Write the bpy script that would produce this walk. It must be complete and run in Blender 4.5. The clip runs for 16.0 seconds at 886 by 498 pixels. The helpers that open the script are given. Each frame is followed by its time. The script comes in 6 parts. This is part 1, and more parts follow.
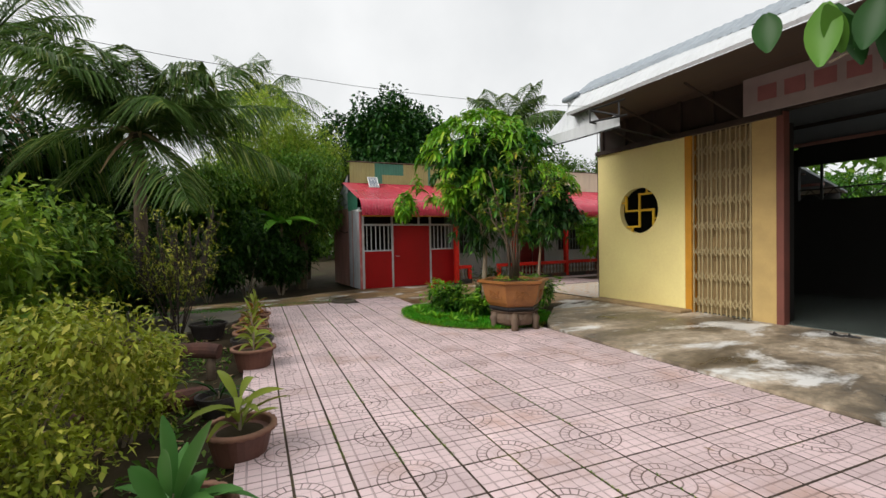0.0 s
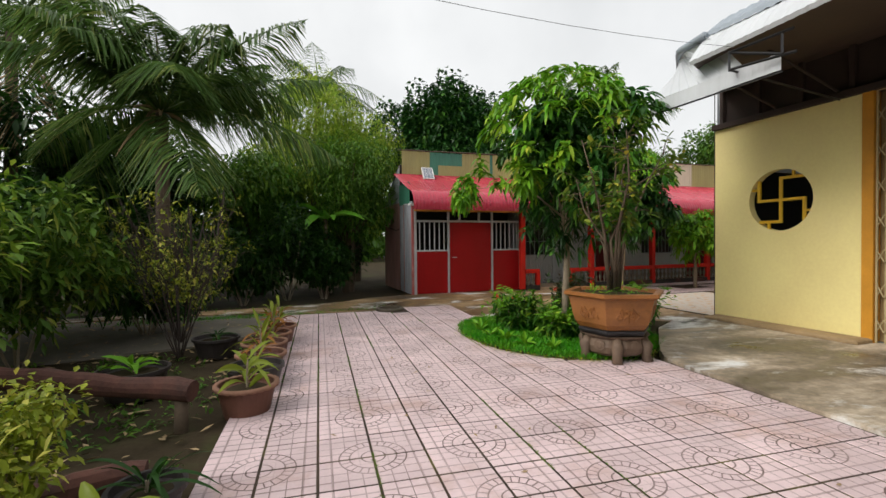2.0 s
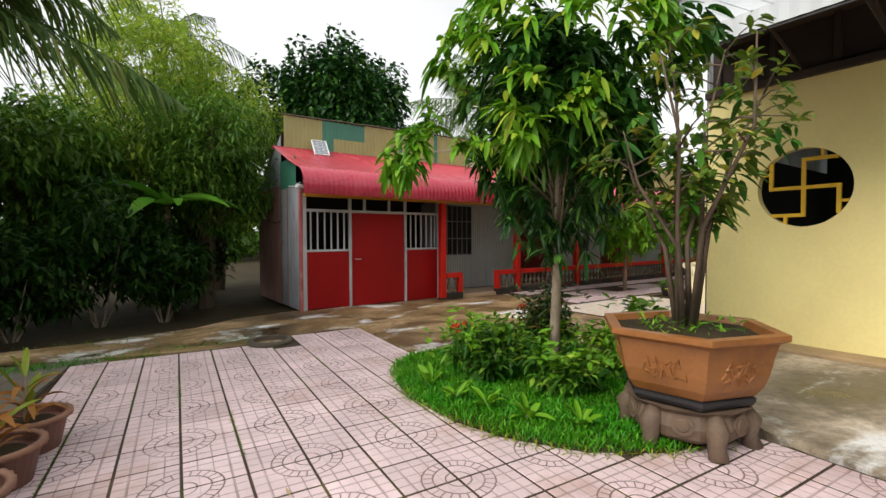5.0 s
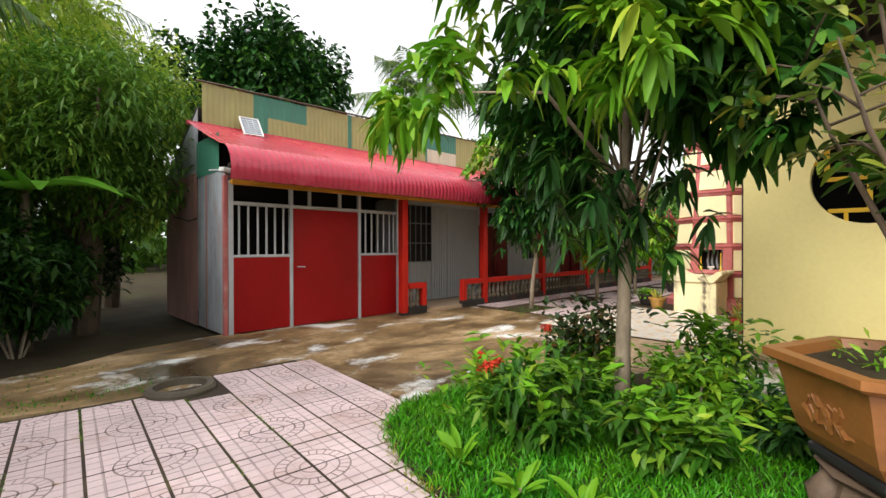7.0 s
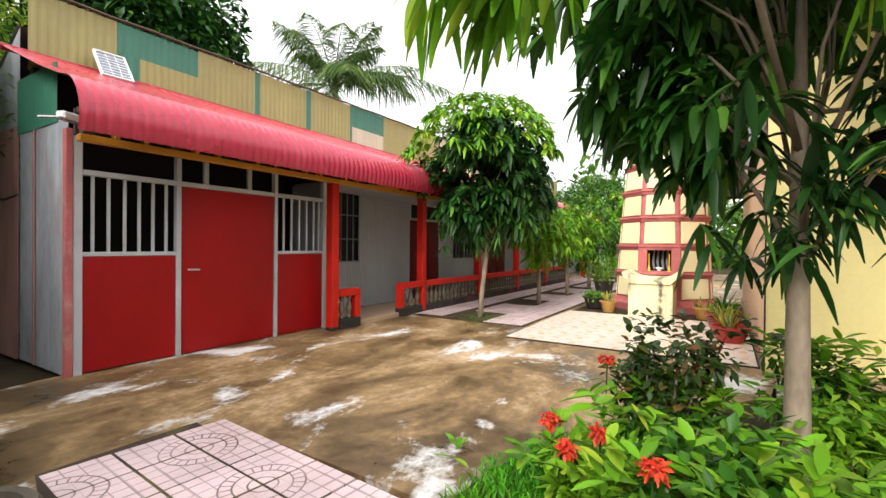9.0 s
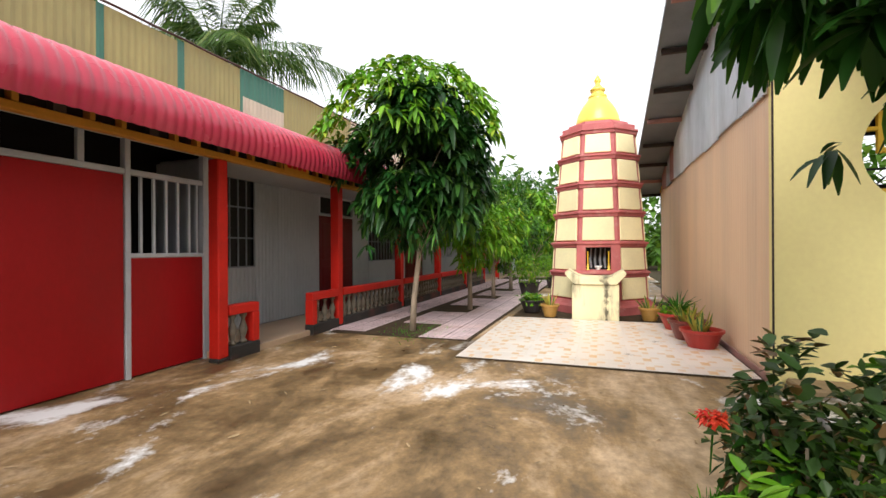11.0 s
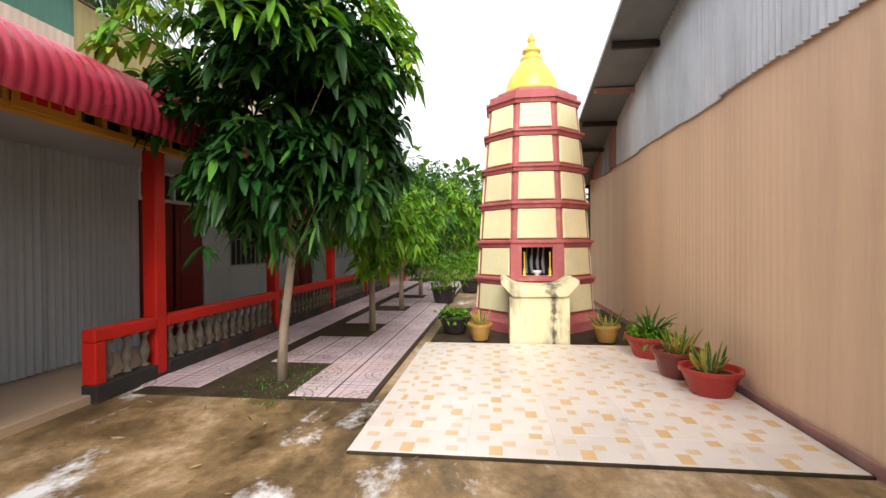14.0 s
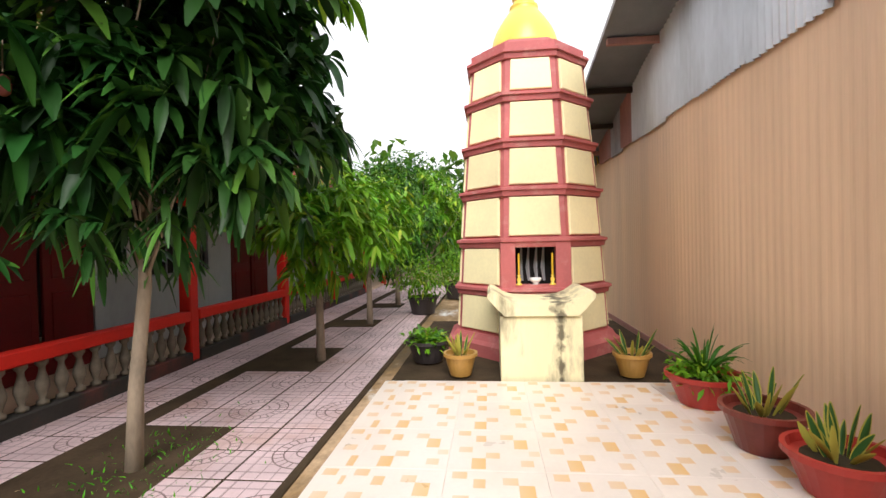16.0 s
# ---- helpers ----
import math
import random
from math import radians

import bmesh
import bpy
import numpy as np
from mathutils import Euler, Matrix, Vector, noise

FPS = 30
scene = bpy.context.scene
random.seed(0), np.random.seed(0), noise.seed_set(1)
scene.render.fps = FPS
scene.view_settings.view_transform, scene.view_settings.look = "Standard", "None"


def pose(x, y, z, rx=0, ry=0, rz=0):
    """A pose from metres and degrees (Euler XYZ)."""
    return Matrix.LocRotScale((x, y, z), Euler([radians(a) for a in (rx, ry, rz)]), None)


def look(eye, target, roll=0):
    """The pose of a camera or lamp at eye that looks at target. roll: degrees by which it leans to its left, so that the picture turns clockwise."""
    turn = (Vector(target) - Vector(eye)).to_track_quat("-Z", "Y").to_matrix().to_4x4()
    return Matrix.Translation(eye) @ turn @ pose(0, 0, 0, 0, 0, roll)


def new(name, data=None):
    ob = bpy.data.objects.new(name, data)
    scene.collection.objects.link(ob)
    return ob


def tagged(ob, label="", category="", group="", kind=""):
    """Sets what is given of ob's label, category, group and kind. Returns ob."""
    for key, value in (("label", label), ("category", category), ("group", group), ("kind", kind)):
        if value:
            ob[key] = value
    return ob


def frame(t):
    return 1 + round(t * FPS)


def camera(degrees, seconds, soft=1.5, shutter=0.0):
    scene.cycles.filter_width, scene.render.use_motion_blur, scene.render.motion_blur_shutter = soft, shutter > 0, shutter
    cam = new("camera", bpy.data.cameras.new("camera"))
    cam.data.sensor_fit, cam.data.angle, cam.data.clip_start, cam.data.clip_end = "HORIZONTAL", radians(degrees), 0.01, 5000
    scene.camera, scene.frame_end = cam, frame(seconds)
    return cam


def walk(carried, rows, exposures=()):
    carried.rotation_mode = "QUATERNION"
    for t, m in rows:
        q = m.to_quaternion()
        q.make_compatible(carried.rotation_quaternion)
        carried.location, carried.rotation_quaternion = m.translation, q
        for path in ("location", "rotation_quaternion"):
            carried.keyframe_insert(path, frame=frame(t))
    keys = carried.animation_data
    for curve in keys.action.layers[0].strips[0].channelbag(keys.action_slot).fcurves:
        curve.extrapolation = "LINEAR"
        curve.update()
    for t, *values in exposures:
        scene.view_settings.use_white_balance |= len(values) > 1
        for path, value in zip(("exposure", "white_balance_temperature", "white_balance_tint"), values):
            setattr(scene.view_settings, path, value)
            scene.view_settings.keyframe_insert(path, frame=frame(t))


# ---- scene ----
cam = camera(88.7, 16.0)
PATH = [
    (0, (-0.759, 0.121, 1.653), (0.15, 1.902, 1.607), -1.1),
    (0.5, (-0.549, 0.524, 1.617), (0.24, 2.361, 1.576), -1.2),
    (1, (-0.369, 0.997, 1.61), (0.336, 2.869, 1.572), -1.0),
    (1.5, (-0.155, 1.5, 1.593), (0.501, 3.389, 1.559), -0.8),
    (2, (-0.001, 2.065, 1.555), (0.679, 3.945, 1.522), -0.5),
    (2.5, (0.112, 2.594, 1.554), (0.869, 4.445, 1.521), -0.2),
    (3, (0.171, 3.107, 1.559), (1.009, 4.923, 1.524), -0.1),
    (3.5, (0.25, 3.62, 1.555), (1.168, 5.397, 1.524), 0.1),
    (4, (0.35, 4.139, 1.565), (1.336, 5.878, 1.536), 0.1),
    (4.5, (0.437, 4.66, 1.566), (1.504, 6.352, 1.533), -0.0),
    (4.7, (0.504, 4.868, 1.571), (1.603, 6.538, 1.529), -0.1),
    (6.8, (1.034, 6.879, 1.434), (2.414, 8.327, 1.422), -0.2),
    (7, (1.073, 7.072, 1.433), (2.467, 8.506, 1.424), -0.1),
    (7.5, (1.202, 7.544, 1.409), (2.646, 8.927, 1.399), -0.0),
    (8, (1.347, 8.088, 1.375), (2.878, 9.374, 1.371), 0.1),
    (8.5, (1.504, 8.556, 1.375), (3.123, 9.73, 1.366), 0.3),
    (9, (1.723, 8.976, 1.41), (3.42, 10.034, 1.396), 0.5),
    (9.2, (1.817, 9.109, 1.421), (3.541, 10.123, 1.404), 0.5),
    (11.3, (3.07, 10.26, 1.336), (4.975, 10.87, 1.334), -0.1),
    (11.5, (3.209, 10.32, 1.346), (5.123, 10.9, 1.341), 0.1),
    (12, (3.546, 10.503, 1.354), (5.483, 11.001, 1.349), 0.1),
    (12.5, (3.924, 10.643, 1.378), (5.878, 11.069, 1.371), 0.1),
    (13, (4.373, 10.713, 1.387), (6.343, 11.063, 1.376), 0.1),
    (13.5, (4.802, 10.8, 1.377), (6.782, 11.08, 1.367), -0.1),
    (14, (5.231, 10.827, 1.404), (7.217, 11.065, 1.386), -0.4),
    (14.5, (5.641, 10.805, 1.461), (7.63, 11.015, 1.431), -0.4),
    (15, (6.113, 10.837, 1.429), (8.103, 11.033, 1.406), -0.7),
    (15.5, (6.555, 10.803, 1.417), (8.545, 11.006, 1.39), -1.0),
    (16, (7.0, 10.747, 1.425), (8.99, 10.952, 1.401), -1.3),
]
walk(cam, [(t, look(eye, target, roll)) for t, eye, target, roll in PATH], exposures=((0.0, 0.22, 6500, 10), (3.5, 0.29, 6500, 10), (7.0, 0.84, 6500, 10), (8.5, 1.1, 6500, 11), (9.0, 1.16, 6500, 12), (12.0, 0.83, 6250, 13), (16.0, 0.9, 6350, 15)))

# ---- light ----
world = bpy.data.worlds.new("world")
scene.world = world
world.use_nodes = True
wn = world.node_tree.nodes
wl = world.node_tree.links
wn.clear()
w_out = wn.new("ShaderNodeOutputWorld")
w_bg = wn.new("ShaderNodeBackground")
w_sky = wn.new("ShaderNodeTexSky")
w_sky.sky_type = "NISHITA"
w_sky.sun_disc = False
w_sky.sun_elevation = radians(40)
w_sky.sun_rotation = radians(277)
w_sky.dust_density = 6.0
w_tc = wn.new("ShaderNodeTexCoord")
w_noise = wn.new("ShaderNodeTexNoise")
w_noise.inputs["Scale"].default_value = 2.6
w_noise.inputs["Detail"].default_value = 5.0
w_ramp = wn.new("ShaderNodeValToRGB")
w_ramp.color_ramp.elements[0].position = 0.32
w_ramp.color_ramp.elements[0].color = (8.0, 8.15, 8.2, 1)
w_ramp.color_ramp.elements[1].position = 0.62
w_ramp.color_ramp.elements[1].color = (9.7, 9.8, 9.8, 1)
w_mix = wn.new("ShaderNodeMixRGB")
w_mix.inputs["Fac"].default_value = 0.93
wl.new(w_tc.outputs["Generated"], w_noise.inputs["Vector"])
wl.new(w_noise.outputs["Fac"], w_ramp.inputs["Fac"])
wl.new(w_sky.outputs["Color"], w_mix.inputs["Color1"])
wl.new(w_ramp.outputs["Color"], w_mix.inputs["Color2"])
wl.new(w_mix.outputs["Color"], w_bg.inputs["Color"])
w_bg.inputs["Strength"].default_value = 0.09
wl.new(w_bg.outputs["Background"], w_out.inputs["Surface"])

sun_data = bpy.data.lights.new("sun", "SUN")
sun_data.energy = 2.3
sun_data.angle = radians(35)
sun_data.color = (1.0, 0.96, 0.9)
sun = new("sun", sun_data)
sun.matrix_world = look((-22, 4, 22), (4, 7, 0))


# ---- materials ----
def mat(name, color, rough=0.7, var=0.25, scale=3.0, fine=40.0, bump=0.15, metal=0.0, dark=None, stain=0.0,
        stain_scale=0.8, stain_color=(0.08, 0.06, 0.04), spec=0.5, object_random=0.0, island=0.0, stretch=(1, 1, 1), coords="Object"):
    """A painted, mineral or wooden surface: two scales of variation, optional stains, fine relief."""
    m = bpy.data.materials.new(name)
    m.use_nodes = True
    n, l = m.node_tree.nodes, m.node_tree.links
    b = n["Principled BSDF"]
    b.inputs["Roughness"].default_value = rough
    b.inputs["Metallic"].default_value = metal
    b.inputs["Specular IOR Level"].default_value = spec
    tc = n.new("ShaderNodeTexCoord")
    mp = n.new("ShaderNodeMapping")
    mp.inputs["Scale"].default_value = stretch
    l.new(n.new("ShaderNodeNewGeometry").outputs["Position"] if coords == "World" else tc.outputs[coords], mp.inputs["Vector"])
    n1 = n.new("ShaderNodeTexNoise")
    n1.inputs["Scale"].default_value = scale
    n1.inputs["Detail"].default_value = 6
    n2 = n.new("ShaderNodeTexNoise")
    n2.inputs["Scale"].default_value = fine
    n2.inputs["Detail"].default_value = 4
    for q in (n1, n2):
        l.new(mp.outputs["Vector"], q.inputs["Vector"])
    add = n.new("ShaderNodeMath")
    add.operation = "MULTIPLY_ADD"
    add.inputs[1].default_value = 0.35
    l.new(n2.outputs["Fac"], add.inputs[0])
    l.new(n1.outputs["Fac"], add.inputs[2])
    ramp = n.new("ShaderNodeValToRGB")
    lo = dark or tuple(c * (1 - var) for c in color)
    hi = tuple(min(0.95, c * (1 + var * 0.5)) for c in color)
    ramp.color_ramp.elements[0].position, ramp.color_ramp.elements[0].color = 0.42, (*lo, 1)
    ramp.color_ramp.elements[1].position, ramp.color_ramp.elements[1].color = 0.92, (*hi, 1)
    l.new(add.outputs[0], ramp.inputs["Fac"])
    col = ramp.outputs["Color"]
    if stain > 0:
        n3 = n.new("ShaderNodeTexNoise")
        n3.inputs["Scale"].default_value = stain_scale
        n3.inputs["Detail"].default_value = 8
        n3.inputs["Roughness"].default_value = 0.68
        l.new(mp.outputs["Vector"], n3.inputs["Vector"])
        r3 = n.new("ShaderNodeValToRGB")
        r3.color_ramp.elements[0].position = 0.53
        r3.color_ramp.elements[0].color = (0, 0, 0, 1)
        r3.color_ramp.elements[1].position = 0.72
        r3.color_ramp.elements[1].color = (stain, stain, stain, 1)
        l.new(n3.outputs["Fac"], r3.inputs["Fac"])
        mx = n.new("ShaderNodeMixRGB")
        l.new(r3.outputs["Color"], mx.inputs["Fac"])
        l.new(col, mx.inputs["Color1"])
        mx.inputs["Color2"].default_value = (*stain_color, 1)
        col = mx.outputs["Color"]
    if object_random or island:
        if object_random:
            rnd = n.new("ShaderNodeObjectInfo").outputs["Random"]
            amount = object_random
        else:
            rnd = n.new("ShaderNodeNewGeometry").outputs["Random Per Island"]
            amount = island
        mr = n.new("ShaderNodeMapRange")
        mr.inputs["To Min"].default_value = 1 - amount
        mr.inputs["To Max"].default_value = 1 + amount
        l.new(rnd, mr.inputs["Value"])
        hs = n.new("ShaderNodeHueSaturation")
        l.new(mr.outputs["Result"], hs.inputs["Value"])
        l.new(col, hs.inputs["Color"])
        col = hs.outputs["Color"]
    l.new(col, b.inputs["Base Color"])
    if bump > 0:
        bp = n.new("ShaderNodeBump")
        bp.inputs["Strength"].default_value = bump
        bp.inputs["Distance"].default_value = 0.01
        l.new(add.outputs[0], bp.inputs["Height"])
        l.new(bp.outputs["Normal"], b.inputs["Normal"])
    rr = n.new("ShaderNodeMapRange")
    rr.inputs["To Min"].default_value = max(0.03, rough - 0.12)
    rr.inputs["To Max"].default_value = min(1.0, rough + 0.12)
    l.new(n1.outputs["Fac"], rr.inputs["Value"])
    l.new(rr.outputs["Result"], b.inputs["Roughness"])
    return m


def leaf_mat(name, color, tip=None, rough=0.42, hue=0.03, value=0.35, through_light=0.27):
    """Leaf blade: varies leaf by leaf, lets some light through."""
    m = bpy.data.materials.new(name)
    m.use_nodes = True
    n, l = m.node_tree.nodes, m.node_tree.links
    b = n["Principled BSDF"]
    out = n["Material Output"]
    geo = n.new("ShaderNodeNewGeometry")
    ramp = n.new("ShaderNodeValToRGB")
    ramp.color_ramp.elements[0].position, ramp.color_ramp.elements[0].color = 0.0, (*[c * (1 - value) for c in color], 1)
    ramp.color_ramp.elements[1].position, ramp.color_ramp.elements[1].color = 0.75, (*[c * (1 + value * 0.6) for c in color], 1)
    e = ramp.color_ramp.elements.new(1.0)
    e.color = (*(tip or [c * (1 + value) for c in color]), 1)
    l.new(geo.outputs["Random Per Island"], ramp.inputs["Fac"])
    tc = n.new("ShaderNodeTexCoord")
    nz = n.new("ShaderNodeTexNoise")
    nz.inputs["Scale"].default_value = 1.7
    l.new(tc.outputs["Object"], nz.inputs["Vector"])
    hs = n.new("ShaderNodeHueSaturation")
    mr = n.new("ShaderNodeMapRange")
    mr.inputs["To Min"].default_value = 0.5 - hue
    mr.inputs["To Max"].default_value = 0.5 + hue
    l.new(nz.outputs["Fac"], mr.inputs["Value"])
    l.new(mr.outputs["Result"], hs.inputs["Hue"])
    l.new(ramp.outputs["Color"], hs.inputs["Color"])
    l.new(hs.outputs["Color"], b.inputs["Base Color"])
    b.inputs["Roughness"].default_value = rough
    b.inputs["Specular IOR Level"].default_value = 0.22
    tr = n.new("ShaderNodeBsdfTranslucent")
    l.new(hs.outputs["Color"], tr.inputs["Color"])
    ms = n.new("ShaderNodeMixShader")
    ms.inputs["Fac"].default_value = through_light
    l.new(b.outputs["BSDF"], ms.inputs[1])
    l.new(tr.outputs["BSDF"], ms.inputs[2])
    l.new(ms.outputs["Shader"], out.inputs["Surface"])
    return m


def node_math(n, l, op, a, b=None, c=None):
    q = n.new("ShaderNodeMath")
    q.operation = op
    for i, v in enumerate((a, b, c)):
        if v is None:
            continue
        if isinstance(v, (int, float)):
            q.inputs[i].default_value = v
        else:
            l.new(v, q.inputs[i])
    return q.outputs[0]


TILE = 0.385


def fan_tile_mat():
    """Pink terrazzo paver with pressed rings and spokes round one corner; dirt sits in the grooves."""
    m = mat("pink_terrazzo_paver", (0.67, 0.52, 0.53), rough=0.55, var=0.2, scale=2.2, fine=60, bump=0.1, stain=0.75, stain_scale=0.9,
            stain_color=(0.40, 0.22, 0.15), object_random=0.1, coords="World")
    n, l = m.node_tree.nodes, m.node_tree.links
    b = n["Principled BSDF"]
    base = b.inputs["Base Color"].links[0].from_socket
    tc = n.new("ShaderNodeTexCoord")
    sp = n.new("ShaderNodeSeparateXYZ")
    l.new(tc.outputs["Object"], sp.inputs["Vector"])
    x, y = sp.outputs["X"], sp.outputs["Y"]
    r = node_math(n, l, "SQRT", node_math(n, l, "ADD", node_math(n, l, "MULTIPLY", x, x), node_math(n, l, "MULTIPLY", y, y)))
    ang = node_math(n, l, "ARCTAN2", y, x)

    def line(value, at, half):
        return node_math(n, l, "LESS_THAN", node_math(n, l, "ABSOLUTE", node_math(n, l, "SUBTRACT", value, at)), half)

    rings = None
    for at in (0.085, 0.168, 0.24):
        k = line(r, at, 0.0056)
        rings = k if rings is None else node_math(n, l, "MAXIMUM", rings, k)

    def spokes(count, r0, r1):
        step = math.pi / 2 / count
        f = node_math(n, l, "ABSOLUTE", node_math(n, l, "SUBTRACT", node_math(n, l, "FRACT", node_math(n, l, "ADD", node_math(n, l, "DIVIDE", ang, step), 0.5)), 0.5))
        d = node_math(n, l, "MULTIPLY", node_math(n, l, "MULTIPLY", f, step), r)
        k = node_math(n, l, "LESS_THAN", d, 0.0046)
        k = node_math(n, l, "MULTIPLY", k, node_math(n, l, "GREATER_THAN", r, r0))
        return node_math(n, l, "MULTIPLY", k, node_math(n, l, "LESS_THAN", r, r1))

    g = node_math(n, l, "MAXIMUM", rings, spokes(6, 0.168, 0.24))
    outside = node_math(n, l, "GREATER_THAN", r, 0.24)
    for axis in (x, y):
        f = node_math(n, l, "ABSOLUTE", node_math(n, l, "SUBTRACT", node_math(n, l, "FRACT", node_math(n, l, "DIVIDE", axis, TILE / 4)), 0.5))
        k = node_math(n, l, "MULTIPLY", node_math(n, l, "GREATER_THAN", f, 0.462), node_math(n, l, "MULTIPLY", outside, 0.72))
        g = node_math(n, l, "MAXIMUM", g, k)
    for axis in (x, y):
        g = node_math(n, l, "MAXIMUM", g, node_math(n, l, "MULTIPLY", line(axis, TILE - 0.088, 0.004), 0.5))
        g = node_math(n, l, "MAXIMUM", g, node_math(n, l, "MULTIPLY", line(axis, 0.1, 0.003), 0.3))
    wear = n.new("ShaderNodeTexNoise")
    wear.inputs["Scale"].default_value = 3.1
    wear.inputs["Detail"].default_value = 5
    l.new(n.new("ShaderNodeNewGeometry").outputs["Position"], wear.inputs["Vector"])
    gm = node_math(n, l, "MULTIPLY", g, node_math(n, l, "MULTIPLY_ADD", wear.outputs["Fac"], 1.5, 0.12))
    mx = n.new("ShaderNodeMixRGB")
    l.new(gm, mx.inputs["Fac"])
    l.new(base, mx.inputs["Color1"])
    mx.inputs["Color2"].default_value = (0.15, 0.1, 0.09, 1)
    l.new(mx.outputs["Color"], b.inputs["Base Color"])
    bp = n.new("ShaderNodeBump")
    bp.invert = True
    bp.inputs["Strength"].default_value = 0.6
    bp.inputs["Distance"].default_value = 0.006
    l.new(g, bp.inputs["Height"])
    l.new(bp.outputs["Normal"], b.inputs["Normal"])
    return m


def wet_concrete_mat(name, color, wet, start=0.565):
    """Old yard concrete: mottled brown silt, dark damp hollows, pale speckle-edged streaks of lime and painted sky
    reflection.
    """
    m = mat(name, color, rough=0.6, var=0.3, scale=0.9, fine=25, bump=0.2)
    n, l = m.node_tree.nodes, m.node_tree.links
    b = n["Principled BSDF"]
    tc = n.new("ShaderNodeTexCoord")

    def field(scale, detail, rough, distort, stretch=(1, 1, 1), turn=0.0, shift=0.0):
        mp = n.new("ShaderNodeMapping")
        mp.inputs["Scale"].default_value = stretch
        mp.inputs["Rotation"].default_value = (0, 0, radians(turn))
        mp.inputs["Location"].default_value = (shift, shift * 0.7, 0)
        l.new(tc.outputs["Object"], mp.inputs["Vector"])
        q = n.new("ShaderNodeTexNoise")
        q.inputs["Scale"].default_value = scale
        q.inputs["Detail"].default_value = detail
        q.inputs["Roughness"].default_value = rough
        q.inputs["Distortion"].default_value = distort
        l.new(mp.outputs["Vector"], q.inputs["Vector"])
        return q.outputs["Fac"]

    broad = field(0.6, 9, 0.7, 0.35, (0.7, 1.2, 1), -20)
    ramp = n.new("ShaderNodeValToRGB")
    stops = ((0.38, 0.24), (0.46, 0.55), (0.52, 0.98), (0.62, 1.35))
    els = ramp.color_ramp.elements
    while len(els) < len(stops):
        els.new(0.5)
    for e, (p, k) in zip(els, stops):
        e.position = p
        grey = 0.10 if k > 1.2 else 0.0
        e.color = (*[min(0.8, ch * k + grey) for ch in color], 1)
    l.new(broad, ramp.inputs["Fac"])
    fine = field(9, 5, 0.7, 0.0)
    dirt = n.new("ShaderNodeMixRGB")
    dirt.blend_type = "MULTIPLY"
    dirt.inputs["Fac"].default_value = 0.7
    l.new(ramp.outputs["Color"], dirt.inputs["Color1"])
    fr = n.new("ShaderNodeMapRange")
    fr.inputs["From Min"].default_value, fr.inputs["From Max"].default_value = 0.3, 0.65
    fr.inputs["To Min"].default_value, fr.inputs["To Max"].default_value = 0.5, 1.25
    l.new(fine, fr.inputs["Value"])
    l.new(fr.outputs["Result"], dirt.inputs["Color2"])
    streak = field(0.95, 9, 0.62, 0.45, (0.75, 1.15, 1), -22, 5.3)
    speck = field(14, 4, 0.7, 0.0)
    mixed = node_math(n, l, "MULTIPLY_ADD", speck, 0.16, node_math(n, l, "SUBTRACT", streak, 0.08))
    # white mask paints sky reflected in puddles together with lime residue
    lime = n.new("ShaderNodeValToRGB")
    lime.color_ramp.elements[0].position, lime.color_ramp.elements[0].color = start, (0, 0, 0, 1)
    lime.color_ramp.elements[1].position, lime.color_ramp.elements[1].color = start + 0.095, (wet, wet, wet, 1)
    l.new(mixed, lime.inputs["Fac"])
    mx = n.new("ShaderNodeMixRGB")
    l.new(lime.outputs["Color"], mx.inputs["Fac"])
    l.new(dirt.outputs["Color"], mx.inputs["Color1"])
    mx.inputs["Color2"].default_value = (0.80, 0.80, 0.78, 1)
    l.new(mx.outputs["Color"], b.inputs["Base Color"])
    r4 = n.new("ShaderNodeMapRange")
    r4.inputs["From Min"].default_value, r4.inputs["From Max"].default_value = 0.36, 0.52
    r4.inputs["To Min"].default_value, r4.inputs["To Max"].default_value = 0.22, 0.7
    l.new(broad, r4.inputs["Value"])
    l.new(r4.outputs["Result"], b.inputs["Roughness"])
    return m


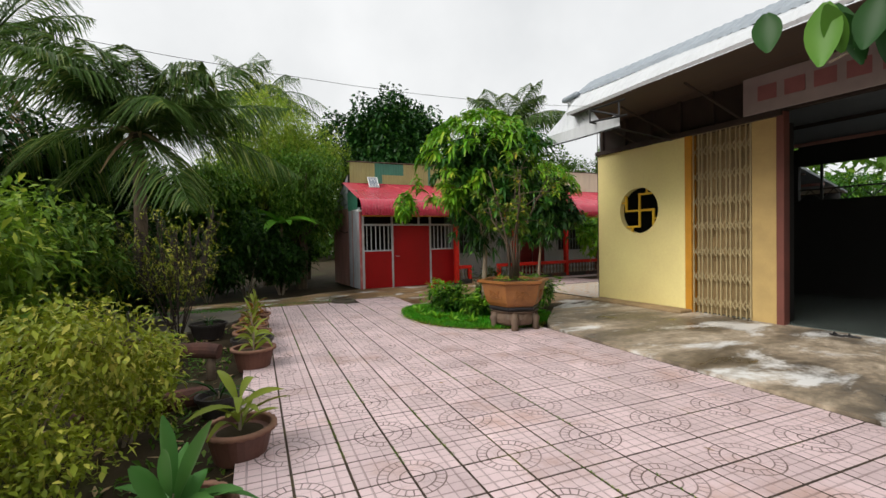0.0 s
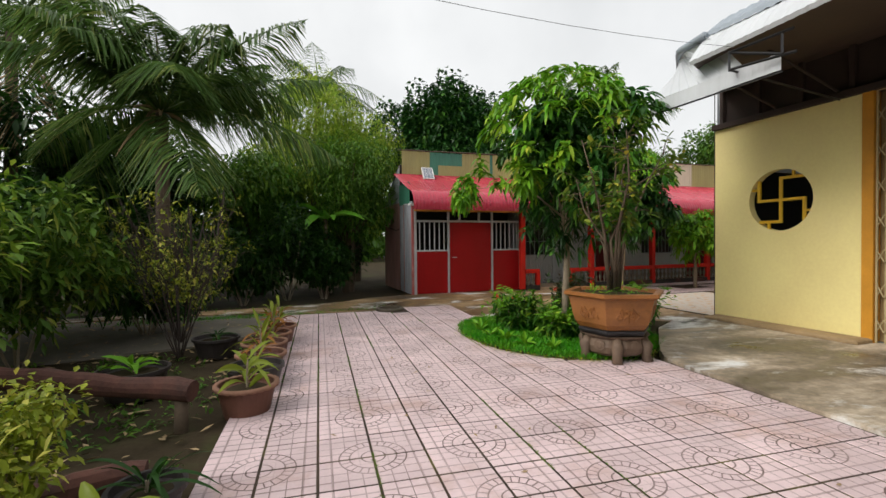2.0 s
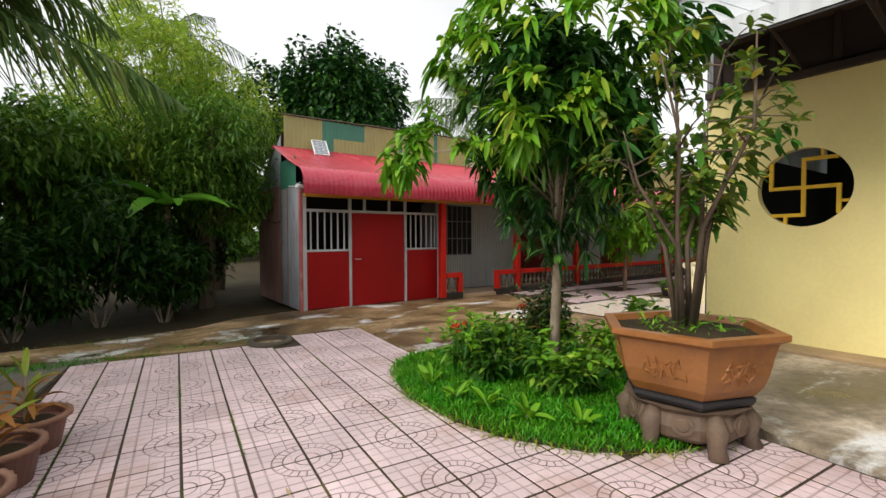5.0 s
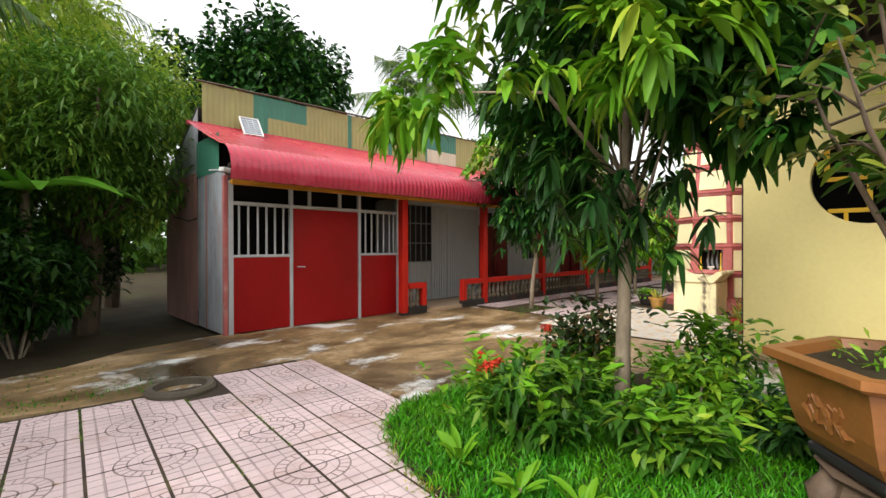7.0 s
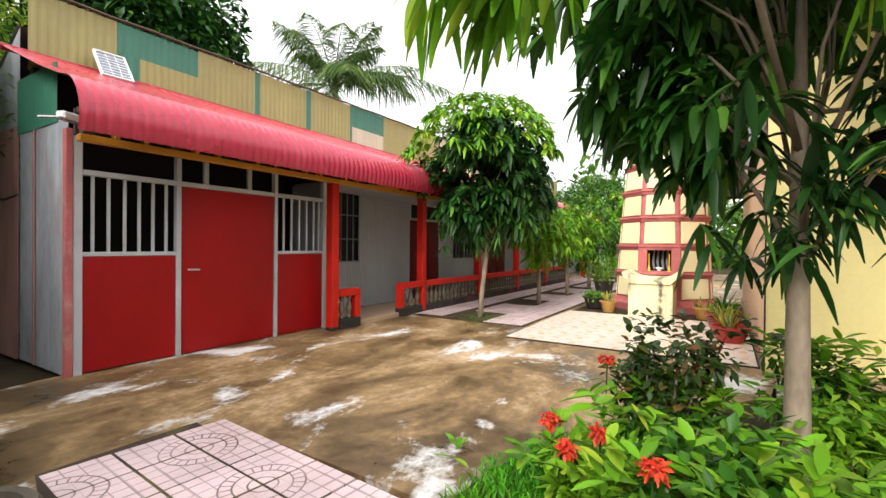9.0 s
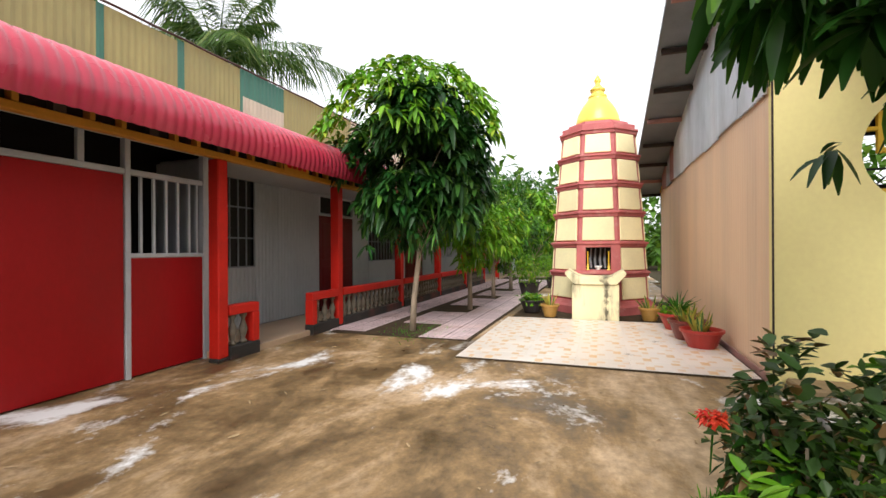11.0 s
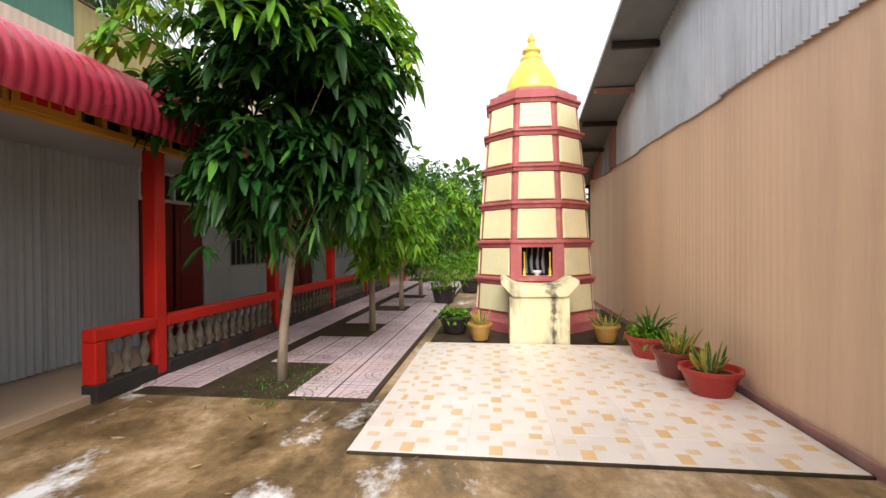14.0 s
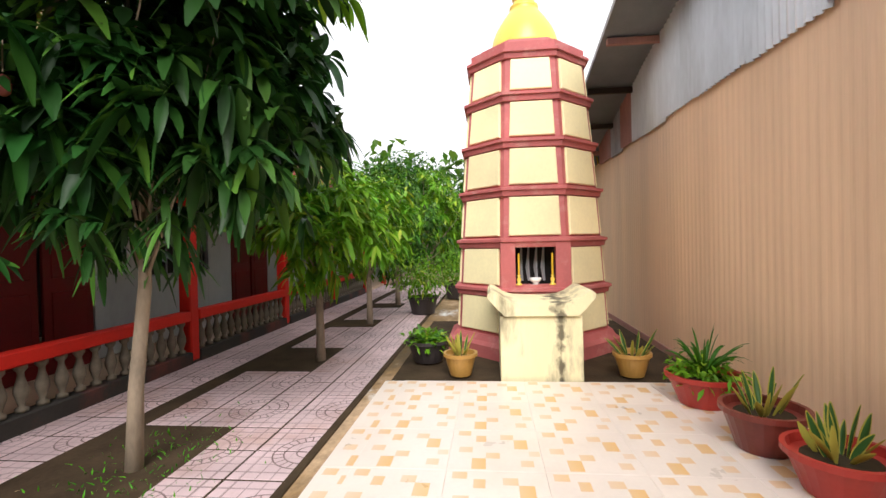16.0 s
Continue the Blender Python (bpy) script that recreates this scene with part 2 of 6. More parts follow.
def cream_tile_mat():
    """Glazed cream floor tile with a printed pattern of tan rectangles."""
    m = mat("cream_glazed_tile", (0.80, 0.72, 0.635), rough=0.32, var=0.08, scale=2, fine=30, bump=0.02, object_random=0.03, stain=0.25, stain_scale=1.1, stain_color=(0.6, 0.5, 0.38), coords="World")
    n, l = m.node_tree.nodes, m.node_tree.links
    b = n["Principled BSDF"]
    base = b.inputs["Base Color"].links[0].from_socket
    tc = n.new("ShaderNodeTexCoord")
    sp = n.new("ShaderNodeSeparateXYZ")
    l.new(tc.outputs["Object"], sp.inputs["Vector"])
    col = base
    for x0, y0, x1, y1, strength in [(0.02, 0.36, 0.16, 0.45, 0.85), (0.16, 0.27, 0.24, 0.36, 0.6), (0.24, 0.45, 0.32, 0.54, 0.5), (0.3, 0.08, 0.44, 0.17, 0.85), (0.44, 0.17, 0.52, 0.26, 0.55),
                                      (0.4, 0.36, 0.5, 0.43, 0.7), (0.06, 0.06, 0.14, 0.14, 0.5), (0.5, 0.47, 0.58, 0.56, 0.65), (0.2, 0.01, 0.27, 0.08, 0.35)]:
        k = None
        for axis, a, c in ((sp.outputs["X"], x0, x1), (sp.outputs["Y"], y0, y1)):
            for op, v in (("GREATER_THAN", a), ("LESS_THAN", c)):
                q = node_math(n, l, op, axis, v)
                k = q if k is None else node_math(n, l, "MULTIPLY", k, q)
        grad = node_math(n, l, "MULTIPLY_ADD", node_math(n, l, "SUBTRACT", sp.outputs["Y"], y0), -2.2, strength + 0.15)
        k = node_math(n, l, "MULTIPLY", k, grad)
        mx = n.new("ShaderNodeMixRGB")
        l.new(k, mx.inputs["Fac"])
        l.new(col, mx.inputs["Color1"])
        mx.inputs["Color2"].default_value = (0.72, 0.46, 0.19, 1)
        col = mx.outputs["Color"]
    l.new(col, b.inputs["Base Color"])
    return m


M = dict(
    walk=mat("pale_damp_concrete", (0.19, 0.17, 0.14), spec=0.2, rough=0.8, var=0.35, scale=1.2, fine=30, bump=0.25, stain=0.5, stain_scale=0.8, stain_color=(0.13, 0.12, 0.07)),
    soil=mat("garden_soil", (0.055, 0.042, 0.025), spec=0.1, rough=0.95, var=0.5, scale=1.5, fine=30, bump=0.6, stain=0.6, stain_scale=0.6, stain_color=(0.05, 0.08, 0.02)),
    joint=mat("mossy_joint_dirt", (0.05, 0.032, 0.02), rough=0.95, var=0.6, scale=2.5, fine=50, bump=0.4, stain=0.9, stain_scale=1.1, stain_color=(0.17, 0.15, 0.035), coords="World"),
    yard=wet_concrete_mat("silty_yard_concrete", (0.30, 0.19, 0.082), 0.95),
    apron=wet_concrete_mat("grey_apron_concrete", (0.36, 0.29, 0.205), 0.9, 0.53),
    ledge=mat("worn_brown_cement", (0.36, 0.25, 0.13), rough=0.8, var=0.4, scale=1.5, fine=25, bump=0.2, stain=0.6, stain_color=(0.17, 0.11, 0.06)),
    paver=fan_tile_mat(),
    cream=cream_tile_mat(),
    yellow=mat("yellow_wall_paint", (0.94, 0.79, 0.34), rough=0.75, var=0.12, scale=0.8, fine=20, bump=0.015, stain=0.3, stain_scale=0.5, stain_color=(0.83, 0.70, 0.36)),
    altar=mat("stained_pale_plaster", (0.86, 0.78, 0.48), rough=0.8, var=0.12, scale=2, fine=25, bump=0.1, stain=0.9, stain_scale=1.3, stain_color=(0.13, 0.11, 0.07), stretch=(1, 1.6, 0.45)),
    orange=mat("orange_post_paint", (0.6, 0.27, 0.02), rough=0.6, var=0.2, bump=0.05),
    lattice=mat("ochre_lattice_paint", (0.7, 0.43, 0.02), rough=0.6, var=0.2, bump=0.05),
    red=mat("red_gloss_paint", (0.36, 0.004, 0.006), spec=0.3, rough=0.5, var=0.22, scale=1.2, fine=30, bump=0.05, stain=0.25, stain_scale=1.4, stain_color=(0.24, 0.02, 0.02), stretch=(1, 1, 0.5)),
    maroon=mat("maroon_door_paint", (0.13, 0.004, 0.006), spec=0.3, rough=0.5, var=0.25, bump=0.04),
    vermilion=mat("vermilion_post_paint", (0.6, 0.018, 0.008), spec=0.3, rough=0.6, var=0.22, scale=2, fine=30, bump=0.08, stain=0.3, stain_scale=2.5, stain_color=(0.3, 0.02, 0.02)),
    dusky=mat("dusky_red_band_paint", (0.47, 0.125, 0.12), rough=0.7, var=0.2, scale=3, fine=30, bump=0.1, stain=0.55, stain_scale=3.5, stain_color=(0.6, 0.36, 0.31)),
    panel_yellow=mat("yellow_panel_paint", (0.88, 0.79, 0.46), rough=0.75, var=0.14, scale=1.2, fine=25, bump=0.06, object_random=0.1),
    gold=mat("gold_paint", (0.86, 0.62, 0.10), rough=0.38, var=0.15, scale=2, bump=0.03, metal=0.12),
    grey_metal=mat("grey_painted_sheet", (0.38, 0.40, 0.41), rough=0.55, var=0.18, scale=1.0, fine=15, bump=0.05, stain=0.3, stain_scale=0.9, stain_color=(0.2, 0.2, 0.19), stretch=(1, 1, 0.4)),
    old_sheet=mat("weathered_grey_sheet", (0.38, 0.41, 0.45), rough=0.6, var=0.5, scale=1.2, fine=12, bump=0.1, stain=0.75, stain_scale=1.9, stain_color=(0.27, 0.16, 0.13), stretch=(1.5, 1.5, 0.55)),
    rust_red=mat("faded_red_boards", (0.40, 0.20, 0.17), rough=0.8, var=0.3, scale=2, fine=20, bump=0.1, stain=0.6, stain_color=(0.32, 0.30, 0.29), stretch=(1.5, 1.5, 0.4)),
    frame_grey=mat("grey_steel_frame_paint", (0.50, 0.52, 0.54), rough=0.5, var=0.15, bump=0.03),
    pink_roof=mat("crimson_pink_roof_sheet", (0.47, 0.036, 0.068), rough=0.27, var=0.16, scale=0.8, fine=20, bump=0.03, stain=0.3, stain_scale=0.8, stain_color=(0.60, 0.2, 0.22)),
    olive=mat("olive_translucent_sheet", (0.35, 0.32, 0.12), rough=0.6, var=0.2, scale=1.4, fine=14, bump=0.05, stain=0.4, stain_color=(0.27, 0.26, 0.13), stretch=(1.6, 1, 0.4)),
    green_sheet=mat("green_sheet", (0.045, 0.19, 0.125), rough=0.5, var=0.2, bump=0.04, stretch=(1.6, 1, 0.4)),
    cream_sheet=mat("cream_sheet", (0.62, 0.56, 0.42), rough=0.6, var=0.15, bump=0.04, stretch=(1.6, 1, 0.4)),
    tan_sheet=mat("tan_corrugated_sheet", (0.82, 0.57, 0.375), rough=0.5, var=0.12, scale=0.8, fine=18, bump=0.03, stain=0.3, stain_scale=1.4, stain_color=(0.5, 0.3, 0.2), stretch=(3.2, 1, 0.22)),
    zinc=mat("zinc_sheet", (0.66, 0.69, 0.73), rough=0.42, var=0.25, scale=1.2, fine=15, bump=0.03, metal=0.4, stain=0.3, stain_color=(0.36, 0.32, 0.28), stretch=(1.8, 1, 0.3)),
    white_sheet=mat("white_roof_sheet", (0.55, 0.57, 0.59), rough=0.45, var=0.1, scale=1, fine=14, bump=0.03, stain=0.3, stain_scale=1.2, stain_color=(0.4, 0.42, 0.44), stretch=(1, 2.2, 0.3)),
    canopy_grey=mat("blue_grey_roof_sheet", (0.27, 0.31, 0.35), rough=0.5, var=0.2, bump=0.05),
    roof_grey=mat("grey_roof_sheet", (0.20, 0.22, 0.24), rough=0.5, var=0.2, bump=0.05),
    dark_wood=mat("dark_roof_timber", (0.045, 0.03, 0.024), rough=0.85, var=0.4, bump=0.2),
    soffit=mat("brown_soffit_board", (0.075, 0.05, 0.036), rough=0.8, var=0.3, bump=0.1),
    gate_board=mat("tan_gate_board", (0.32, 0.22, 0.1), rough=0.7, var=0.3, bump=0.05),
    gate=mat("beige_gate_steel", (0.45, 0.36, 0.19), rough=0.55, var=0.2, bump=0.04),
    black=mat("black_steel", (0.02, 0.02, 0.022), rough=0.5, var=0.3, bump=0.03),
    # near-black that paints the shade of unlit rooms, windows and the niche
    dark_room=mat("inner_shade_black", (0.014, 0.013, 0.012), rough=0.9, var=0.3, bump=0.05),
    shiny_floor=mat("dark_polished_floor", (0.10, 0.12, 0.11), rough=0.12, var=0.2, bump=0.01),
    beige_floor=mat("beige_veranda_floor", (0.50, 0.36, 0.24), rough=0.45, var=0.15, bump=0.03),
    dark_base=mat("blackened_plinth", (0.03, 0.026, 0.022), rough=0.9, var=0.4, bump=0.2, stain=0.5, stain_color=(0.3, 0.05, 0.03)),
    baluster=mat("mouldy_grey_baluster", (0.17, 0.14, 0.1), rough=0.85, var=0.45, scale=6, bump=0.2, stain=0.6, stain_scale=5, stain_color=(0.06, 0.05, 0.04)),
    terracotta=mat("glazed_terracotta", (0.29, 0.115, 0.03), rough=0.42, var=0.4, scale=2.2, fine=30, bump=0.2, stain=0.75, stain_scale=2.4, stain_color=(0.12, 0.055, 0.025)),
    pedestal=mat("weathered_brown_pedestal", (0.13, 0.085, 0.055), rough=0.7, var=0.4, scale=5, bump=0.3, stain=0.5, stain_color=(0.3, 0.24, 0.18)),
    brown_pot=mat("brown_plastic_pot", (0.16, 0.07, 0.05), rough=0.55, var=0.3, bump=0.08, object_random=0.2),
    clay_pot=mat("orange_clay_pot", (0.13, 0.053, 0.033), rough=0.7, var=0.25, bump=0.12),
    black_pot=mat("dark_plastic_pot", (0.035, 0.028, 0.028), rough=0.5, var=0.3, bump=0.05),
    red_pot=mat("red_plastic_bowl", (0.40, 0.035, 0.025), rough=0.42, var=0.15, bump=0.03),
    maroon_pot=mat("dark_red_glazed_pot", (0.19, 0.035, 0.025), rough=0.35, var=0.25, bump=0.06),
    ochre_pot=mat("ochre_glazed_pot", (0.45, 0.25, 0.06), rough=0.4, var=0.25, bump=0.08),
    twig=mat("brown_stem_bark", (0.11, 0.078, 0.05), rough=0.9, var=0.4, scale=6, fine=40, bump=0.5),
    bark=mat("grey_brown_bark", (0.33, 0.26, 0.185), rough=0.9, var=0.4, scale=5, fine=40, bump=0.6, stain=0.4, stain_scale=3, stain_color=(0.42, 0.40, 0.36), stretch=(1, 1, 0.4)),
    log=mat("reddish_fallen_log", (0.1, 0.04, 0.028), rough=0.9, var=0.6, scale=4, bump=0.9, stain=0.6, stain_scale=5, stain_color=(0.05, 0.035, 0.025)),
    dry=mat("dry_straw_frond", (0.42, 0.30, 0.16), rough=0.9, var=0.4, bump=0.1, island=0.3),
    stone=mat("mossy_concrete_ring", (0.1, 0.082, 0.06), rough=0.9, var=0.4, bump=0.4, stain=0.5, stain_color=(0.06, 0.07, 0.03)),
    white=mat("white_enamel", (0.8, 0.8, 0.78), rough=0.4, var=0.08, bump=0.02),
    panel_cell=mat("solar_cell_glass", (0.16, 0.19, 0.24), rough=0.15, var=0.2, bump=0.0),
    sign=mat("grey_pink_sign_board", (0.40, 0.33, 0.32), rough=0.6, var=0.15, bump=0.02),
    sign_red=mat("faded_red_sign_paint", (0.37, 0.15, 0.15), rough=0.6, var=0.2, bump=0.02),
    brown_post=mat("brown_red_post_paint", (0.17, 0.055, 0.04), rough=0.7, var=0.25, bump=0.06),
    tan_panel=mat("tan_panel_tone", (0.52, 0.36, 0.14), rough=0.75, var=0.15, bump=0.05),
    path_dirt=mat("brown_path_dirt", (0.065, 0.045, 0.026), spec=0.15, rough=0.95, var=0.5, scale=3, fine=40, bump=0.5, stain=0.5, stain_scale=2, stain_color=(0.06, 0.05, 0.025)),
    far_house=mat("far_grey_wall", (0.45, 0.46, 0.46), rough=0.8, var=0.15, bump=0.05),
    wire=mat("black_cable", (0.015, 0.015, 0.015), rough=0.6, var=0.1, bump=0.0),
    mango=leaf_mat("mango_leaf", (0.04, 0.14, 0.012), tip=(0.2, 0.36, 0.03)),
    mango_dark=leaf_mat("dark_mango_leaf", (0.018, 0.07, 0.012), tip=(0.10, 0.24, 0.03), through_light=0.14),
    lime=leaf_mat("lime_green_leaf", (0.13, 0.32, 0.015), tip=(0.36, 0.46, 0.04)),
    olive_leaf=leaf_mat("olive_green_leaf", (0.085, 0.17, 0.02), tip=(0.34, 0.38, 0.06)),
    # near-black green: undergrowth shade painted into leaves, also the dark strap plants
    shade=leaf_mat("deep_green_shade_leaf", (0.018, 0.06, 0.008), tip=(0.06, 0.14, 0.015)),
    wood_leaf=leaf_mat("woodland_leaf", (0.08, 0.18, 0.02), tip=(0.2, 0.32, 0.035), through_light=0.33),
    feather=leaf_mat("feathery_yellow_green_leaf", (0.25, 0.37, 0.04), tip=(0.45, 0.5, 0.08), through_light=0.52),
    sunny=leaf_mat("sunlit_compound_leaf", (0.15, 0.27, 0.025), tip=(0.42, 0.48, 0.06), through_light=0.36),
    bonsai=leaf_mat("sparse_yellow_green_leaf", (0.12, 0.2, 0.025), tip=(0.5, 0.42, 0.05)),
    mango_mid=leaf_mat("mid_green_mango_leaf", (0.03, 0.105, 0.013), tip=(0.12, 0.27, 0.03), through_light=0.2),
    reddish=leaf_mat("dark_red_tinged_leaf", (0.035, 0.075, 0.015), tip=(0.2, 0.09, 0.03), through_light=0.15),
    variegated=leaf_mat("yellow_green_small_leaf", (0.22, 0.27, 0.02), tip=(0.55, 0.5, 0.1)),
    palm=leaf_mat("coconut_leaflet", (0.085, 0.16, 0.035), tip=(0.27, 0.31, 0.09), rough=0.35, through_light=0.4),
    banana=leaf_mat("banana_leaf", (0.09, 0.26, 0.02), tip=(0.2, 0.36, 0.03)),
    grass=leaf_mat("lawn_grass_blade", (0.06, 0.27, 0.008), tip=(0.16, 0.45, 0.02)),
    croton=leaf_mat("red_yellow_croton_leaf", (0.30, 0.13, 0.03), tip=(0.50, 0.06, 0.05), value=0.5),
    dracaena=leaf_mat("striped_green_leaf", (0.19, 0.24, 0.025), tip=(0.55, 0.5, 0.07)),
    yellow_margin=leaf_mat("yellow_leaf_margin", (0.5, 0.46, 0.08), value=0.2),
    snake_green=leaf_mat("snake_plant_green", (0.05, 0.13, 0.03), value=0.3),
    pot_rim=mat("dusty_clay_rim", (0.27, 0.14, 0.09), rough=0.85, var=0.35, bump=0.2),
    broad=leaf_mat("broad_green_leaf", (0.075, 0.2, 0.045), tip=(0.2, 0.34, 0.07)),
    ixora=leaf_mat("red_ixora_petal", (0.70, 0.06, 0.03), tip=(0.8, 0.15, 0.06)),
    fruit=mat("pink_fruit_skin", (0.36, 0.09, 0.08), rough=0.5, var=0.2, bump=0.02),
)


def altar_streak(m):
    """A black rain streak of its own shape down the altar's front."""
    n, l = m.node_tree.nodes, m.node_tree.links
    b = n["Principled BSDF"]
    base_colour = b.inputs["Base Color"].links[0].from_socket
    tc = n.new("ShaderNodeTexCoord")
    sp = n.new("ShaderNodeSeparateXYZ")
    l.new(tc.outputs["Object"], sp.inputs["Vector"])
    nz = n.new("ShaderNodeTexNoise")
    nz.inputs["Scale"].default_value = 9
    nz.inputs["Detail"].default_value = 7
    l.new(tc.outputs["Object"], nz.inputs["Vector"])
    d = node_math(n, l, "ABSOLUTE", node_math(n, l, "ADD", sp.outputs["Y"], 0.19))
    width = node_math(n, l, "MULTIPLY_ADD", node_math(n, l, "POWER", sp.outputs["Z"], 3.0), 0.22, 0.05)
    k = node_math(n, l, "SUBTRACT", 1.0, node_math(n, l, "DIVIDE", d, width))
    k = node_math(n, l, "MULTIPLY_ADD", node_math(n, l, "SUBTRACT", nz.outputs["Fac"], 0.5), 3.2, k)
    r = n.new("ShaderNodeMapRange")
    r.inputs["From Min"].default_value, r.inputs["From Max"].default_value = 0.35, 0.95
    r.inputs["To Max"].default_value = 0.85
    l.new(k, r.inputs["Value"])
    mx = n.new("ShaderNodeMixRGB")
    l.new(r.outputs["Result"], mx.inputs["Fac"])
    l.new(base_colour, mx.inputs["Color1"])
    mx.inputs["Color2"].default_value = (0.06, 0.05, 0.035, 1)
    l.new(mx.outputs["Color"], b.inputs["Base Color"])


altar_streak(M["altar"])


# ---- building helpers ----
def link_mesh(name, verts, faces, material, parent=None, label="", smooth=False):
    me = bpy.data.meshes.new(name)
    me.from_pydata(verts if isinstance(verts, list) else [tuple(v) for v in verts], [], faces)
    me.materials.append(material)
    if smooth:
        me.polygons.foreach_set("use_smooth", [True] * len(me.polygons))
    me.update()
    ob = new(name, me)
    ob.parent = parent
    if label:
        ob["label"] = label
    return ob


def part(name, bm, material, parent=None, label="", smooth=False):
    me = bpy.data.meshes.new(name)
    bm.normal_update()
    bm.to_mesh(me)
    bm.free()
    me.materials.append(material)
    if smooth:
        me.polygons.foreach_set("use_smooth", [True] * len(me.polygons))
    ob = new(name, me)
    ob.parent = parent
    if label:
        ob["label"] = label
    return ob


def box(bm, x0, y0, z0, x1, y1, z1, bevel=0.0):
    r = bmesh.ops.create_cube(bm, size=1)
    vs = r["verts"]
    for v in vs:
        v.co = Vector((x0 + (v.co.x + 0.5) * (x1 - x0), y0 + (v.co.y + 0.5) * (y1 - y0), z0 + (v.co.z + 0.5) * (z1 - z0)))
    if bevel > 0:
        es = list({e for v in vs for e in v.link_edges})
        bmesh.ops.bevel(bm, geom=es, offset=bevel, segments=1, affect="EDGES")
    return bm


def box_part(name, x0, y0, z0, x1, y1, z1, material, parent=None, label="", bevel=0.006):
    return part(name, box(bmesh.new(), x0, y0, z0, x1, y1, z1, bevel), material, parent, label)


def holder(name, x, y, z=0.0, turn=0.0, **tags):
    ob = new(name)
    ob.empty_display_size = 0.1
    ob.matrix_world = pose(x, y, z, 0, 0, turn)
    return tagged(ob, **tags)


def lathe(profile, segs=24, wobble=0.0):
    """Verts and faces of a turned body from (radius, height) pairs."""
    vs, fs = [], []
    for r, z in profile:
        for k in range(segs):
            a = 2 * math.pi * k / segs
            vs.append((r * math.cos(a), r * math.sin(a), z))
    for i in range(len(profile) - 1):
        for k in range(segs):
            q = (k + 1) % segs
            fs.append((i * segs + k, i * segs + q, (i + 1) * segs + q, (i + 1) * segs + k))
    fs.append(tuple(range(segs - 1, -1, -1)))
    top = (len(profile) - 1) * segs
    fs.append(tuple(range(top, top + segs)))
    return vs, fs


def tube_data(points, radii, segs=7):
    vs, fs = [], []
    pts = [Vector(p) for p in points]
    for i, p in enumerate(pts):
        d = (pts[min(i + 1, len(pts) - 1)] - pts[max(i - 1, 0)]).normalized()
        a = d.cross(Vector((0, 1, 0) if abs(d.y) < 0.9 else (1, 0, 0))).normalized()
        c = d.cross(a)
        for k in range(segs):
            t = 2 * math.pi * k / segs
            vs.append(tuple(p + (a * math.cos(t) + c * math.sin(t)) * radii[i]))
    for i in range(len(pts) - 1):
        for k in range(segs):
            q = (k + 1) % segs
            fs.append((i * segs + k, i * segs + q, (i + 1) * segs + q, (i + 1) * segs + k))
    fs.append(tuple(range(segs - 1, -1, -1)))
    fs.append(tuple(range((len(pts) - 1) * segs, len(pts) * segs)))
    return vs, fs


def merge(lists):
    vs, fs = [], []
    for v, f in lists:
        o = len(vs)
        vs.extend(v)
        fs.extend(tuple(i + o for i in q) for q in f)
    return vs, fs


def corrugated(name, origin, along, up, width, height, pitch, amp, material, parent=None, label="", thickness=0.004, profile="wave"):
    """A ribbed metal sheet standing on origin, running along one way and up another."""
    along, up = Vector(along).normalized(), Vector(up).normalized()
    out = along.cross(up)
    n = max(2, int(width / pitch * 4))
    vs, fs = [], []
    for side in (0, thickness):
        for h in (0, height):
            for i in range(n + 1):
                s = width * i / n
                if profile == "wave":
                    w = amp * math.sin(2 * math.pi * s / pitch)
                else:
                    w = amp * (1 if (i % 8) in (0, 1) else 0)
                vs.append(tuple(Vector(origin) + along * s + up * h + out * (w - side)))
    m = n + 1
    for i in range(n):
        fs.append((i, i + 1, m + i + 1, m + i))
        fs.append((2 * m + i + 1, 2 * m + i, 3 * m + i, 3 * m + i + 1))
        fs.append((i + 1, i, 2 * m + i, 2 * m + i + 1))
        fs.append((m + i, m + i + 1, 3 * m + i + 1, 3 * m + i))
    return link_mesh(name, vs, fs, material, parent, label)


def blades(base, way, length, width, droop, rows=3, fold=0.18, up=(0, 0, 1)):
    """Arrays of leaf blades: base points, directions, lengths, widths and droop. Each blade is an island of its own."""
    base, way = np.asarray(base, float), np.asarray(way, float)
    n = len(base)
    way = way / np.maximum(np.linalg.norm(way, axis=1, keepdims=True), 1e-6)
    ref = np.tile(np.asarray(up, float), (n, 1)) + np.random.normal(0, 0.25, (n, 3))
    side = np.cross(way, ref)
    side /= np.maximum(np.linalg.norm(side, axis=1, keepdims=True), 1e-6)
    nor = np.cross(side, way)
    length, width, droop = (np.broadcast_to(np.asarray(q, float), (n,))[:, None] for q in (length, width, droop))
    cols = []
    for i in range(rows + 1):
        s = i / rows
        mid = base + way * length * s - np.array([0, 0, 1.0]) * droop * length * s * s
        w = width * max(0.06, math.sin(math.pi * (s * 0.93 + 0.035)) ** 0.8)
        cols += [mid - side * w / 2 + nor * w * fold / 2, mid - nor * w * fold / 2, mid + side * w / 2 + nor * w * fold / 2]
    k = 3 * (rows + 1)
    verts = np.stack(cols, axis=1).reshape(-1, 3)
    local = []
    for i in range(rows):
        for c in (0, 1):
            local.append((3 * i + c, 3 * i + c + 1, 3 * i + c + 4, 3 * i + c + 3))
    faces = (np.arange(n)[:, None, None] * k + np.asarray(local)[None]).reshape(-1, 4)
    return verts, faces


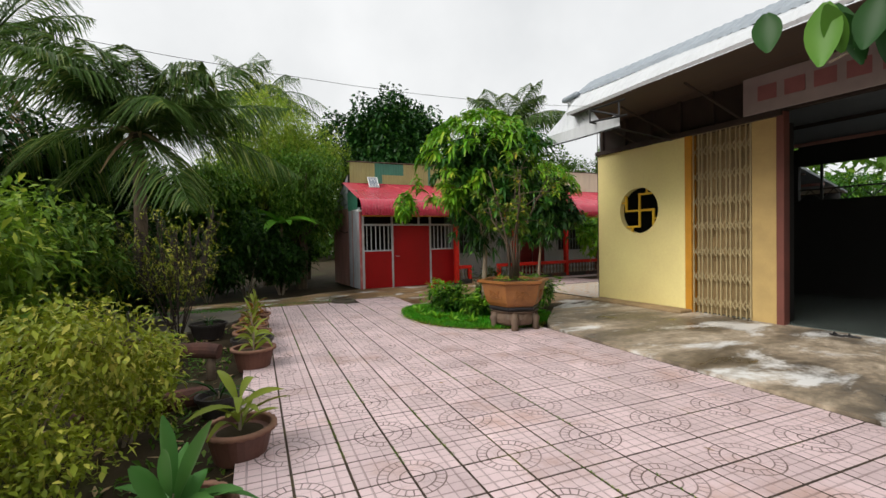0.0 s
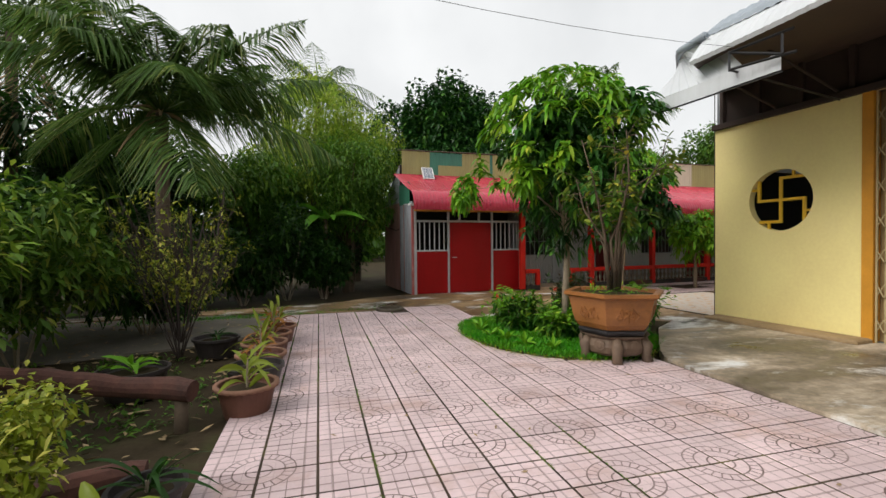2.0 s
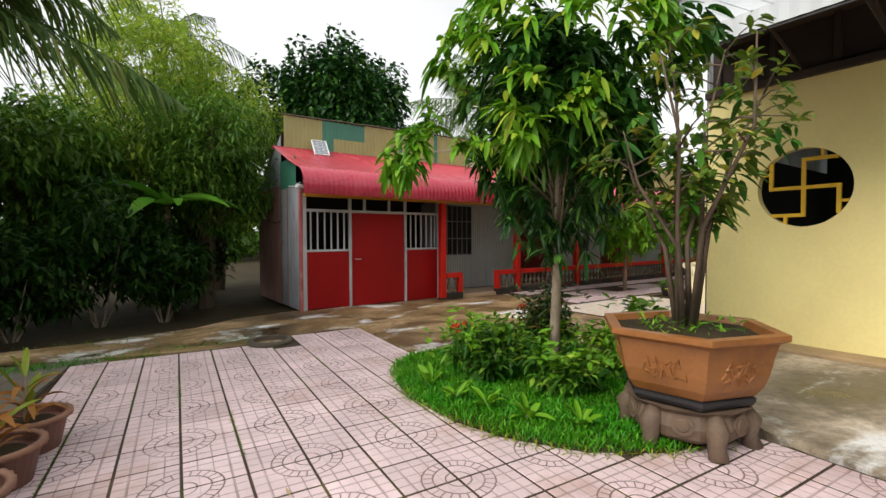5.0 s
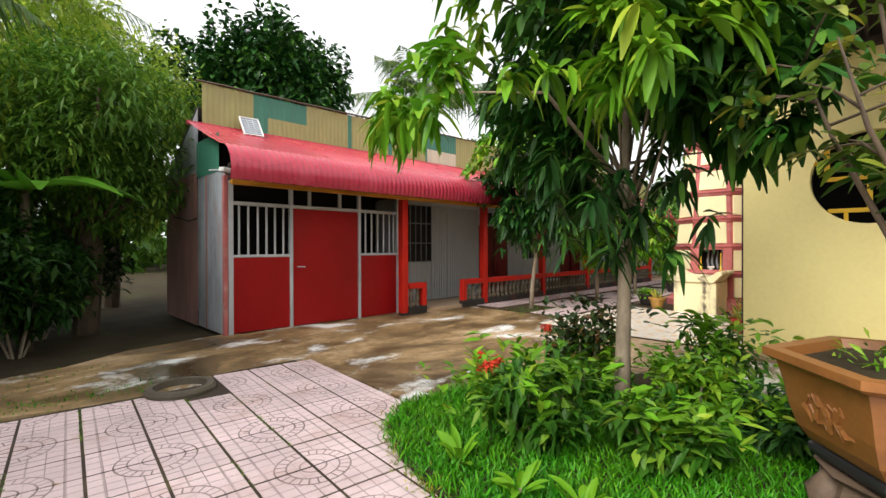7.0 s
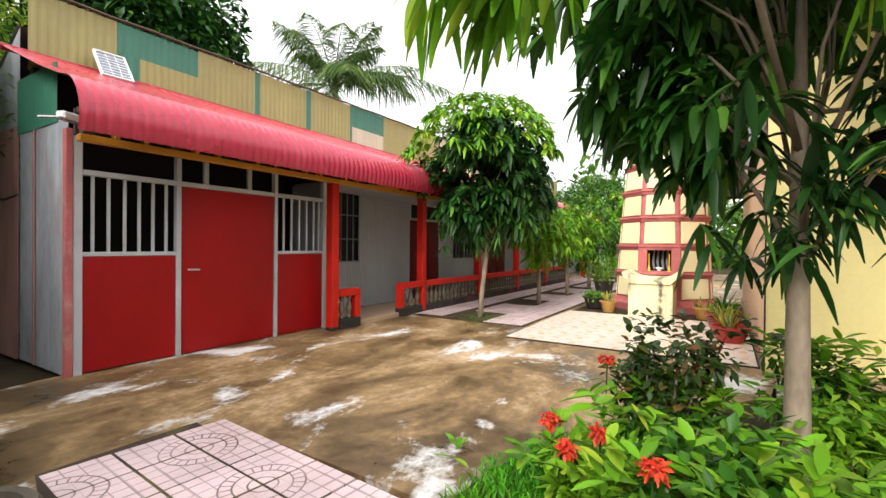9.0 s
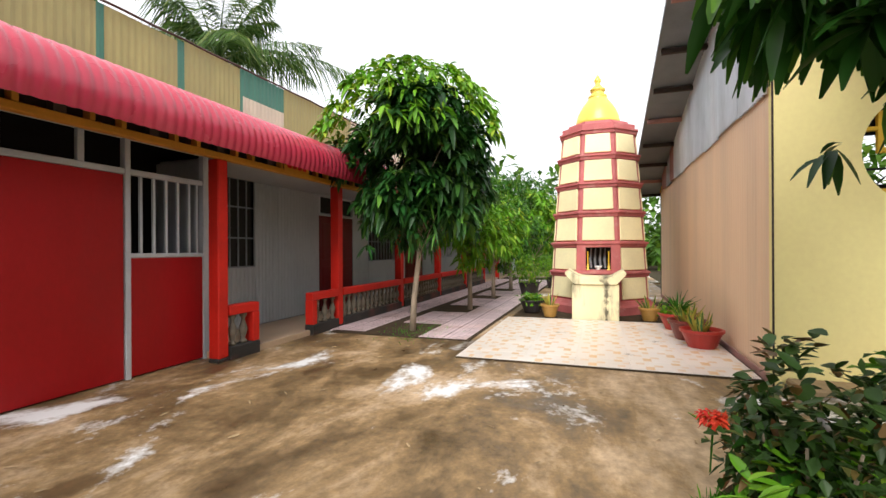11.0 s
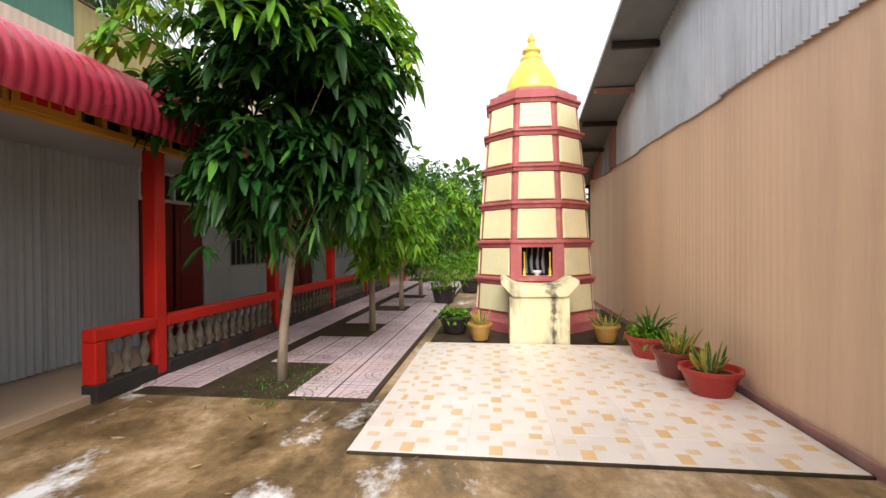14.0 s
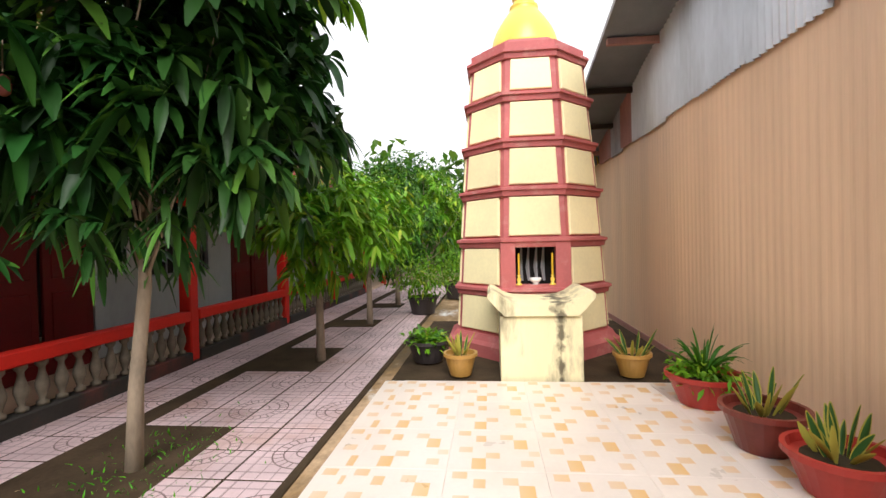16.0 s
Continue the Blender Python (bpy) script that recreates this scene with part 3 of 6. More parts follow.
def blade_mesh(name, chunks, material, parent=None, label=""):
    vs, fs, o = [], [], 0
    for v, f in chunks:
        vs.append(v)
        fs.append(f + o)
        o += len(v)
    vs, fs = np.concatenate(vs), np.concatenate(fs)
    me = bpy.data.meshes.new(name)
    me.vertices.add(len(vs))
    me.vertices.foreach_set("co", vs.astype(np.float32).ravel())
    me.loops.add(fs.size)
    me.loops.foreach_set("vertex_index", fs.astype(np.int32).ravel())
    me.polygons.add(len(fs))
    me.polygons.foreach_set("loop_start", np.arange(0, fs.size, 4, dtype=np.int32))
    me.update(calc_edges=True)
    me.materials.append(material)
    ob = new(name, me)
    ob.parent = parent
    if label:
        ob["label"] = label
    return ob


def unit(n):
    v = np.random.normal(0, 1, (n, 3))
    return v / np.linalg.norm(v, axis=1, keepdims=True)


def whorls(tips, axes, per, length, width, droop, spread=1.0, rows=4):
    """Leaves that radiate from shoot tips."""
    n = len(tips)
    a = np.random.uniform(0, 2 * np.pi, (n, per))
    helper = np.tile(np.array([0.31, 0.17, 0.94]), (n, 1)) + np.random.normal(0, 0.2, (n, 3))
    e1 = np.cross(axes, helper)
    e1 /= np.linalg.norm(e1, axis=1, keepdims=True)
    e2 = np.cross(axes, e1)
    way = (e1[:, None] * np.cos(a)[..., None] + e2[:, None] * np.sin(a)[..., None]) * spread + axes[:, None] * np.random.uniform(0.0, 0.9, (n, per, 1))
    base = tips[:, None] + axes[:, None] * np.random.uniform(-0.12, 0.04, (n, per, 1))
    m = n * per
    return blades(base.reshape(-1, 3), way.reshape(-1, 3), length * np.random.uniform(0.6, 1.2, m), width * np.random.uniform(0.75, 1.2, m), droop * np.random.uniform(0.4, 1.4, m), rows=rows)


def lumps(centre, radii, count, lump, shell=0.55):
    """Shoot tips spread over an uneven crown made of several lumps; returns tips and outward axes."""
    c = np.array(centre, float)
    r = np.array(radii, float)
    heads = unit(count // lump + 1) * np.random.uniform(0.45, 0.85, (count // lump + 1, 1))
    pick = np.random.randint(0, len(heads), count)
    p = heads[pick] + unit(count) * np.random.uniform(0.25, 0.48, (count, 1)) * np.random.uniform(shell, 1.0, (count, 1))
    tips = c + p * r
    axes = p * 0.8 + unit(count) * 0.35 + np.array([0, 0, 0.35])
    axes /= np.linalg.norm(axes, axis=1, keepdims=True)
    return tips, axes


def limbs(base, fork, tips, r0, r1, count):
    out = []
    for i in np.random.choice(len(tips), min(count, len(tips)), replace=False):
        e = Vector(tips[i])
        f = Vector(fork) + Vector((0, 0, random.uniform(0.0, 0.9)))
        mid = f.lerp(e, 0.5) + Vector((random.uniform(-0.1, 0.1), random.uniform(-0.1, 0.1), random.uniform(-0.05, 0.15)))
        out.append(tube_data([f, mid, e], [r1 * 0.8, r1 * 0.45, r1 * 0.12], 5))
    return out


def tree(name, x, y, height, trunk_r, fork_z, crown_z, radii, shoots, per, leaf, width, droop, leaf_material, label, lean=(0, 0), lump=9, rows=4, bark=None, limb_count=14, group="", extra=None):
    t = holder(name, x, y, 0, 0, label=label, category="tree", group=group)
    fx, fy = lean
    path = [(0, 0, -0.1), (fx * 0.25, fy * 0.3, fork_z * 0.45), (fx, fy, fork_z), (fx * 1.3, fy * 1.3, crown_z)]
    tips, axes = lumps((fx, fy, crown_z), radii, shoots, lump)
    wood = [tube_data(path, [trunk_r * 1.25, trunk_r, trunk_r * 0.85, trunk_r * 0.25], 10)] + limbs(path[0], (fx, fy, fork_z), tips, trunk_r, trunk_r * 0.34, limb_count)
    link_mesh("trunk", *merge(wood), bark or M["bark"], t, smooth=True)
    blade_mesh("crown", [whorls(tips, axes, per, leaf, width, droop, rows=rows)] + (extra or []), leaf_material, t)
    return t


def leaf_cloud(centre, radii, count, length, width, droop=0.3, shell=0.0, rows=2):
    p = unit(count) * (np.random.uniform(shell, 1, (count, 1)) ** 0.45)
    p *= 1 + 0.25 * np.sin(p[:, :1] * 7 + centre[0]) * np.cos(p[:, 1:2] * 6 + centre[1])
    base = np.array(centre, float) + p * np.array(radii, float)
    way = p * 0.6 + unit(count) * 0.8
    return blades(base, way, length * np.random.uniform(0.6, 1.3, count), width * np.random.uniform(0.7, 1.3, count), droop, rows=rows)


def bush(name, x, y, centre, radii, count, length, width, material, label, droop=0.3, stems=6, category="bush", group="", rows=2):
    t = holder(name, x, y, 0, 0, label=label, category=category, group=group)
    chunks = [leaf_cloud(centre, [q * 0.62 for q in radii], count // 3, length, width, droop, rows=rows)]
    lobes = 9
    for k in range(lobes):
        a, q = 2.399 * k, random.uniform(0.45, 0.72)
        c = (centre[0] + radii[0] * q * math.cos(a), centre[1] + radii[1] * q * math.sin(a), centre[2] + radii[2] * random.uniform(-0.35, 0.75))
        chunks.append(leaf_cloud(c, [g * random.uniform(0.3, 0.42) for g in radii], count * 2 // 3 // lobes, length, width, droop, rows=rows))
    blade_mesh("foliage", chunks, material, t)
    st = []
    for i in range(stems):
        a = 6.283 * i / stems
        st.append(tube_data([(0.06 * math.cos(a), 0.06 * math.sin(a), -0.08), (centre[0] + radii[0] * 0.5 * math.cos(a), centre[1] + radii[1] * 0.5 * math.sin(a), centre[2] + radii[2] * 0.3)], [0.018, 0.006], 5))
    link_mesh("branching_wood", *merge(st), M["bark"], t)
    return t


def palm(x, y, crown_z, frond, count, label, lean=(0.3, 0.2), trunk_r=0.14, dry=0, per=34, spathes=0):
    t = holder("coconut_palm", x, y, 0, 0, label=label, category="palm tree")
    top = Vector((lean[0], lean[1], crown_z))
    link_mesh("trunk", *tube_data([(0, 0, -0.1), (lean[0] * 0.3, lean[1] * 0.3, crown_z * 0.4), tuple(top)], [trunk_r * 1.3, trunk_r, trunk_r * 0.8], 10), M["twig"], t, smooth=True)
    ribs, green, straw = [], [], []
    for i in range(count + dry):
        a = 2.399 * i + random.uniform(-0.2, 0.2)
        is_dry = i >= count
        rise = random.uniform(-0.25, 2.4) if not is_dry else random.uniform(-1.3, -0.7)
        L = frond * random.uniform(0.8, 1.1) * (0.6 if is_dry else 1)
        d = Vector((math.cos(a), math.sin(a), rise)).normalized()
        sag = random.uniform(0.3, 0.65)
        pts = [top + d * L * s - Vector((0, 0, 1)) * L * sag * s * s for s in (0, 0.2, 0.4, 0.6, 0.8, 1.0)]
        ribs.append(tube_data(pts, [0.035, 0.028, 0.022, 0.016, 0.01, 0.004], 5))
        s = np.repeat(np.linspace(0.13, 0.99, per), 2)
        sgn = np.tile([1.0, -1.0], per)
        p0 = np.array(top)[None] + np.array(d)[None] * L * s[:, None] - np.array([0, 0, 1.0]) * (L * sag * s * s)[:, None]
        tang = np.array(d)[None] - np.array([0, 0, 1.0]) * (2 * sag * s)[:, None]
        tang /= np.linalg.norm(tang, axis=1, keepdims=True)
        side = np.cross(tang, [0, 0, 1.0])
        side /= np.maximum(np.linalg.norm(side, axis=1, keepdims=True), 1e-3)
        way = side * sgn[:, None] + tang * 0.75 + np.random.normal(0, 0.1, side.shape)
        ln = frond * 0.27 * np.sin(np.pi * np.clip(s * 0.85 + 0.16, 0, 1)) * np.random.uniform(0.85, 1.1, len(s))
        (straw if is_dry else green).append(blades(p0, way, ln, 0.03 * frond / 3, 0.55 + 0.4 * np.random.rand(len(s)), rows=2, fold=0.5))
    link_mesh("ribs", *merge(ribs), M["palm"], t)
    blade_mesh("fronds", green, M["palm"], t)
    if spathes:
        pts = np.tile(np.array(top), (spathes, 1))
        way = unit(spathes)
        way[:, 2] = np.random.uniform(-0.5, 0.3, spathes)
        blade_mesh("spathes", [blades(pts, way, np.random.uniform(0.5, 1.0, spathes), 0.09, 0.6, rows=5, fold=0.6)], M["dry"], t, "pale straw-coloured hanging spathes")
    if straw:
        blade_mesh("dry_fronds", straw, M["dry"], t, "dry straw-coloured hanging fronds")
    return t
# ---- ground ----
def ngon_slab(name, outline, z0, z1, material, label="", category="", parent=None, kind="structure"):
    bm = bmesh.new()
    low = [bm.verts.new((x, y, z0)) for x, y in outline]
    top = [bm.verts.new((x, y, z1)) for x, y in outline]
    bm.faces.new(top)
    bm.faces.new(low[::-1])
    for i in range(len(outline)):
        j = (i + 1) % len(outline)
        bm.faces.new((low[i], low[j], top[j], top[i]))
    bmesh.ops.recalc_face_normals(bm, faces=bm.faces)
    return tagged(part(name, bm, material, parent), label, category, kind=kind)


gb = bmesh.new()
bmesh.ops.create_grid(gb, x_segments=60, y_segments=60, size=1)
for v in gb.verts:
    x, y = math.copysign(abs(v.co.x) ** 3, v.co.x) * 900 + 4, math.copysign(abs(v.co.y) ** 3, v.co.y) * 900 + 9
    v.co = (x, y, -0.06 + 0.02 * noise.noise((x * 0.8, y * 0.8, 0)))
tagged(part("ground", gb, M["soil"]), "dark damp garden soil with fallen leaves", "ground", kind="structure")

ngon_slab("concrete_yard", [(-9, 12.8), (-2, 13.2), (0.6, 12.5), (1.9, 12.15), (2.6, 12.05), (2.8, 12.3), (3.85, 12.3), (3.78, 10.1), (5.2, 9.9), (6.6, 8.9), (7.0, 8.6), (9.1, 8.3), (17, 8.3), (22, 8.3), (22, 14.9), (3.5, 14.9), (2.3, 14.62), (1.6, 14.1), (0.2, 13.75), (-9, 13.5)], -0.2, 0.004, M["yard"], "brown silt-stained wet yard concrete with pale streaks", "yard")
ngon_slab("concrete_apron", [(3.59, -6), (8.1, -6), (8.1, 8.5), (6.9, 8.55), (6.1, 8.1), (4.95, 6.95), (4.66, 6.58), (4.57, 6.25)], -0.2, 0.045, M["apron"], "raised grey-brown stained concrete apron before the hall", "pavement")
ngon_slab("paving_bed", [(-1.0, -6), (3.7, -6), (4.4, 3.0), (4.65, 6.3), (4.4, 6.9), (4.0, 6.9), (3.3, 8.0), (3.72, 12.5), (2.74, 12.5), (2.66, 12.18), (2.25, 12.2), (0.3, 12.28)], -0.2, 0.0045, M["joint"], "dark mossy dirt bed between paving stones", "ground")

# planted island with lawn
ISLAND = [(3.66, 10.25), (3.25, 9.95), (2.98, 9.45), (2.84, 8.9), (2.86, 8.2), (2.98, 7.75), (3.3, 7.22), (3.76, 6.88), (4.33, 6.72), (4.95, 7.0), (6.1, 8.15), (6.85, 8.6), (6.5, 8.9), (5.2, 9.85), (4.3, 10.2)]
ngon_slab("planted_island", ISLAND, -0.2, 0.02, M["soil"], "kidney-shaped planted bed of dark soil", "flower bed")


def inside(px, py, poly):
    hit = False
    for (x0, y0), (x1, y1) in zip(poly, poly[1:] + poly[:1]):
        if (y0 > py) != (y1 > py) and px < (x1 - x0) * (py - y0) / (y1 - y0) + x0:
            hit = not hit
    return hit


pts = []
while len(pts) < 26000:
    x, y = random.uniform(2.75, 5.6), random.uniform(6.55, 10.3)
    if inside(x + random.uniform(-0.07, 0.07), y + random.uniform(-0.07, 0.07), ISLAND):
        pts.append((x, y, 0.015))
pts = np.array(pts)
way = unit(len(pts)) * 0.55 + np.array([0, 0, 1.0])
lawn = blade_mesh("lawn", [blades(pts, way, np.random.uniform(0.06, 0.16, len(pts)), 0.011, 0.35, rows=2)], M["grass"])
tagged(lawn, "bright green fine lawn grass round the shrubs", "grass", kind="stuff")

pts = []
for (x0, y0), (x1, y1) in zip(ISLAND[:9], ISLAND[1:10]):
    for k in range(int(260 * math.hypot(x1 - x0, y1 - y0))):
        q = random.random()
        pts.append((x0 + (x1 - x0) * q + random.gauss(0, 0.05), y0 + (y1 - y0) * q + random.gauss(0, 0.05), 0.01))
pts = np.array(pts)
tagged(blade_mesh("lawn_rim", [blades(pts, unit(len(pts)) * 1.1 + np.array([0, 0, 0.5]), np.random.uniform(0.03, 0.1, len(pts)), 0.012, 0.4, rows=2)], M["variegated"]), "frayed pale grass at the lawn's rim", "grass", kind="stuff")

# sparse weeds and moss at the paving's edges
pts = []
for k in range(4600):
    s = random.random()
    if s < 0.5:
        pts.append((random.uniform(-3.0, 2.3), 12.42 + random.gauss(0.12, 0.14), -0.02))
    elif s < 0.6:
        pts.append((random.gauss(9.75, 0.4), random.gauss(12.98, 0.25), 0.0))
    else:
        pts.append((random.uniform(-6, 2), random.uniform(12.4, 14), -0.02))
pts = np.array(pts)
tagged(blade_mesh("weeds", [blades(pts, unit(len(pts)) * 0.8 + np.array([0, 0, 0.9]), np.random.uniform(0.03, 0.1, len(pts)), 0.01, 0.3, rows=2)], M["grass"]), "thin weeds and moss on the wet ground", "weeds", kind="stuff")


# moss that has crept into some of the long joints
pts = []
while len(pts) < 3200:
    u, v = random.choice((-2, -1, 0, 1, 3, 4)), random.uniform(-4, 24)
    if noise.noise((u * 3.1, v * 0.28, 5.0)) > 0.08:
        x, y = u * 0.385 + random.gauss(0, 0.006), v * 0.385
        pts.append((0.434 + x * 0.9968 + y * 0.0797, 2.994 - x * 0.0797 + y * 0.9968, 0.004))
pts = np.array(pts)
tagged(blade_mesh("joint_moss", [blades(pts, unit(len(pts)) * 0.9 + np.array([0, 0, 0.8]), np.random.uniform(0.01, 0.03, len(pts)), 0.008, 0.3, rows=2)], M["olive_leaf"]), "olive moss and tiny weeds in the paving joints", "moss", kind="stuff")

ngon_slab("garden_walk", [(-9, 10.2), (-3.2, 9.55), (-0.75, 10.0), (-0.25, 11.0), (0.1, 13.0), (-9, 14.4)], -0.2, -0.022, M["walk"], "pale damp concrete strip behind the garden bed", "pavement")
pts = []
while len(pts) < 5200:
    x, y = random.uniform(-6.5, -0.62), random.uniform(0.5, 9.6)
    if noise.noise((x * 0.9, y * 0.9, 2.0)) > -0.12:
        pts.append((x + 0.045 * (y - 6) * (x > -1.2), y, -0.045))
pts = np.array(pts)
tagged(blade_mesh("ground_cover", [blades(pts, unit(len(pts)) * 0.9 + np.array([0, 0, 0.8]), np.random.uniform(0.05, 0.16, len(pts)), np.random.uniform(0.015, 0.05, len(pts)), 0.4, rows=2)], M["wood_leaf"]), "low green ground cover between the garden bushes", "ground cover", kind="stuff")
pts = np.array([(random.uniform(-6, -0.6), random.uniform(0.5, 13), -0.03) for k in range(1500)])
way = unit(len(pts))
way[:, 2] = 0.08
tagged(blade_mesh("leaf_litter", [blades(pts, way, np.random.uniform(0.05, 0.16, len(pts)), 0.035, 0.0, rows=2)], M["dry"]), "brown leaf litter on the garden soil", "leaves", kind="stuff")


# ---- hall on the east side ----
def hall():
    x0 = 8.01
    # west wall with a round opening
    cy, cz, rad = 7.38, 2.215, 0.525
    t = holder("wall_west", 0, 0, 0, 0, label="yellow plastered hall wall with a round lattice window", category="wall", kind="structure")
    seg = 48
    bm = bmesh.new()
    ring, rect = [], []
    y0, y1, z0, z1 = 6.2, 8.58, 0.0, 3.65
    for k in range(seg):
        a = 2 * math.pi * k / seg
        ring.append((cy + rad * math.cos(a), cz + rad * math.sin(a)))
        c, s = math.cos(a), math.sin(a)
        ts = [((y1 - cy) / c if c > 1e-6 else (y0 - cy) / c if c < -1e-6 else 1e9), ((z1 - cz) / s if s > 1e-6 else (z0 - cz) / s if s < -1e-6 else 1e9)]
        q = min(ts)
        rect.append((cy + q * c, cz + q * s))
    for corner in ((y0, z0), (y1, z0), (y0, z1), (y1, z1)):
        k = min(range(seg), key=lambda i: (rect[i][0] - corner[0]) ** 2 + (rect[i][1] - corner[1]) ** 2)
        rect[k] = corner
    layers = []
    for x in (x0, x0 + 0.14):
        layers.append(([bm.verts.new((x, a, b)) for a, b in ring], [bm.verts.new((x, a, b)) for a, b in rect]))
    for k in range(seg):
        j = (k + 1) % seg
        (r0, s0), (r1, s1) = layers
        bm.faces.new((r0[k], r0[j], s0[j], s0[k]))
        bm.faces.new((r1[j], r1[k], s1[k], s1[j]))
        bm.faces.new((r0[j], r0[k], r1[k], r1[j]))
        bm.faces.new((s0[k], s0[j], s1[j], s1[k]))
    bmesh.ops.recalc_face_normals(bm, faces=bm.faces)
    part("plaster", bm, M["yellow"], t)
    # low cement ledge along the wall's foot
    bm = bmesh.new()
    box(bm, 7.62, 6.06, 0.03, 8.005, 8.5, 0.105, 0.02)
    tagged(part("wall_ledge", bm, M["ledge"]), "low brown worn cement ledge along the yellow wall", "ledge", kind="structure")
    # lattice: four bent arms with short ties to the rim
    w = t
    g = 0.024
    lat = holder("window_1", x0 + 0.05, cy, cz, 0, label="round window with ochre bent-arm lattice, dark behind", category="window", kind="structure")
    a, b = 0.37, 0.36
    bars = [(-g, -a, g, a), (-a, -g, a, g)]
    for k in range(4):
        c, s = round(math.cos(k * math.pi / 2)), round(math.sin(k * math.pi / 2))
        for u0, v0, u1, v1 in ((-b, a - g, g, a + g), (-0.2 - g * 0.8, a + g, -0.2 + g * 0.8, math.sqrt(rad ** 2 - 0.04) + 0.01)):
            p = [(u0 * c - v0 * s, u0 * s + v0 * c), (u1 * c - v1 * s, u1 * s + v1 * c)]
            bars.append((min(p[0][0], p[1][0]), min(p[0][1], p[1][1]), max(p[0][0], p[1][0]), max(p[0][1], p[1][1])))
    for i, (u0, v0, u1, v1) in enumerate(bars):
        box_part("bar", -0.02 - 0.0005 * i, u0, v0, 0.02 + 0.0005 * i, u1, v1, M["lattice"], lat, bevel=0.004)
    # post, folding gate, narrow panel, second post
    tagged(box_part("post_orange", 7.97, 6.06, 0.0, 8.15, 6.2, 3.65, M["orange"]), "orange painted square post beside the folding gate", "post", kind="structure")
    gate = holder("folding_gate", 8.04, 4.92, 0.05, 0, label="half-folded beige steel lattice gate", category="gate")
    n = 13
    for i in range(n):
        y = 0.02 + (1.1 * i / (n - 1))
        box_part("upright", -0.015 + 0.03 * (i % 2) - 0.015, y - 0.012, 0.0, 0.015 + 0.03 * (i % 2) - 0.015, y + 0.012, 3.6, M["gate"], gate, bevel=0.003)
    for z in (0.25, 0.75, 1.25, 1.75, 2.25, 2.75, 3.25):
        for i in range(n - 1):
            y = 0.02 + 1.1 * i / (n - 1)
            for s in (-1, 1):
                link_mesh("lattice_bar", *tube_data([(-0.03 - 0.004 * s, y, z - s * 0.09), (-0.03 - 0.004 * s, y + 1.1 / (n - 1), z + s * 0.09)], [0.009, 0.009], 4), M["gate"], gate)
    box_part("track", -0.03, -0.4, 3.6, 0.03, 1.14, 3.66, M["gate"], gate)
    tagged(box_part("gate_backing", 8.16, 4.92, 0.0, 8.2, 6.08, 3.65, M["gate_board"]), "tan board behind the folded gate", "wall", kind="structure")
    # panel colour is a darker tan than the yellow wall
    tagged(box_part("wall_panel", 8.02, 4.5, 0.0, 8.14, 4.92, 3.68, M["tan_panel"]), "narrow yellow wall panel beside the hall opening", "wall", kind="structure")
    tagged(box_part("post_red", 7.98, 4.38, 0.0, 8.16, 4.5, 3.72, M["brown_post"]), "brownish red post at the hall opening", "post", kind="structure")
    # dark frieze above
    f = holder("frieze", 0, 0, 0, 0, label="dark weathered timber frieze and truss above the hall front", category="wall", kind="structure")
    box_part("beam", 7.93, 4.4, 3.652, 8.2, 8.6, 3.75, M["dark_wood"], f)
    box_part("backing", 8.1, -6, 3.75, 8.22, 8.56, 4.75, M["dark_wood"], f)
    for y in (4.9, 5.6, 6.3, 7.0, 7.7, 8.4):
        box_part("stud", 7.98, y, 3.752, 8.06, y + 0.07, 4.7, M["dark_wood"], f)
    for y in (5.1, 6.5, 7.4):
        link_mesh("brace", *tube_data([(8.0, y, 3.76), (6.4, y, 4.2)], [0.02, 0.02], 6), M["dark_wood"], f)
    # sign
    s = holder("sign_board", 7.9, 5.0, 3.76, 0, label="faded pinkish sign board with red lettering above the opening", category="sign")
    box_part("board", 0, -7.0, 0, 0.05, 0, 0.66, M["sign"], s)
    for i in range(15):
        y = -0.25 - i * 0.42
        box_part("letter_bar", -0.006, y - 0.3, 0.2, 0.0, y, 0.46, M["sign_red"], s, bevel=0.0)
    # canopy over the front: white rolled sheet edge, grey roof on top, brown soffit below
    c = holder("front_canopy", 0, 0, 0, 0, label="white corrugated canopy edge under a grey curved roof", category="canopy", kind="structure")
    X = 5.47
    n = 270
    vs, fs = [], []
    ya, yb = -6.0, 6.9
    for i in range(n + 1):
        y = ya + (yb - ya) * i / n
        wv = 0.007 * math.sin(2 * math.pi * y / 0.12) + 0.012 * math.sin(y * 2.3)
        base = 3.98 + 0.03 * (7.3 - y)
        for x, z in ((X + wv, base), (X - 0.03 + wv, base + 0.05), (X + 0.08 + wv, base + 0.2), (X + 0.3 + wv, max(base + 0.22, 4.44))):
            vs.append((x, y, z))
    for i in range(n):
        for k in range(3):
            fs.append((i * 4 + k, i * 4 + k + 1, i * 4 + k + 5, i * 4 + k + 4))
    link_mesh("edge_sheet", vs, fs, M["white_sheet"], c)
    # lower white sheet and the ribbed end that rises to the rolled roof
    corrugated("lower_sheet", (5.66, 5.8, 3.57), (0, 1, 0), (0, 0, 1), 2.0, 0.2, 0.16, 0.004, M["white_sheet"], c)
    box_part("lower_trim", 5.672, 5.8, 3.545, 5.69, 7.8, 3.568, M["black"], c, bevel=0.0)
    ARC = [Vector(p) for p in ((7.98, 9.4, 5.05), (7.5, 8.96, 5.05), (6.83, 8.35, 4.85), (6.05, 7.61, 4.55), (5.68, 6.85, 4.42))]
    vs, fs = [], []
    m = 200
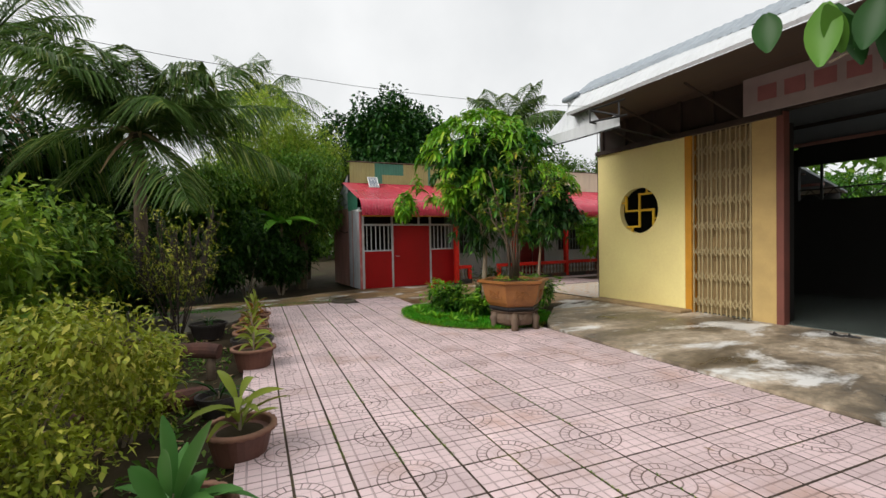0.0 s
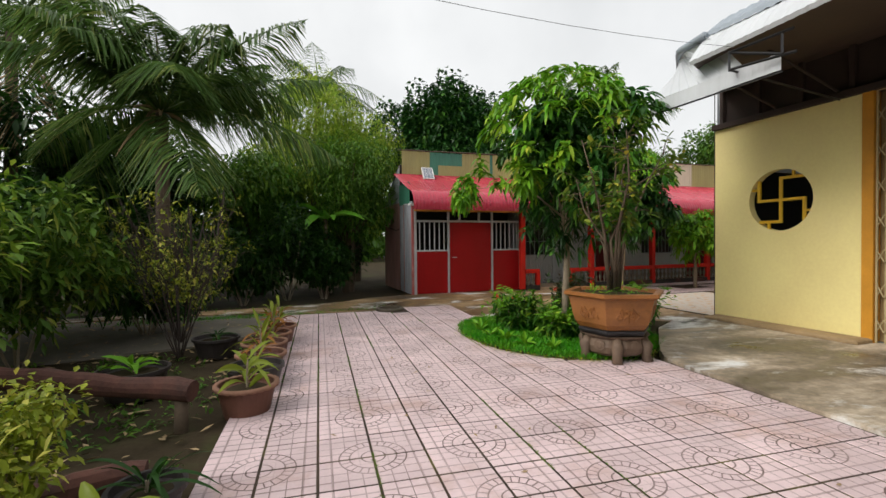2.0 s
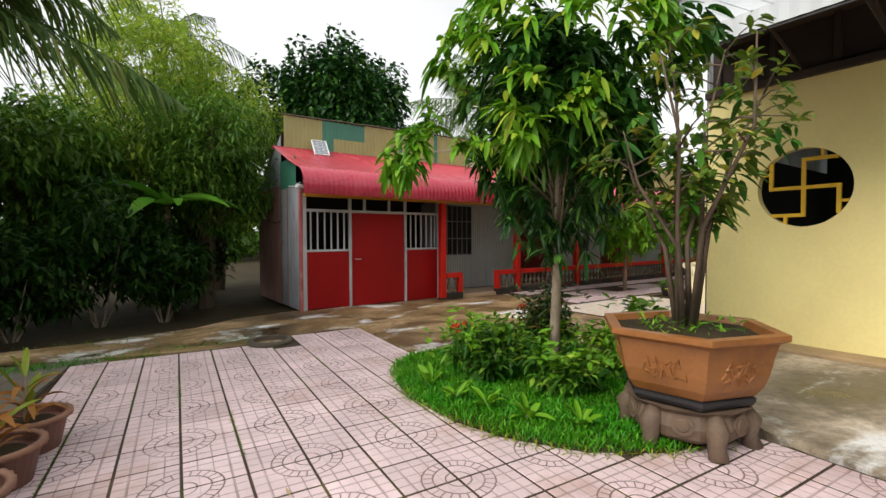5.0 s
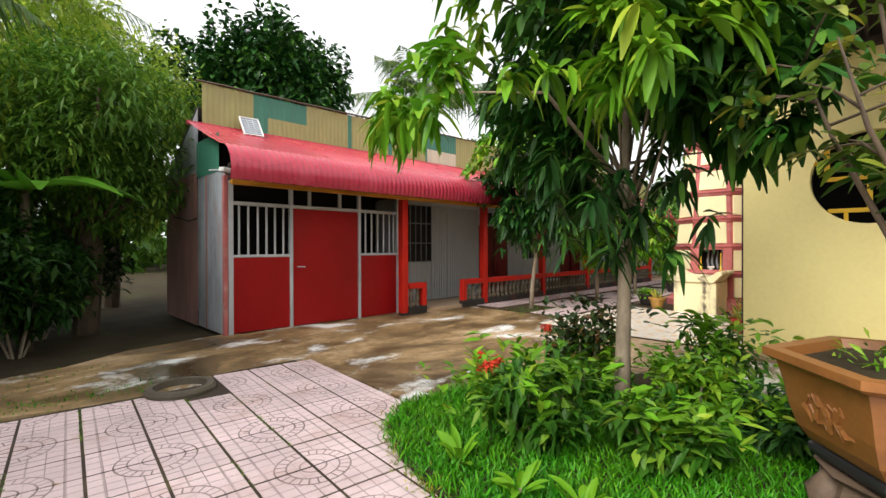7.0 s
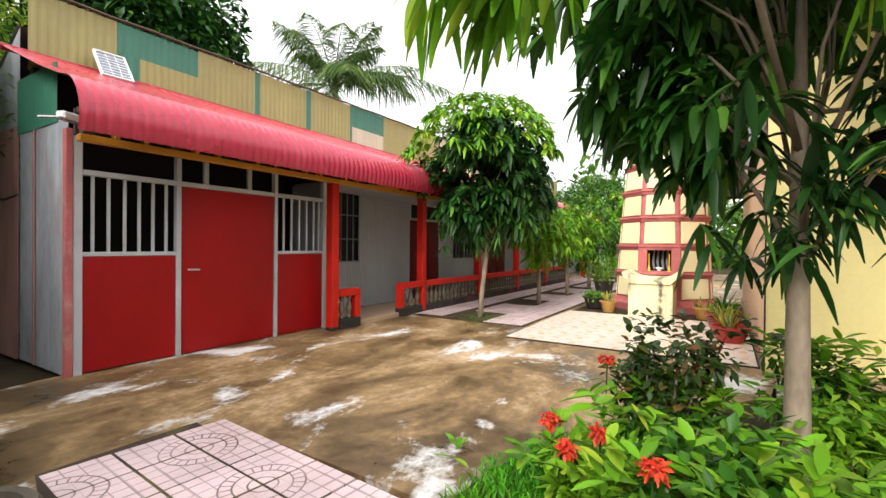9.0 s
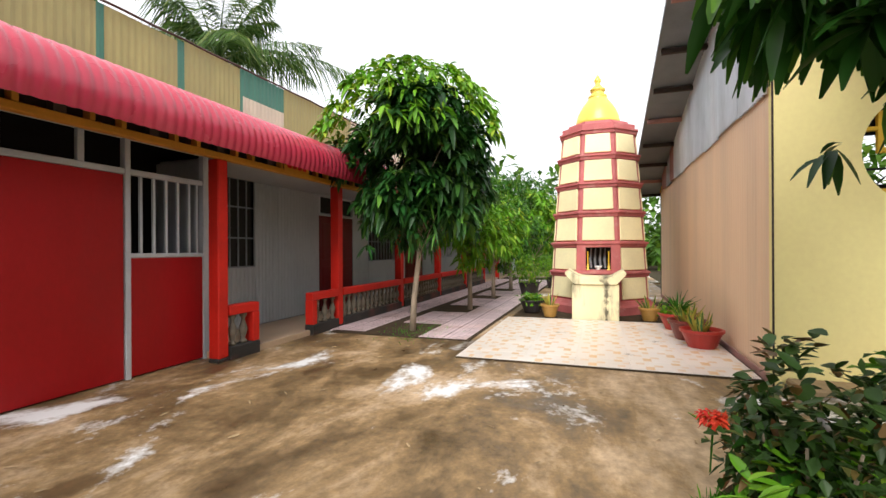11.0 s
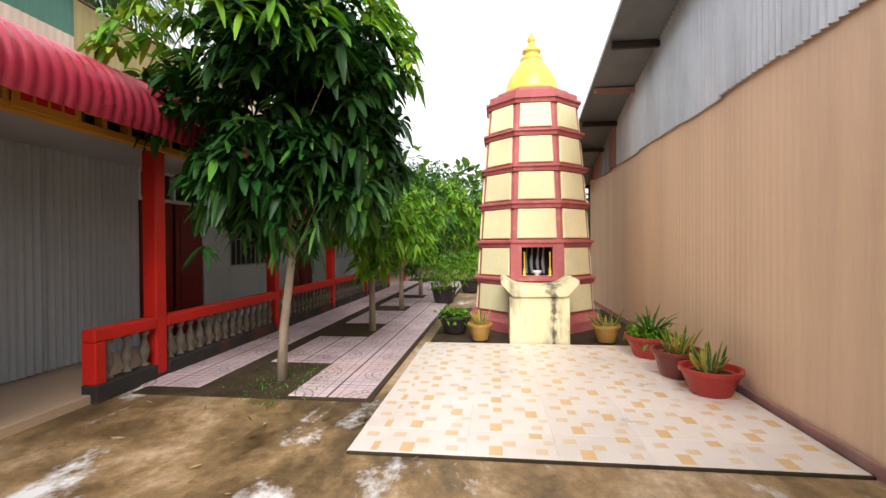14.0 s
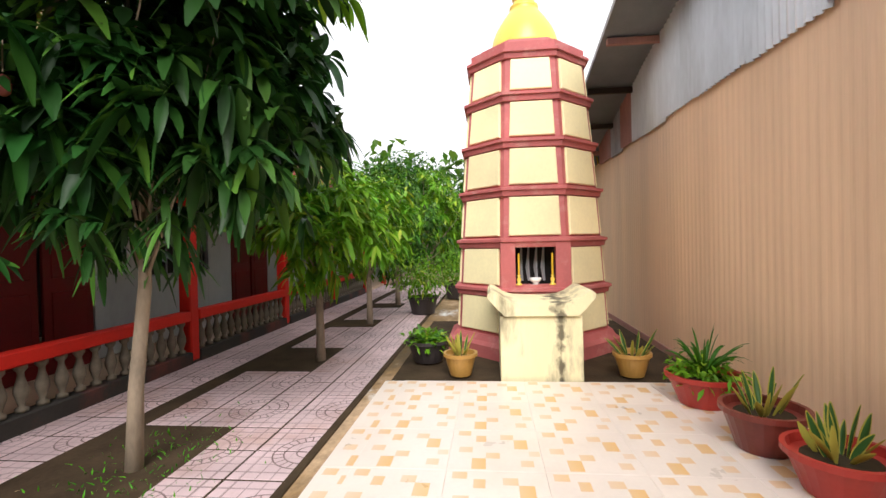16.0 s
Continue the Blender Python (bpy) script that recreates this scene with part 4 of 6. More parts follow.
    for i in range(m + 1):
        q = i / m
        k = min(3, int(q * 4))
        top = ARC[k].lerp(ARC[k + 1], q * 4 - k)
        low = Vector((5.66, 7.8 - 1.55 * q, 3.765))
        rib = 0.014 * (1 if (q * 9) % 1 < 0.12 else 0)
        for f in (0.0, 0.5, 1.0):
            p = low.lerp(top, f) + Vector((-rib, 0, 0.05 * math.sin(math.pi * f)))
            vs.append(tuple(p))
    for i in range(m):
        for k in range(2):
            fs.append((i * 3 + k, i * 3 + k + 1, i * 3 + k + 4, i * 3 + k + 3))
    link_mesh("end_sheet", vs, fs, M["white_sheet"], c)
    link_mesh("roof_lip", *tube_data([tuple(p) for p in ARC], [0.06] * 5, 6), M["canopy_grey"], c, smooth=True)
    # grey corrugated roof behind the white edge
    vs, fs = [], []
    prof = ((X + 0.27, 4.42), (X + 0.3, 4.5), (X + 0.62, 4.74), (X + 1.2, 4.95), (8.2, 5.2))
    m = 300
    for i in range(m + 1):
        y = -6 + 12.9 * i / m
        wv = 0.012 * math.sin(2 * math.pi * y / 0.15)
        for k, (x, z) in enumerate(prof):
            vs.append((x, y, z + wv))
    for i in range(m):
        for k in range(4):
            fs.append((i * 5 + k, i * 5 + k + 1, i * 5 + k + 6, i * 5 + k + 5))
    link_mesh("roof_edge", vs, fs, M["canopy_grey"], c)
    bm = bmesh.new()
    vv = [bm.verts.new(p) for p in ((X + 0.03, -6, 4.3), (X + 0.03, 6.9, 4.02), (8.1, 8.5, 4.4), (8.1, -6, 4.5))]
    bm.faces.new(vv)
    part("soffit", bm, M["soffit"], c)
    br = holder("steel_bracket", 5.5, 6.34, 3.72, 0, label="small black steel truss bracket under the canopy", category="bracket")
    for p, q in (((0, 0, 0), (0, 0, 0.26)), ((0, 0, 0.24), (0.05, -0.75, 0.24)), ((0, 0, 0.02), (0.1, -0.75, -0.02)), ((0, 0, 0.24), (0.08, -0.6, 0.0)), ((0.05, -0.62, 0.0), (0.05, -0.62, 0.24)), ((0, 0, 0.02), (2.4, 0.1, -0.1))):
        link_mesh("bar", *tube_data([p, q], [0.018, 0.018], 4), M["black"], br)
    # north wall: tan ribbed sheet below, zinc above
    nw = holder("wall_north", 0, 0, 0, 0, label="tan corrugated metal hall wall with zinc sheets above", category="wall", kind="structure")
    corrugated("tan_cladding", (16.6, 8.575, 0.03), (-1, 0, 0), (0, 0, 1), 8.5, 2.9, 0.095, 0.002, M["tan_sheet"], nw)
    # coloured near-black so the room behind the round window reads unlit
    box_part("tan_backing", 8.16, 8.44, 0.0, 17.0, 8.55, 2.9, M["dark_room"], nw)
    xs = [8.12, 9.05, 10.05, 10.95, 11.9, 12.75, 13.55, 13.95, 14.5, 15.1, 15.9]
    for i in range(len(xs) - 1):
        kind = M["zinc"] if i < 7 else (M["rust_red"] if i in (7, 9) else M["old_sheet"])
        zt = 5.1 - 0.23 * (xs[i] - 8)
        corrugated("zinc_sheet", (xs[i + 1] + 0.03, 8.61 + 0.006 * (i % 2), 2.86 + 0.02 * math.sin(i * 2.1)), (-1, 0, 0), (0, 0, 1), xs[i + 1] - xs[i] + 0.03, zt - 2.8, 0.085, 0.019, kind, nw)
    box_part("base_strip", 8.05, 8.592, 0.0, 16.5, 8.61, 0.09, M["rust_red"], nw, "rusty damp base strip")
    box_part("edge_board", 8.0, 8.582, 0.0, 8.016, 8.6, 4.4, M["dark_wood"], nw)
    for k in range(8):
        link_mesh("rail_bar", *tube_data([(15.9 + 0.15 * k, 8.55, 2.9), (16.05 + 0.15 * k, 8.55, 3.15 if k % 2 else 2.9)], [0.015, 0.015], 4), M["lattice"], nw)
    # roof with its timber, falling to the east
    r = holder("hall_roof", 0, 0, 0, 0, label="dark low-pitched metal hall roof on timber purlins", category="roof", kind="structure")
    bm = bmesh.new()
    vv = [bm.verts.new(p) for p in ((8.2, 7.2, 5.0), (8.2, 9.3, 4.99), (17.5, 9.3, 2.87), (17.5, 7.2, 2.87), (8.2, 7.2, 5.07), (8.2, 9.3, 5.06), (17.5, 9.3, 2.94), (17.5, 7.2, 2.94))]
    for q in ((0, 1, 2, 3), (7, 6, 5, 4), (1, 5, 6, 2), (0, 4, 5, 1), (2, 6, 7, 3), (3, 7, 4, 0)):
        bm.faces.new([vv[i] for i in q])
    bmesh.ops.recalc_face_normals(bm, faces=bm.faces)
    part("roof_sheet", bm, M["roof_grey"], r)
    bm = bmesh.new()
    bm.faces.new([bm.verts.new(p) for p in ((8.2, -6, 5.03), (8.2, 7.2, 5.03), (13.2, 7.2, 3.87), (13.2, -6, 3.87))])
    part("roof_sheet", bm, M["roof_grey"], r)
    for k in range(9):
        x = 8.4 + 1.1 * k
        z = 4.95 - 0.229 * (x - 8.4)
        box_part("purlin", x, -5.9 if x < 13 else 7.25, z - 0.11, x + 0.07, 9.25, z - 0.03, M["rust_red"] if k % 3 == 1 else M["dark_wood"], r)
    # room inside, its walls coloured near-black in place of shade
    tagged(box_part("hall_floor", 8.1, -6, -0.1, 17, 8.45, 0.06, M["shiny_floor"]), "dark polished hall floor", "floor", kind="structure")
    e = holder("wall_east", 0, 0, 0, 0, label="far hall wall coloured near-black for shade, open above a railing", category="wall", kind="structure")
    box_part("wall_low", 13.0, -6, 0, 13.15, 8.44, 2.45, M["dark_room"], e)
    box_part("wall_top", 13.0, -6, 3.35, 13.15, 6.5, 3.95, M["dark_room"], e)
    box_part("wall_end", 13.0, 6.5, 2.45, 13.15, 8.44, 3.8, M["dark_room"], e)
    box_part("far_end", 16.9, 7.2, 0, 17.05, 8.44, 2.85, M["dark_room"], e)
    for k in range(12):
        y = 6.5 - 0.5 * k
        link_mesh("rail_brace", *tube_data([(13.05, y, 2.45), (13.05, y - 0.25, 2.72), (13.05, y - 0.5, 2.45)], [0.015, 0.015, 0.015], 4), M["black"], e)
        if k % 3 == 1:
            box_part("mullion", 13.03, y - 0.03, 2.45, 13.08, y + 0.03, 3.8, M["black"], e)
    box_part("rail_top", 13.03, -6, 2.71, 13.07, 6.5, 2.75, M["black"], e)
    tagged(box_part("wall_south", 8.1, -6.2, 0, 17, -6.0, 4.6, M["dark_room"]), "plain hall wall coloured near-black for shade", "wall", kind="structure")
    tagged(box_part("inner_wall", 8.17, 4.52, 0.06, 8.6, 4.6, 3.6, M["dark_room"]), "inner partition stub coloured near-black for shade", "wall", kind="structure")


hall()


def sandals():
    for i, (x, y, a) in enumerate(((7.75, 3.55, 70), (7.8, 3.38, 85))):
        t = holder("sandal", x, y, 0.045, a, label="black rubber sandal lying at the hall threshold", category="shoe", group="pair of sandals")
        vs, fs = lathe([(0.04, 0.0), (0.045, 0.012), (0.043, 0.02)], 14)
        vs = [(vx * 2.7, vy, vz) for vx, vy, vz in vs]
        link_mesh("sole", vs, fs, M["black"], t)
        link_mesh("strap", *tube_data([(0.03, -0.045, 0.01), (0.04, 0, 0.05), (0.03, 0.045, 0.01)], [0.01, 0.012, 0.01], 5), M["black"], t)


sandals()


# ---- red house on the north side ----
def house():
    W = M
    h = holder("house_front_wall", 0, 0, 0, 0, label="grey sheet-clad house wall behind the veranda", category="wall", kind="structure")
    # west flank
    fl = holder("house_west_wall", 0, 0, 0, 0, label="weathered grey metal flank wall with a faded red section", category="wall", kind="structure")
    corrugated("grey_sheet", (3.66, 16.2, 0.0), (0, -1, 0), (0, 0, 1), 1.42, 2.75, 0.2, 0.003, W["old_sheet"], fl)
    corrugated("red_boards", (3.63, 18.3, 0.0), (0, -1, 0), (0, 0, 1), 2.1, 2.8, 0.22, 0.004, W["rust_red"], fl)
    corrugated("green_gable", (3.65, 16.25, 2.7), (0, -1, 0), (0, 0, 1), 1.2, 0.65, 0.12, 0.008, W["green_sheet"], fl)
    for yy, zt in ((15.7, 2.95), (16.23, 3.3)):
        box_part("red_batten", 3.64, yy - 0.025, 0.0, 3.655, yy + 0.025, min(zt, 2.7), W["rust_red"], fl, "faded red upright batten")
    link_mesh("bent_pipe", *tube_data([(3.6, 17.6, 2.05), (3.55, 16.9, 2.0), (3.56, 16.4, 1.92), (3.55, 15.9, 1.95)], [0.015] * 4, 6), W["dark_wood"], fl)
    bm = bmesh.new()
    bm.faces.new([bm.verts.new(p) for p in ((3.66, 16.2, 2.7), (3.66, 18.3, 2.7), (3.66, 18.3, 2.9), (3.66, 16.2, 4.0))])
    part("gable_sheet", bm, W["old_sheet"], fl)
    box_part("corner_post", 3.63, 14.755, 0.0, 3.695, 14.84, 2.6, W["dusky"], fl, "faded red corner post")
    # gate bay
    t = holder("gate_front", 0, 14.8, 0, 0, label="red steel gate front in a grey frame with barred lights", category="gate")
    posts = [(3.70, 3.78), (4.75, 4.81), (6.19, 6.25), (7.16, 7.24)]
    for a, b in posts:
        box_part("frame_post", a, -0.04, 0.0, b, 0.04, 2.52, W["frame_grey"], t)
    box_part("frame_top", 3.70, -0.035, 2.5, 7.24, 0.035, 2.56, W["frame_grey"], t)
    box_part("frame_rail", 3.78, -0.03, 2.13, 7.16, 0.03, 2.19, W["frame_grey"], t)
    for a, b in ((3.78, 4.75), (6.25, 7.16)):
        box_part("low_panel", a, -0.02, 0.02, b, 0.02, 1.26, W["red"], t, bevel=0.004)
        box_part("sill_rail", a, -0.03, 1.262, b, 0.03, 1.31, W["frame_grey"], t)
    for x in (3.88, 4.03, 4.19, 4.34, 4.49, 4.64, 6.38, 6.53, 6.68, 6.83, 6.98, 7.09):
        box_part("bar", x - 0.015, -0.015, 1.31, x + 0.015, 0.015, 2.13, W["frame_grey"], t, bevel=0.003)
    for x in (5.14, 5.78):
        box_part("bar", x - 0.03, -0.025, 2.19, x + 0.03, 0.025, 2.5, W["frame_grey"], t, bevel=0.003)
    d = box_part("door", 4.82, -0.025, 0.02, 6.18, 0.015, 2.125, W["red"], t, "plain closed red sheet door", bevel=0.004)
    link_mesh("handle", *tube_data([(4.9, -0.03, 1.08), (4.9, -0.08, 1.08), (5.02, -0.08, 1.075)], [0.012, 0.012, 0.01], 6), W["frame_grey"], d, "small steel lever handle")
    # room behind the gate: a near-black panel painted as its shade
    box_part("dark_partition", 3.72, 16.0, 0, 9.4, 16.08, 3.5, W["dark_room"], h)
    # veranda wall at the back
    y = 15.55
    corrugated("sheet_a", (10.72, y, 0.1), (-1, 0, 0), (0, 0, 1), 1.26, 2.36, 0.085, 0.014, W["grey_metal"], h)
    corrugated("sheet_b", (9.47, y, 0.1), (-1, 0, 0), (0, 0, 1), 0.57, 2.36, 0.085, 0.012, W["grey_metal"], h)
    corrugated("under_window", (8.9, y, 0.1), (-1, 0, 0), (0, 0, 1), 1.6, 0.96, 0.085, 0.012, W["grey_metal"], h)
    box_part("sheet_left", 7.3, y, 1.06, 7.85, y + 0.05, 2.46, W["grey_metal"], h)
    box_part("sheet_c", 12.06, y, 0.1, 12.8, y + 0.05, 2.5, W["grey_metal"], h)
    box_part("under_window", 12.8, y, 0.1, 14.3, y + 0.05, 1.05, W["grey_metal"], h)
    box_part("sheet_d", 14.3, y, 0.1, 15.0, y + 0.05, 2.5, W["grey_metal"], h)
    box_part("sheet_e", 16.4, y, 0.1, 26.0, y + 0.05, 2.5, W["grey_metal"], h)
    box_part("side_wall", 7.2, 14.86, 0.0, 7.28, 15.6, 2.46, W["grey_metal"], h)
    tagged(box_part("veranda_ceiling", 7.25, 14.5, 2.462, 26, 15.6, 2.5, W["grey_metal"]), "flat grey veranda ceiling", "ceiling", kind="structure")
    tagged(box_part("veranda_floor", 7.2, 14.44, -0.1, 26, 15.6, 0.085, W["beige_floor"]), "beige tiled veranda floor", "floor", kind="structure")
    for k, (a, b, z0, z1) in enumerate(((7.85, 8.9, 1.06, 2.45), (12.8, 14.3, 1.05, 2.48), (18.0, 19.4, 1.05, 2.48))):
        w = holder("window_" + str(k + 2), a, y, z0, 0, label="dark barred window in the grey veranda wall", category="window", kind="structure")
        # black panel paints the unlit room behind the bars
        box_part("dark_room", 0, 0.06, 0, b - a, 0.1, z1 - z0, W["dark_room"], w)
        n = max(6, int((b - a) / 0.16))
        for i in range(n + 1):
            x = (b - a) * i / n
            box_part("bar", x - 0.01, -0.012, 0, x + 0.01, 0.008, z1 - z0, W["roof_grey"], w, bevel=0.002)
        for z in (0.0, 0.33, 0.68, 1.0):
            box_part("cross_bar", 0, -0.018, z * (z1 - z0), b - a, -0.013, z * (z1 - z0) + 0.025, W["roof_grey"], w, bevel=0.002)
    for k, (a, b) in enumerate(((10.72, 12.06), (15.0, 16.4))):
        w = holder("door_" + str(k + 1), a, y, 0.085, 0, label="closed maroon double door under a small transom", category="door", kind="structure")
        half = (b - a) / 2
        for s in (0, 1):
            leaf = box_part("door_leaf", 0.03 + s * half, 0.0, 0.0, s * half + half - 0.03, 0.04, 1.95, W["maroon"], w, bevel=0.004)
            for z in (0.15, 1.05):
                box_part("raised_panel", 0.12 + s * half, -0.012, z, s * half + half - 0.12, 0.0, z + 0.75, W["maroon"], leaf, bevel=0.008)
            # near-black pane stands for the shade behind the transom
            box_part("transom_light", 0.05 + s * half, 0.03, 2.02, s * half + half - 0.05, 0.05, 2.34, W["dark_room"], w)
        for z in (1.955, 2.345):
            box_part("transom_bar", 0, -0.02, z, b - a, 0.05, z + 0.04, W["frame_grey"], w)
        for x in (0, half - 0.02, b - a - 0.03):
            box_part("transom_post", x, -0.018, 1.995, x + 0.04, 0.05, 2.345, W["frame_grey"], w)
    # columns
    for k in range(7):
        x = 7.11 + 2.58 * k
        c = holder("veranda_column", x, 14.48, 0, 0, label="square vermilion veranda column with a blackened foot", category="column", group="veranda columns")
        box_part("shaft", -0.078, -0.078, 0.05, 0.078, 0.078, 2.42, W["vermilion"], c, bevel=0.012)
        box_part("foot", -0.081, -0.081, 0.0, 0.081, 0.081, 0.05, W["dark_base"], c, bevel=0.01)
    # balustrades
    prof = [(0.045, 0.0), (0.045, 0.03), (0.022, 0.045), (0.034, 0.09), (0.052, 0.15), (0.05, 0.19), (0.026, 0.27), (0.022, 0.31), (0.045, 0.34), (0.045, 0.37)]
    bal = None
    for a, b in ((7.2, 7.7), (8.86, 9.61), (9.77, 12.19), (12.35, 14.77), (14.93, 17.35), (17.51, 19.93)):
        r = holder("balustrade", a, 14.46, 0, 0, label="low vermilion balustrade with mouldy turned balusters", category="balustrade", group="veranda balustrades")
        L = b - a
        box_part("rail", 0, -0.07, 0.545, L, 0.07, 0.665, W["vermilion"], r, bevel=0.012)
        box_part("plinth", 0, -0.08, 0.0, L, 0.08, 0.165, W["dark_base"], r, bevel=0.01)
        ends = [L - 0.12] if a < 8 else ([0.0] if a < 9 else [])
        for e in ends:
            box_part("end_post", e, -0.072, 0.166, e + 0.12, 0.072, 0.544, W["vermilion"], r, bevel=0.01)
        lo = 0.2 if ends == [0.0] else 0.1
        hi = L - (0.22 if ends and ends[0] > 0 else 0.1)
        n = max(1, int((hi - lo) / 0.17))
        for i in range(n + 1):
            x = lo + (hi - lo) * i / n
            if bal is None:
                bal = link_mesh("baluster", *lathe(prof, 10), W["baluster"], r, smooth=True)
                o = bal
            else:
                o = new("baluster", bal.data)
                o.parent = r
            o.location = (x, 0, 0.17)
    # frieze of orange blocks under the eave
    f = holder("eave_frieze", 0, 14.42, 0, 0, label="orange-brown pierced frieze beam under the eave", category="beam", kind="structure")
    box_part("beam", 3.62, -0.05, 2.42, 24, 0.05, 2.49, W["orange"], f)
    box_part("top_plate", 3.62, -0.05, 2.70, 24, 0.05, 2.76, W["soffit"], f)
    for i in range(72):
        x = 3.64 + 0.28 * i
        box_part("block", x, -0.045, 2.492, x + (0.1 if i % 3 == 0 else 0.05), 0.045, 2.698, W["orange"] if i % 3 else W["soffit"], f, bevel=0.004)
    box_part("mid_plate", 3.7, -0.02, 2.585, 24, 0.02, 2.61, W["orange"], f)
    box_part("dark_backing", 3.62, 0.09, 2.49, 24, 0.13, 2.76, W["dark_wood"], f)
    sg = holder("hanging_sign", 8.16, 14.36, 2.45, 0, label="small orange board with faded red lettering under the eave", category="sign")
    box_part("board", 0, -0.012, 0, 0.56, 0.0, 0.2, W["orange"], sg, bevel=0.003)
    for k in range(4):
        box_part("letter_bar", 0.06 + 0.115 * k, -0.016, 0.06, 0.15 + 0.115 * k, -0.0125, 0.14, W["vermilion"], sg, bevel=0.0)
    # pink roof: a plain pitch ending in a rolled eave, ribbed along x
    r = holder("house_roof", 0, 0, 0, 0, label="crimson pink ribbed metal roof with a rolled eave", category="roof", kind="structure")
    prof = [(16.12, 3.69), (15.5, 3.44), (14.9, 3.2), (14.45, 3.04)]
    for k in range(1, 17):
        a = math.pi / 2 * k / 16 * 1.25
        prof.append((14.3 - 0.42 * math.sin(a) + 0.05, 2.60 + 0.40 * math.cos(a)))
    xa, xb = 3.45, 24.0
    nx = int((xb - xa) / 0.02)
    vs, fs = [], []
    for i in range(nx + 1):
        x = xa + (xb - xa) * i / nx
        ph = (x / 0.105) % 1
        rib = 0.02 * math.sin(math.pi * ph) ** 0.7
        for k, (py, pz) in enumerate(prof):
            a = max(0.0, (k - 3) / 16) * math.pi / 2 * 1.2
            step = 0.004 * (k % 2) if k > 7 else 0
            vs.append((x, py - math.sin(a + 0.35) * (rib + step), pz + math.cos(a + 0.35) * (rib + step)))
    m = len(prof)
    for i in range(nx):
        for k in range(m - 1):
            fs.append((i * m + k, i * m + k + 1, (i + 1) * m + k + 1, (i + 1) * m + k))
    link_mesh("roof_sheet", vs, fs, W["pink_roof"], r, smooth=True)
    box_part("ridge_board", 3.45, 16.1, 3.64, 24, 16.14, 3.72, W["pink_roof"], r)
    bm = bmesh.new()
    bm.faces.new([bm.verts.new(p) for p in ((3.64, 16.22, 4.02), (24, 16.22, 4.02), (24, 18.7, 2.75), (3.64, 18.7, 2.75))])
    part("rear_roof", bm, W["roof_grey"], r)
    # upper wall of sheets
    p = holder("upper_wall", 0, 0, 0, 0, label="upper wall of olive, green and cream ribbed sheets", category="wall", kind="structure")
    spans = [(3.72, 4.66, 3.5, 4.47, "olive"), (4.66, 5.8, 4.06, 4.47, "green_sheet"), (4.66, 4.95, 3.5, 4.06, "green_sheet"), (4.95, 5.8, 3.5, 4.06, "olive"), (5.8, 6.83, 3.5, 4.49, "olive"),
             (6.83, 6.93, 3.5, 4.5, "green_sheet"), (6.93, 8.0, 3.5, 4.5, "olive"), (8.0, 8.12, 3.5, 4.52, "green_sheet"), (8.12, 9.25, 3.5, 4.54, "olive"), (9.25, 10.42, 4.08, 4.56, "green_sheet"),
             (9.25, 9.32, 3.5, 4.08, "green_sheet"), (9.32, 10.42, 3.5, 4.08, "cream_sheet"), (10.42, 13.0, 3.5, 4.6, "olive"), (13.0, 16.0, 3.5, 4.62, "cream_sheet"), (16.0, 24.0, 3.5, 4.64, "olive")]
    for a, b, z0, z1, c in spans:
        corrugated("sheet", (b, 16.16, z0), (-1, 0, 0), (0, 0, 1), b - a, z1 - z0, 0.1, 0.004, W[c], p)
    vs = [tube_data([(3.6 + 0.5 * i, 16.1, 4.47 + 0.006 * i + 0.012 * (i % 2)), (4.12 + 0.5 * i, 16.1, 4.476 + 0.006 * i + 0.012 * ((i + 1) % 2))], [0.02, 0.02], 4) for i in range(40)]
    link_mesh("rusty_coping", *merge(vs), W["soffit"], p)
    # closing walls at the back
    tagged(box_part("rear_wall", 3.7, 18.3, 0, 24, 18.4, 2.85, W["old_sheet"]), "plain rear sheet wall", "wall", kind="structure")
    # lamp and small solar panel
    s = holder("solar_panel", 4.42, 15.62, 3.52, 0, label="small white-framed solar panel leaning on the roof", category="solar panel")
    s.matrix_world = pose(4.47, 15.66, 3.53, 50, 0, -4)
    box_part("cell_sheet", -0.16, 0.0, 0.0, 0.16, 0.48, 0.02, W["panel_cell"], s)
    for a, b, c, d2 in ((-0.18, -0.02, -0.16, 0.5), (0.16, -0.02, 0.18, 0.5), (-0.16, -0.02, 0.16, 0.0), (-0.16, 0.48, 0.16, 0.5)):
        box_part("frame_bar", a, b, -0.01, c, d2, 0.035, W["white"], s, bevel=0.003)
    for i in range(1, 8):
        box_part("cell_line", -0.16, i * 0.06, 0.02, 0.16, i * 0.06 + 0.008, 0.024, W["white"], s, bevel=0.0)
    for i in range(1, 3):
        box_part("cell_line", -0.16 + i * 0.107, 0.0, 0.0205, -0.154 + i * 0.107, 0.48, 0.0245, W["white"], s, bevel=0.0)
    link_mesh("prop", *tube_data([(0, 0.4, -0.02), (0, 0.2, -0.3)], [0.015, 0.015], 5), W["frame_grey"], s)
    l = holder("flood_lamp", 3.5, 14.25, 2.58, 25, label="small white solar flood lamp at the roof corner", category="lamp")
    box_part("body", -0.11, -0.05, -0.02, 0.11, 0.05, 0.05, W["white"], l, bevel=0.012)
    box_part("lens", -0.095, -0.04, -0.028, 0.095, 0.04, -0.021, W["panel_cell"], l, bevel=0.002)
    link_mesh("arm", *tube_data([(0, 0.05, 0.02), (0.05, 0.4, 0.05)], [0.015, 0.015], 5), W["frame_grey"], l)


house()


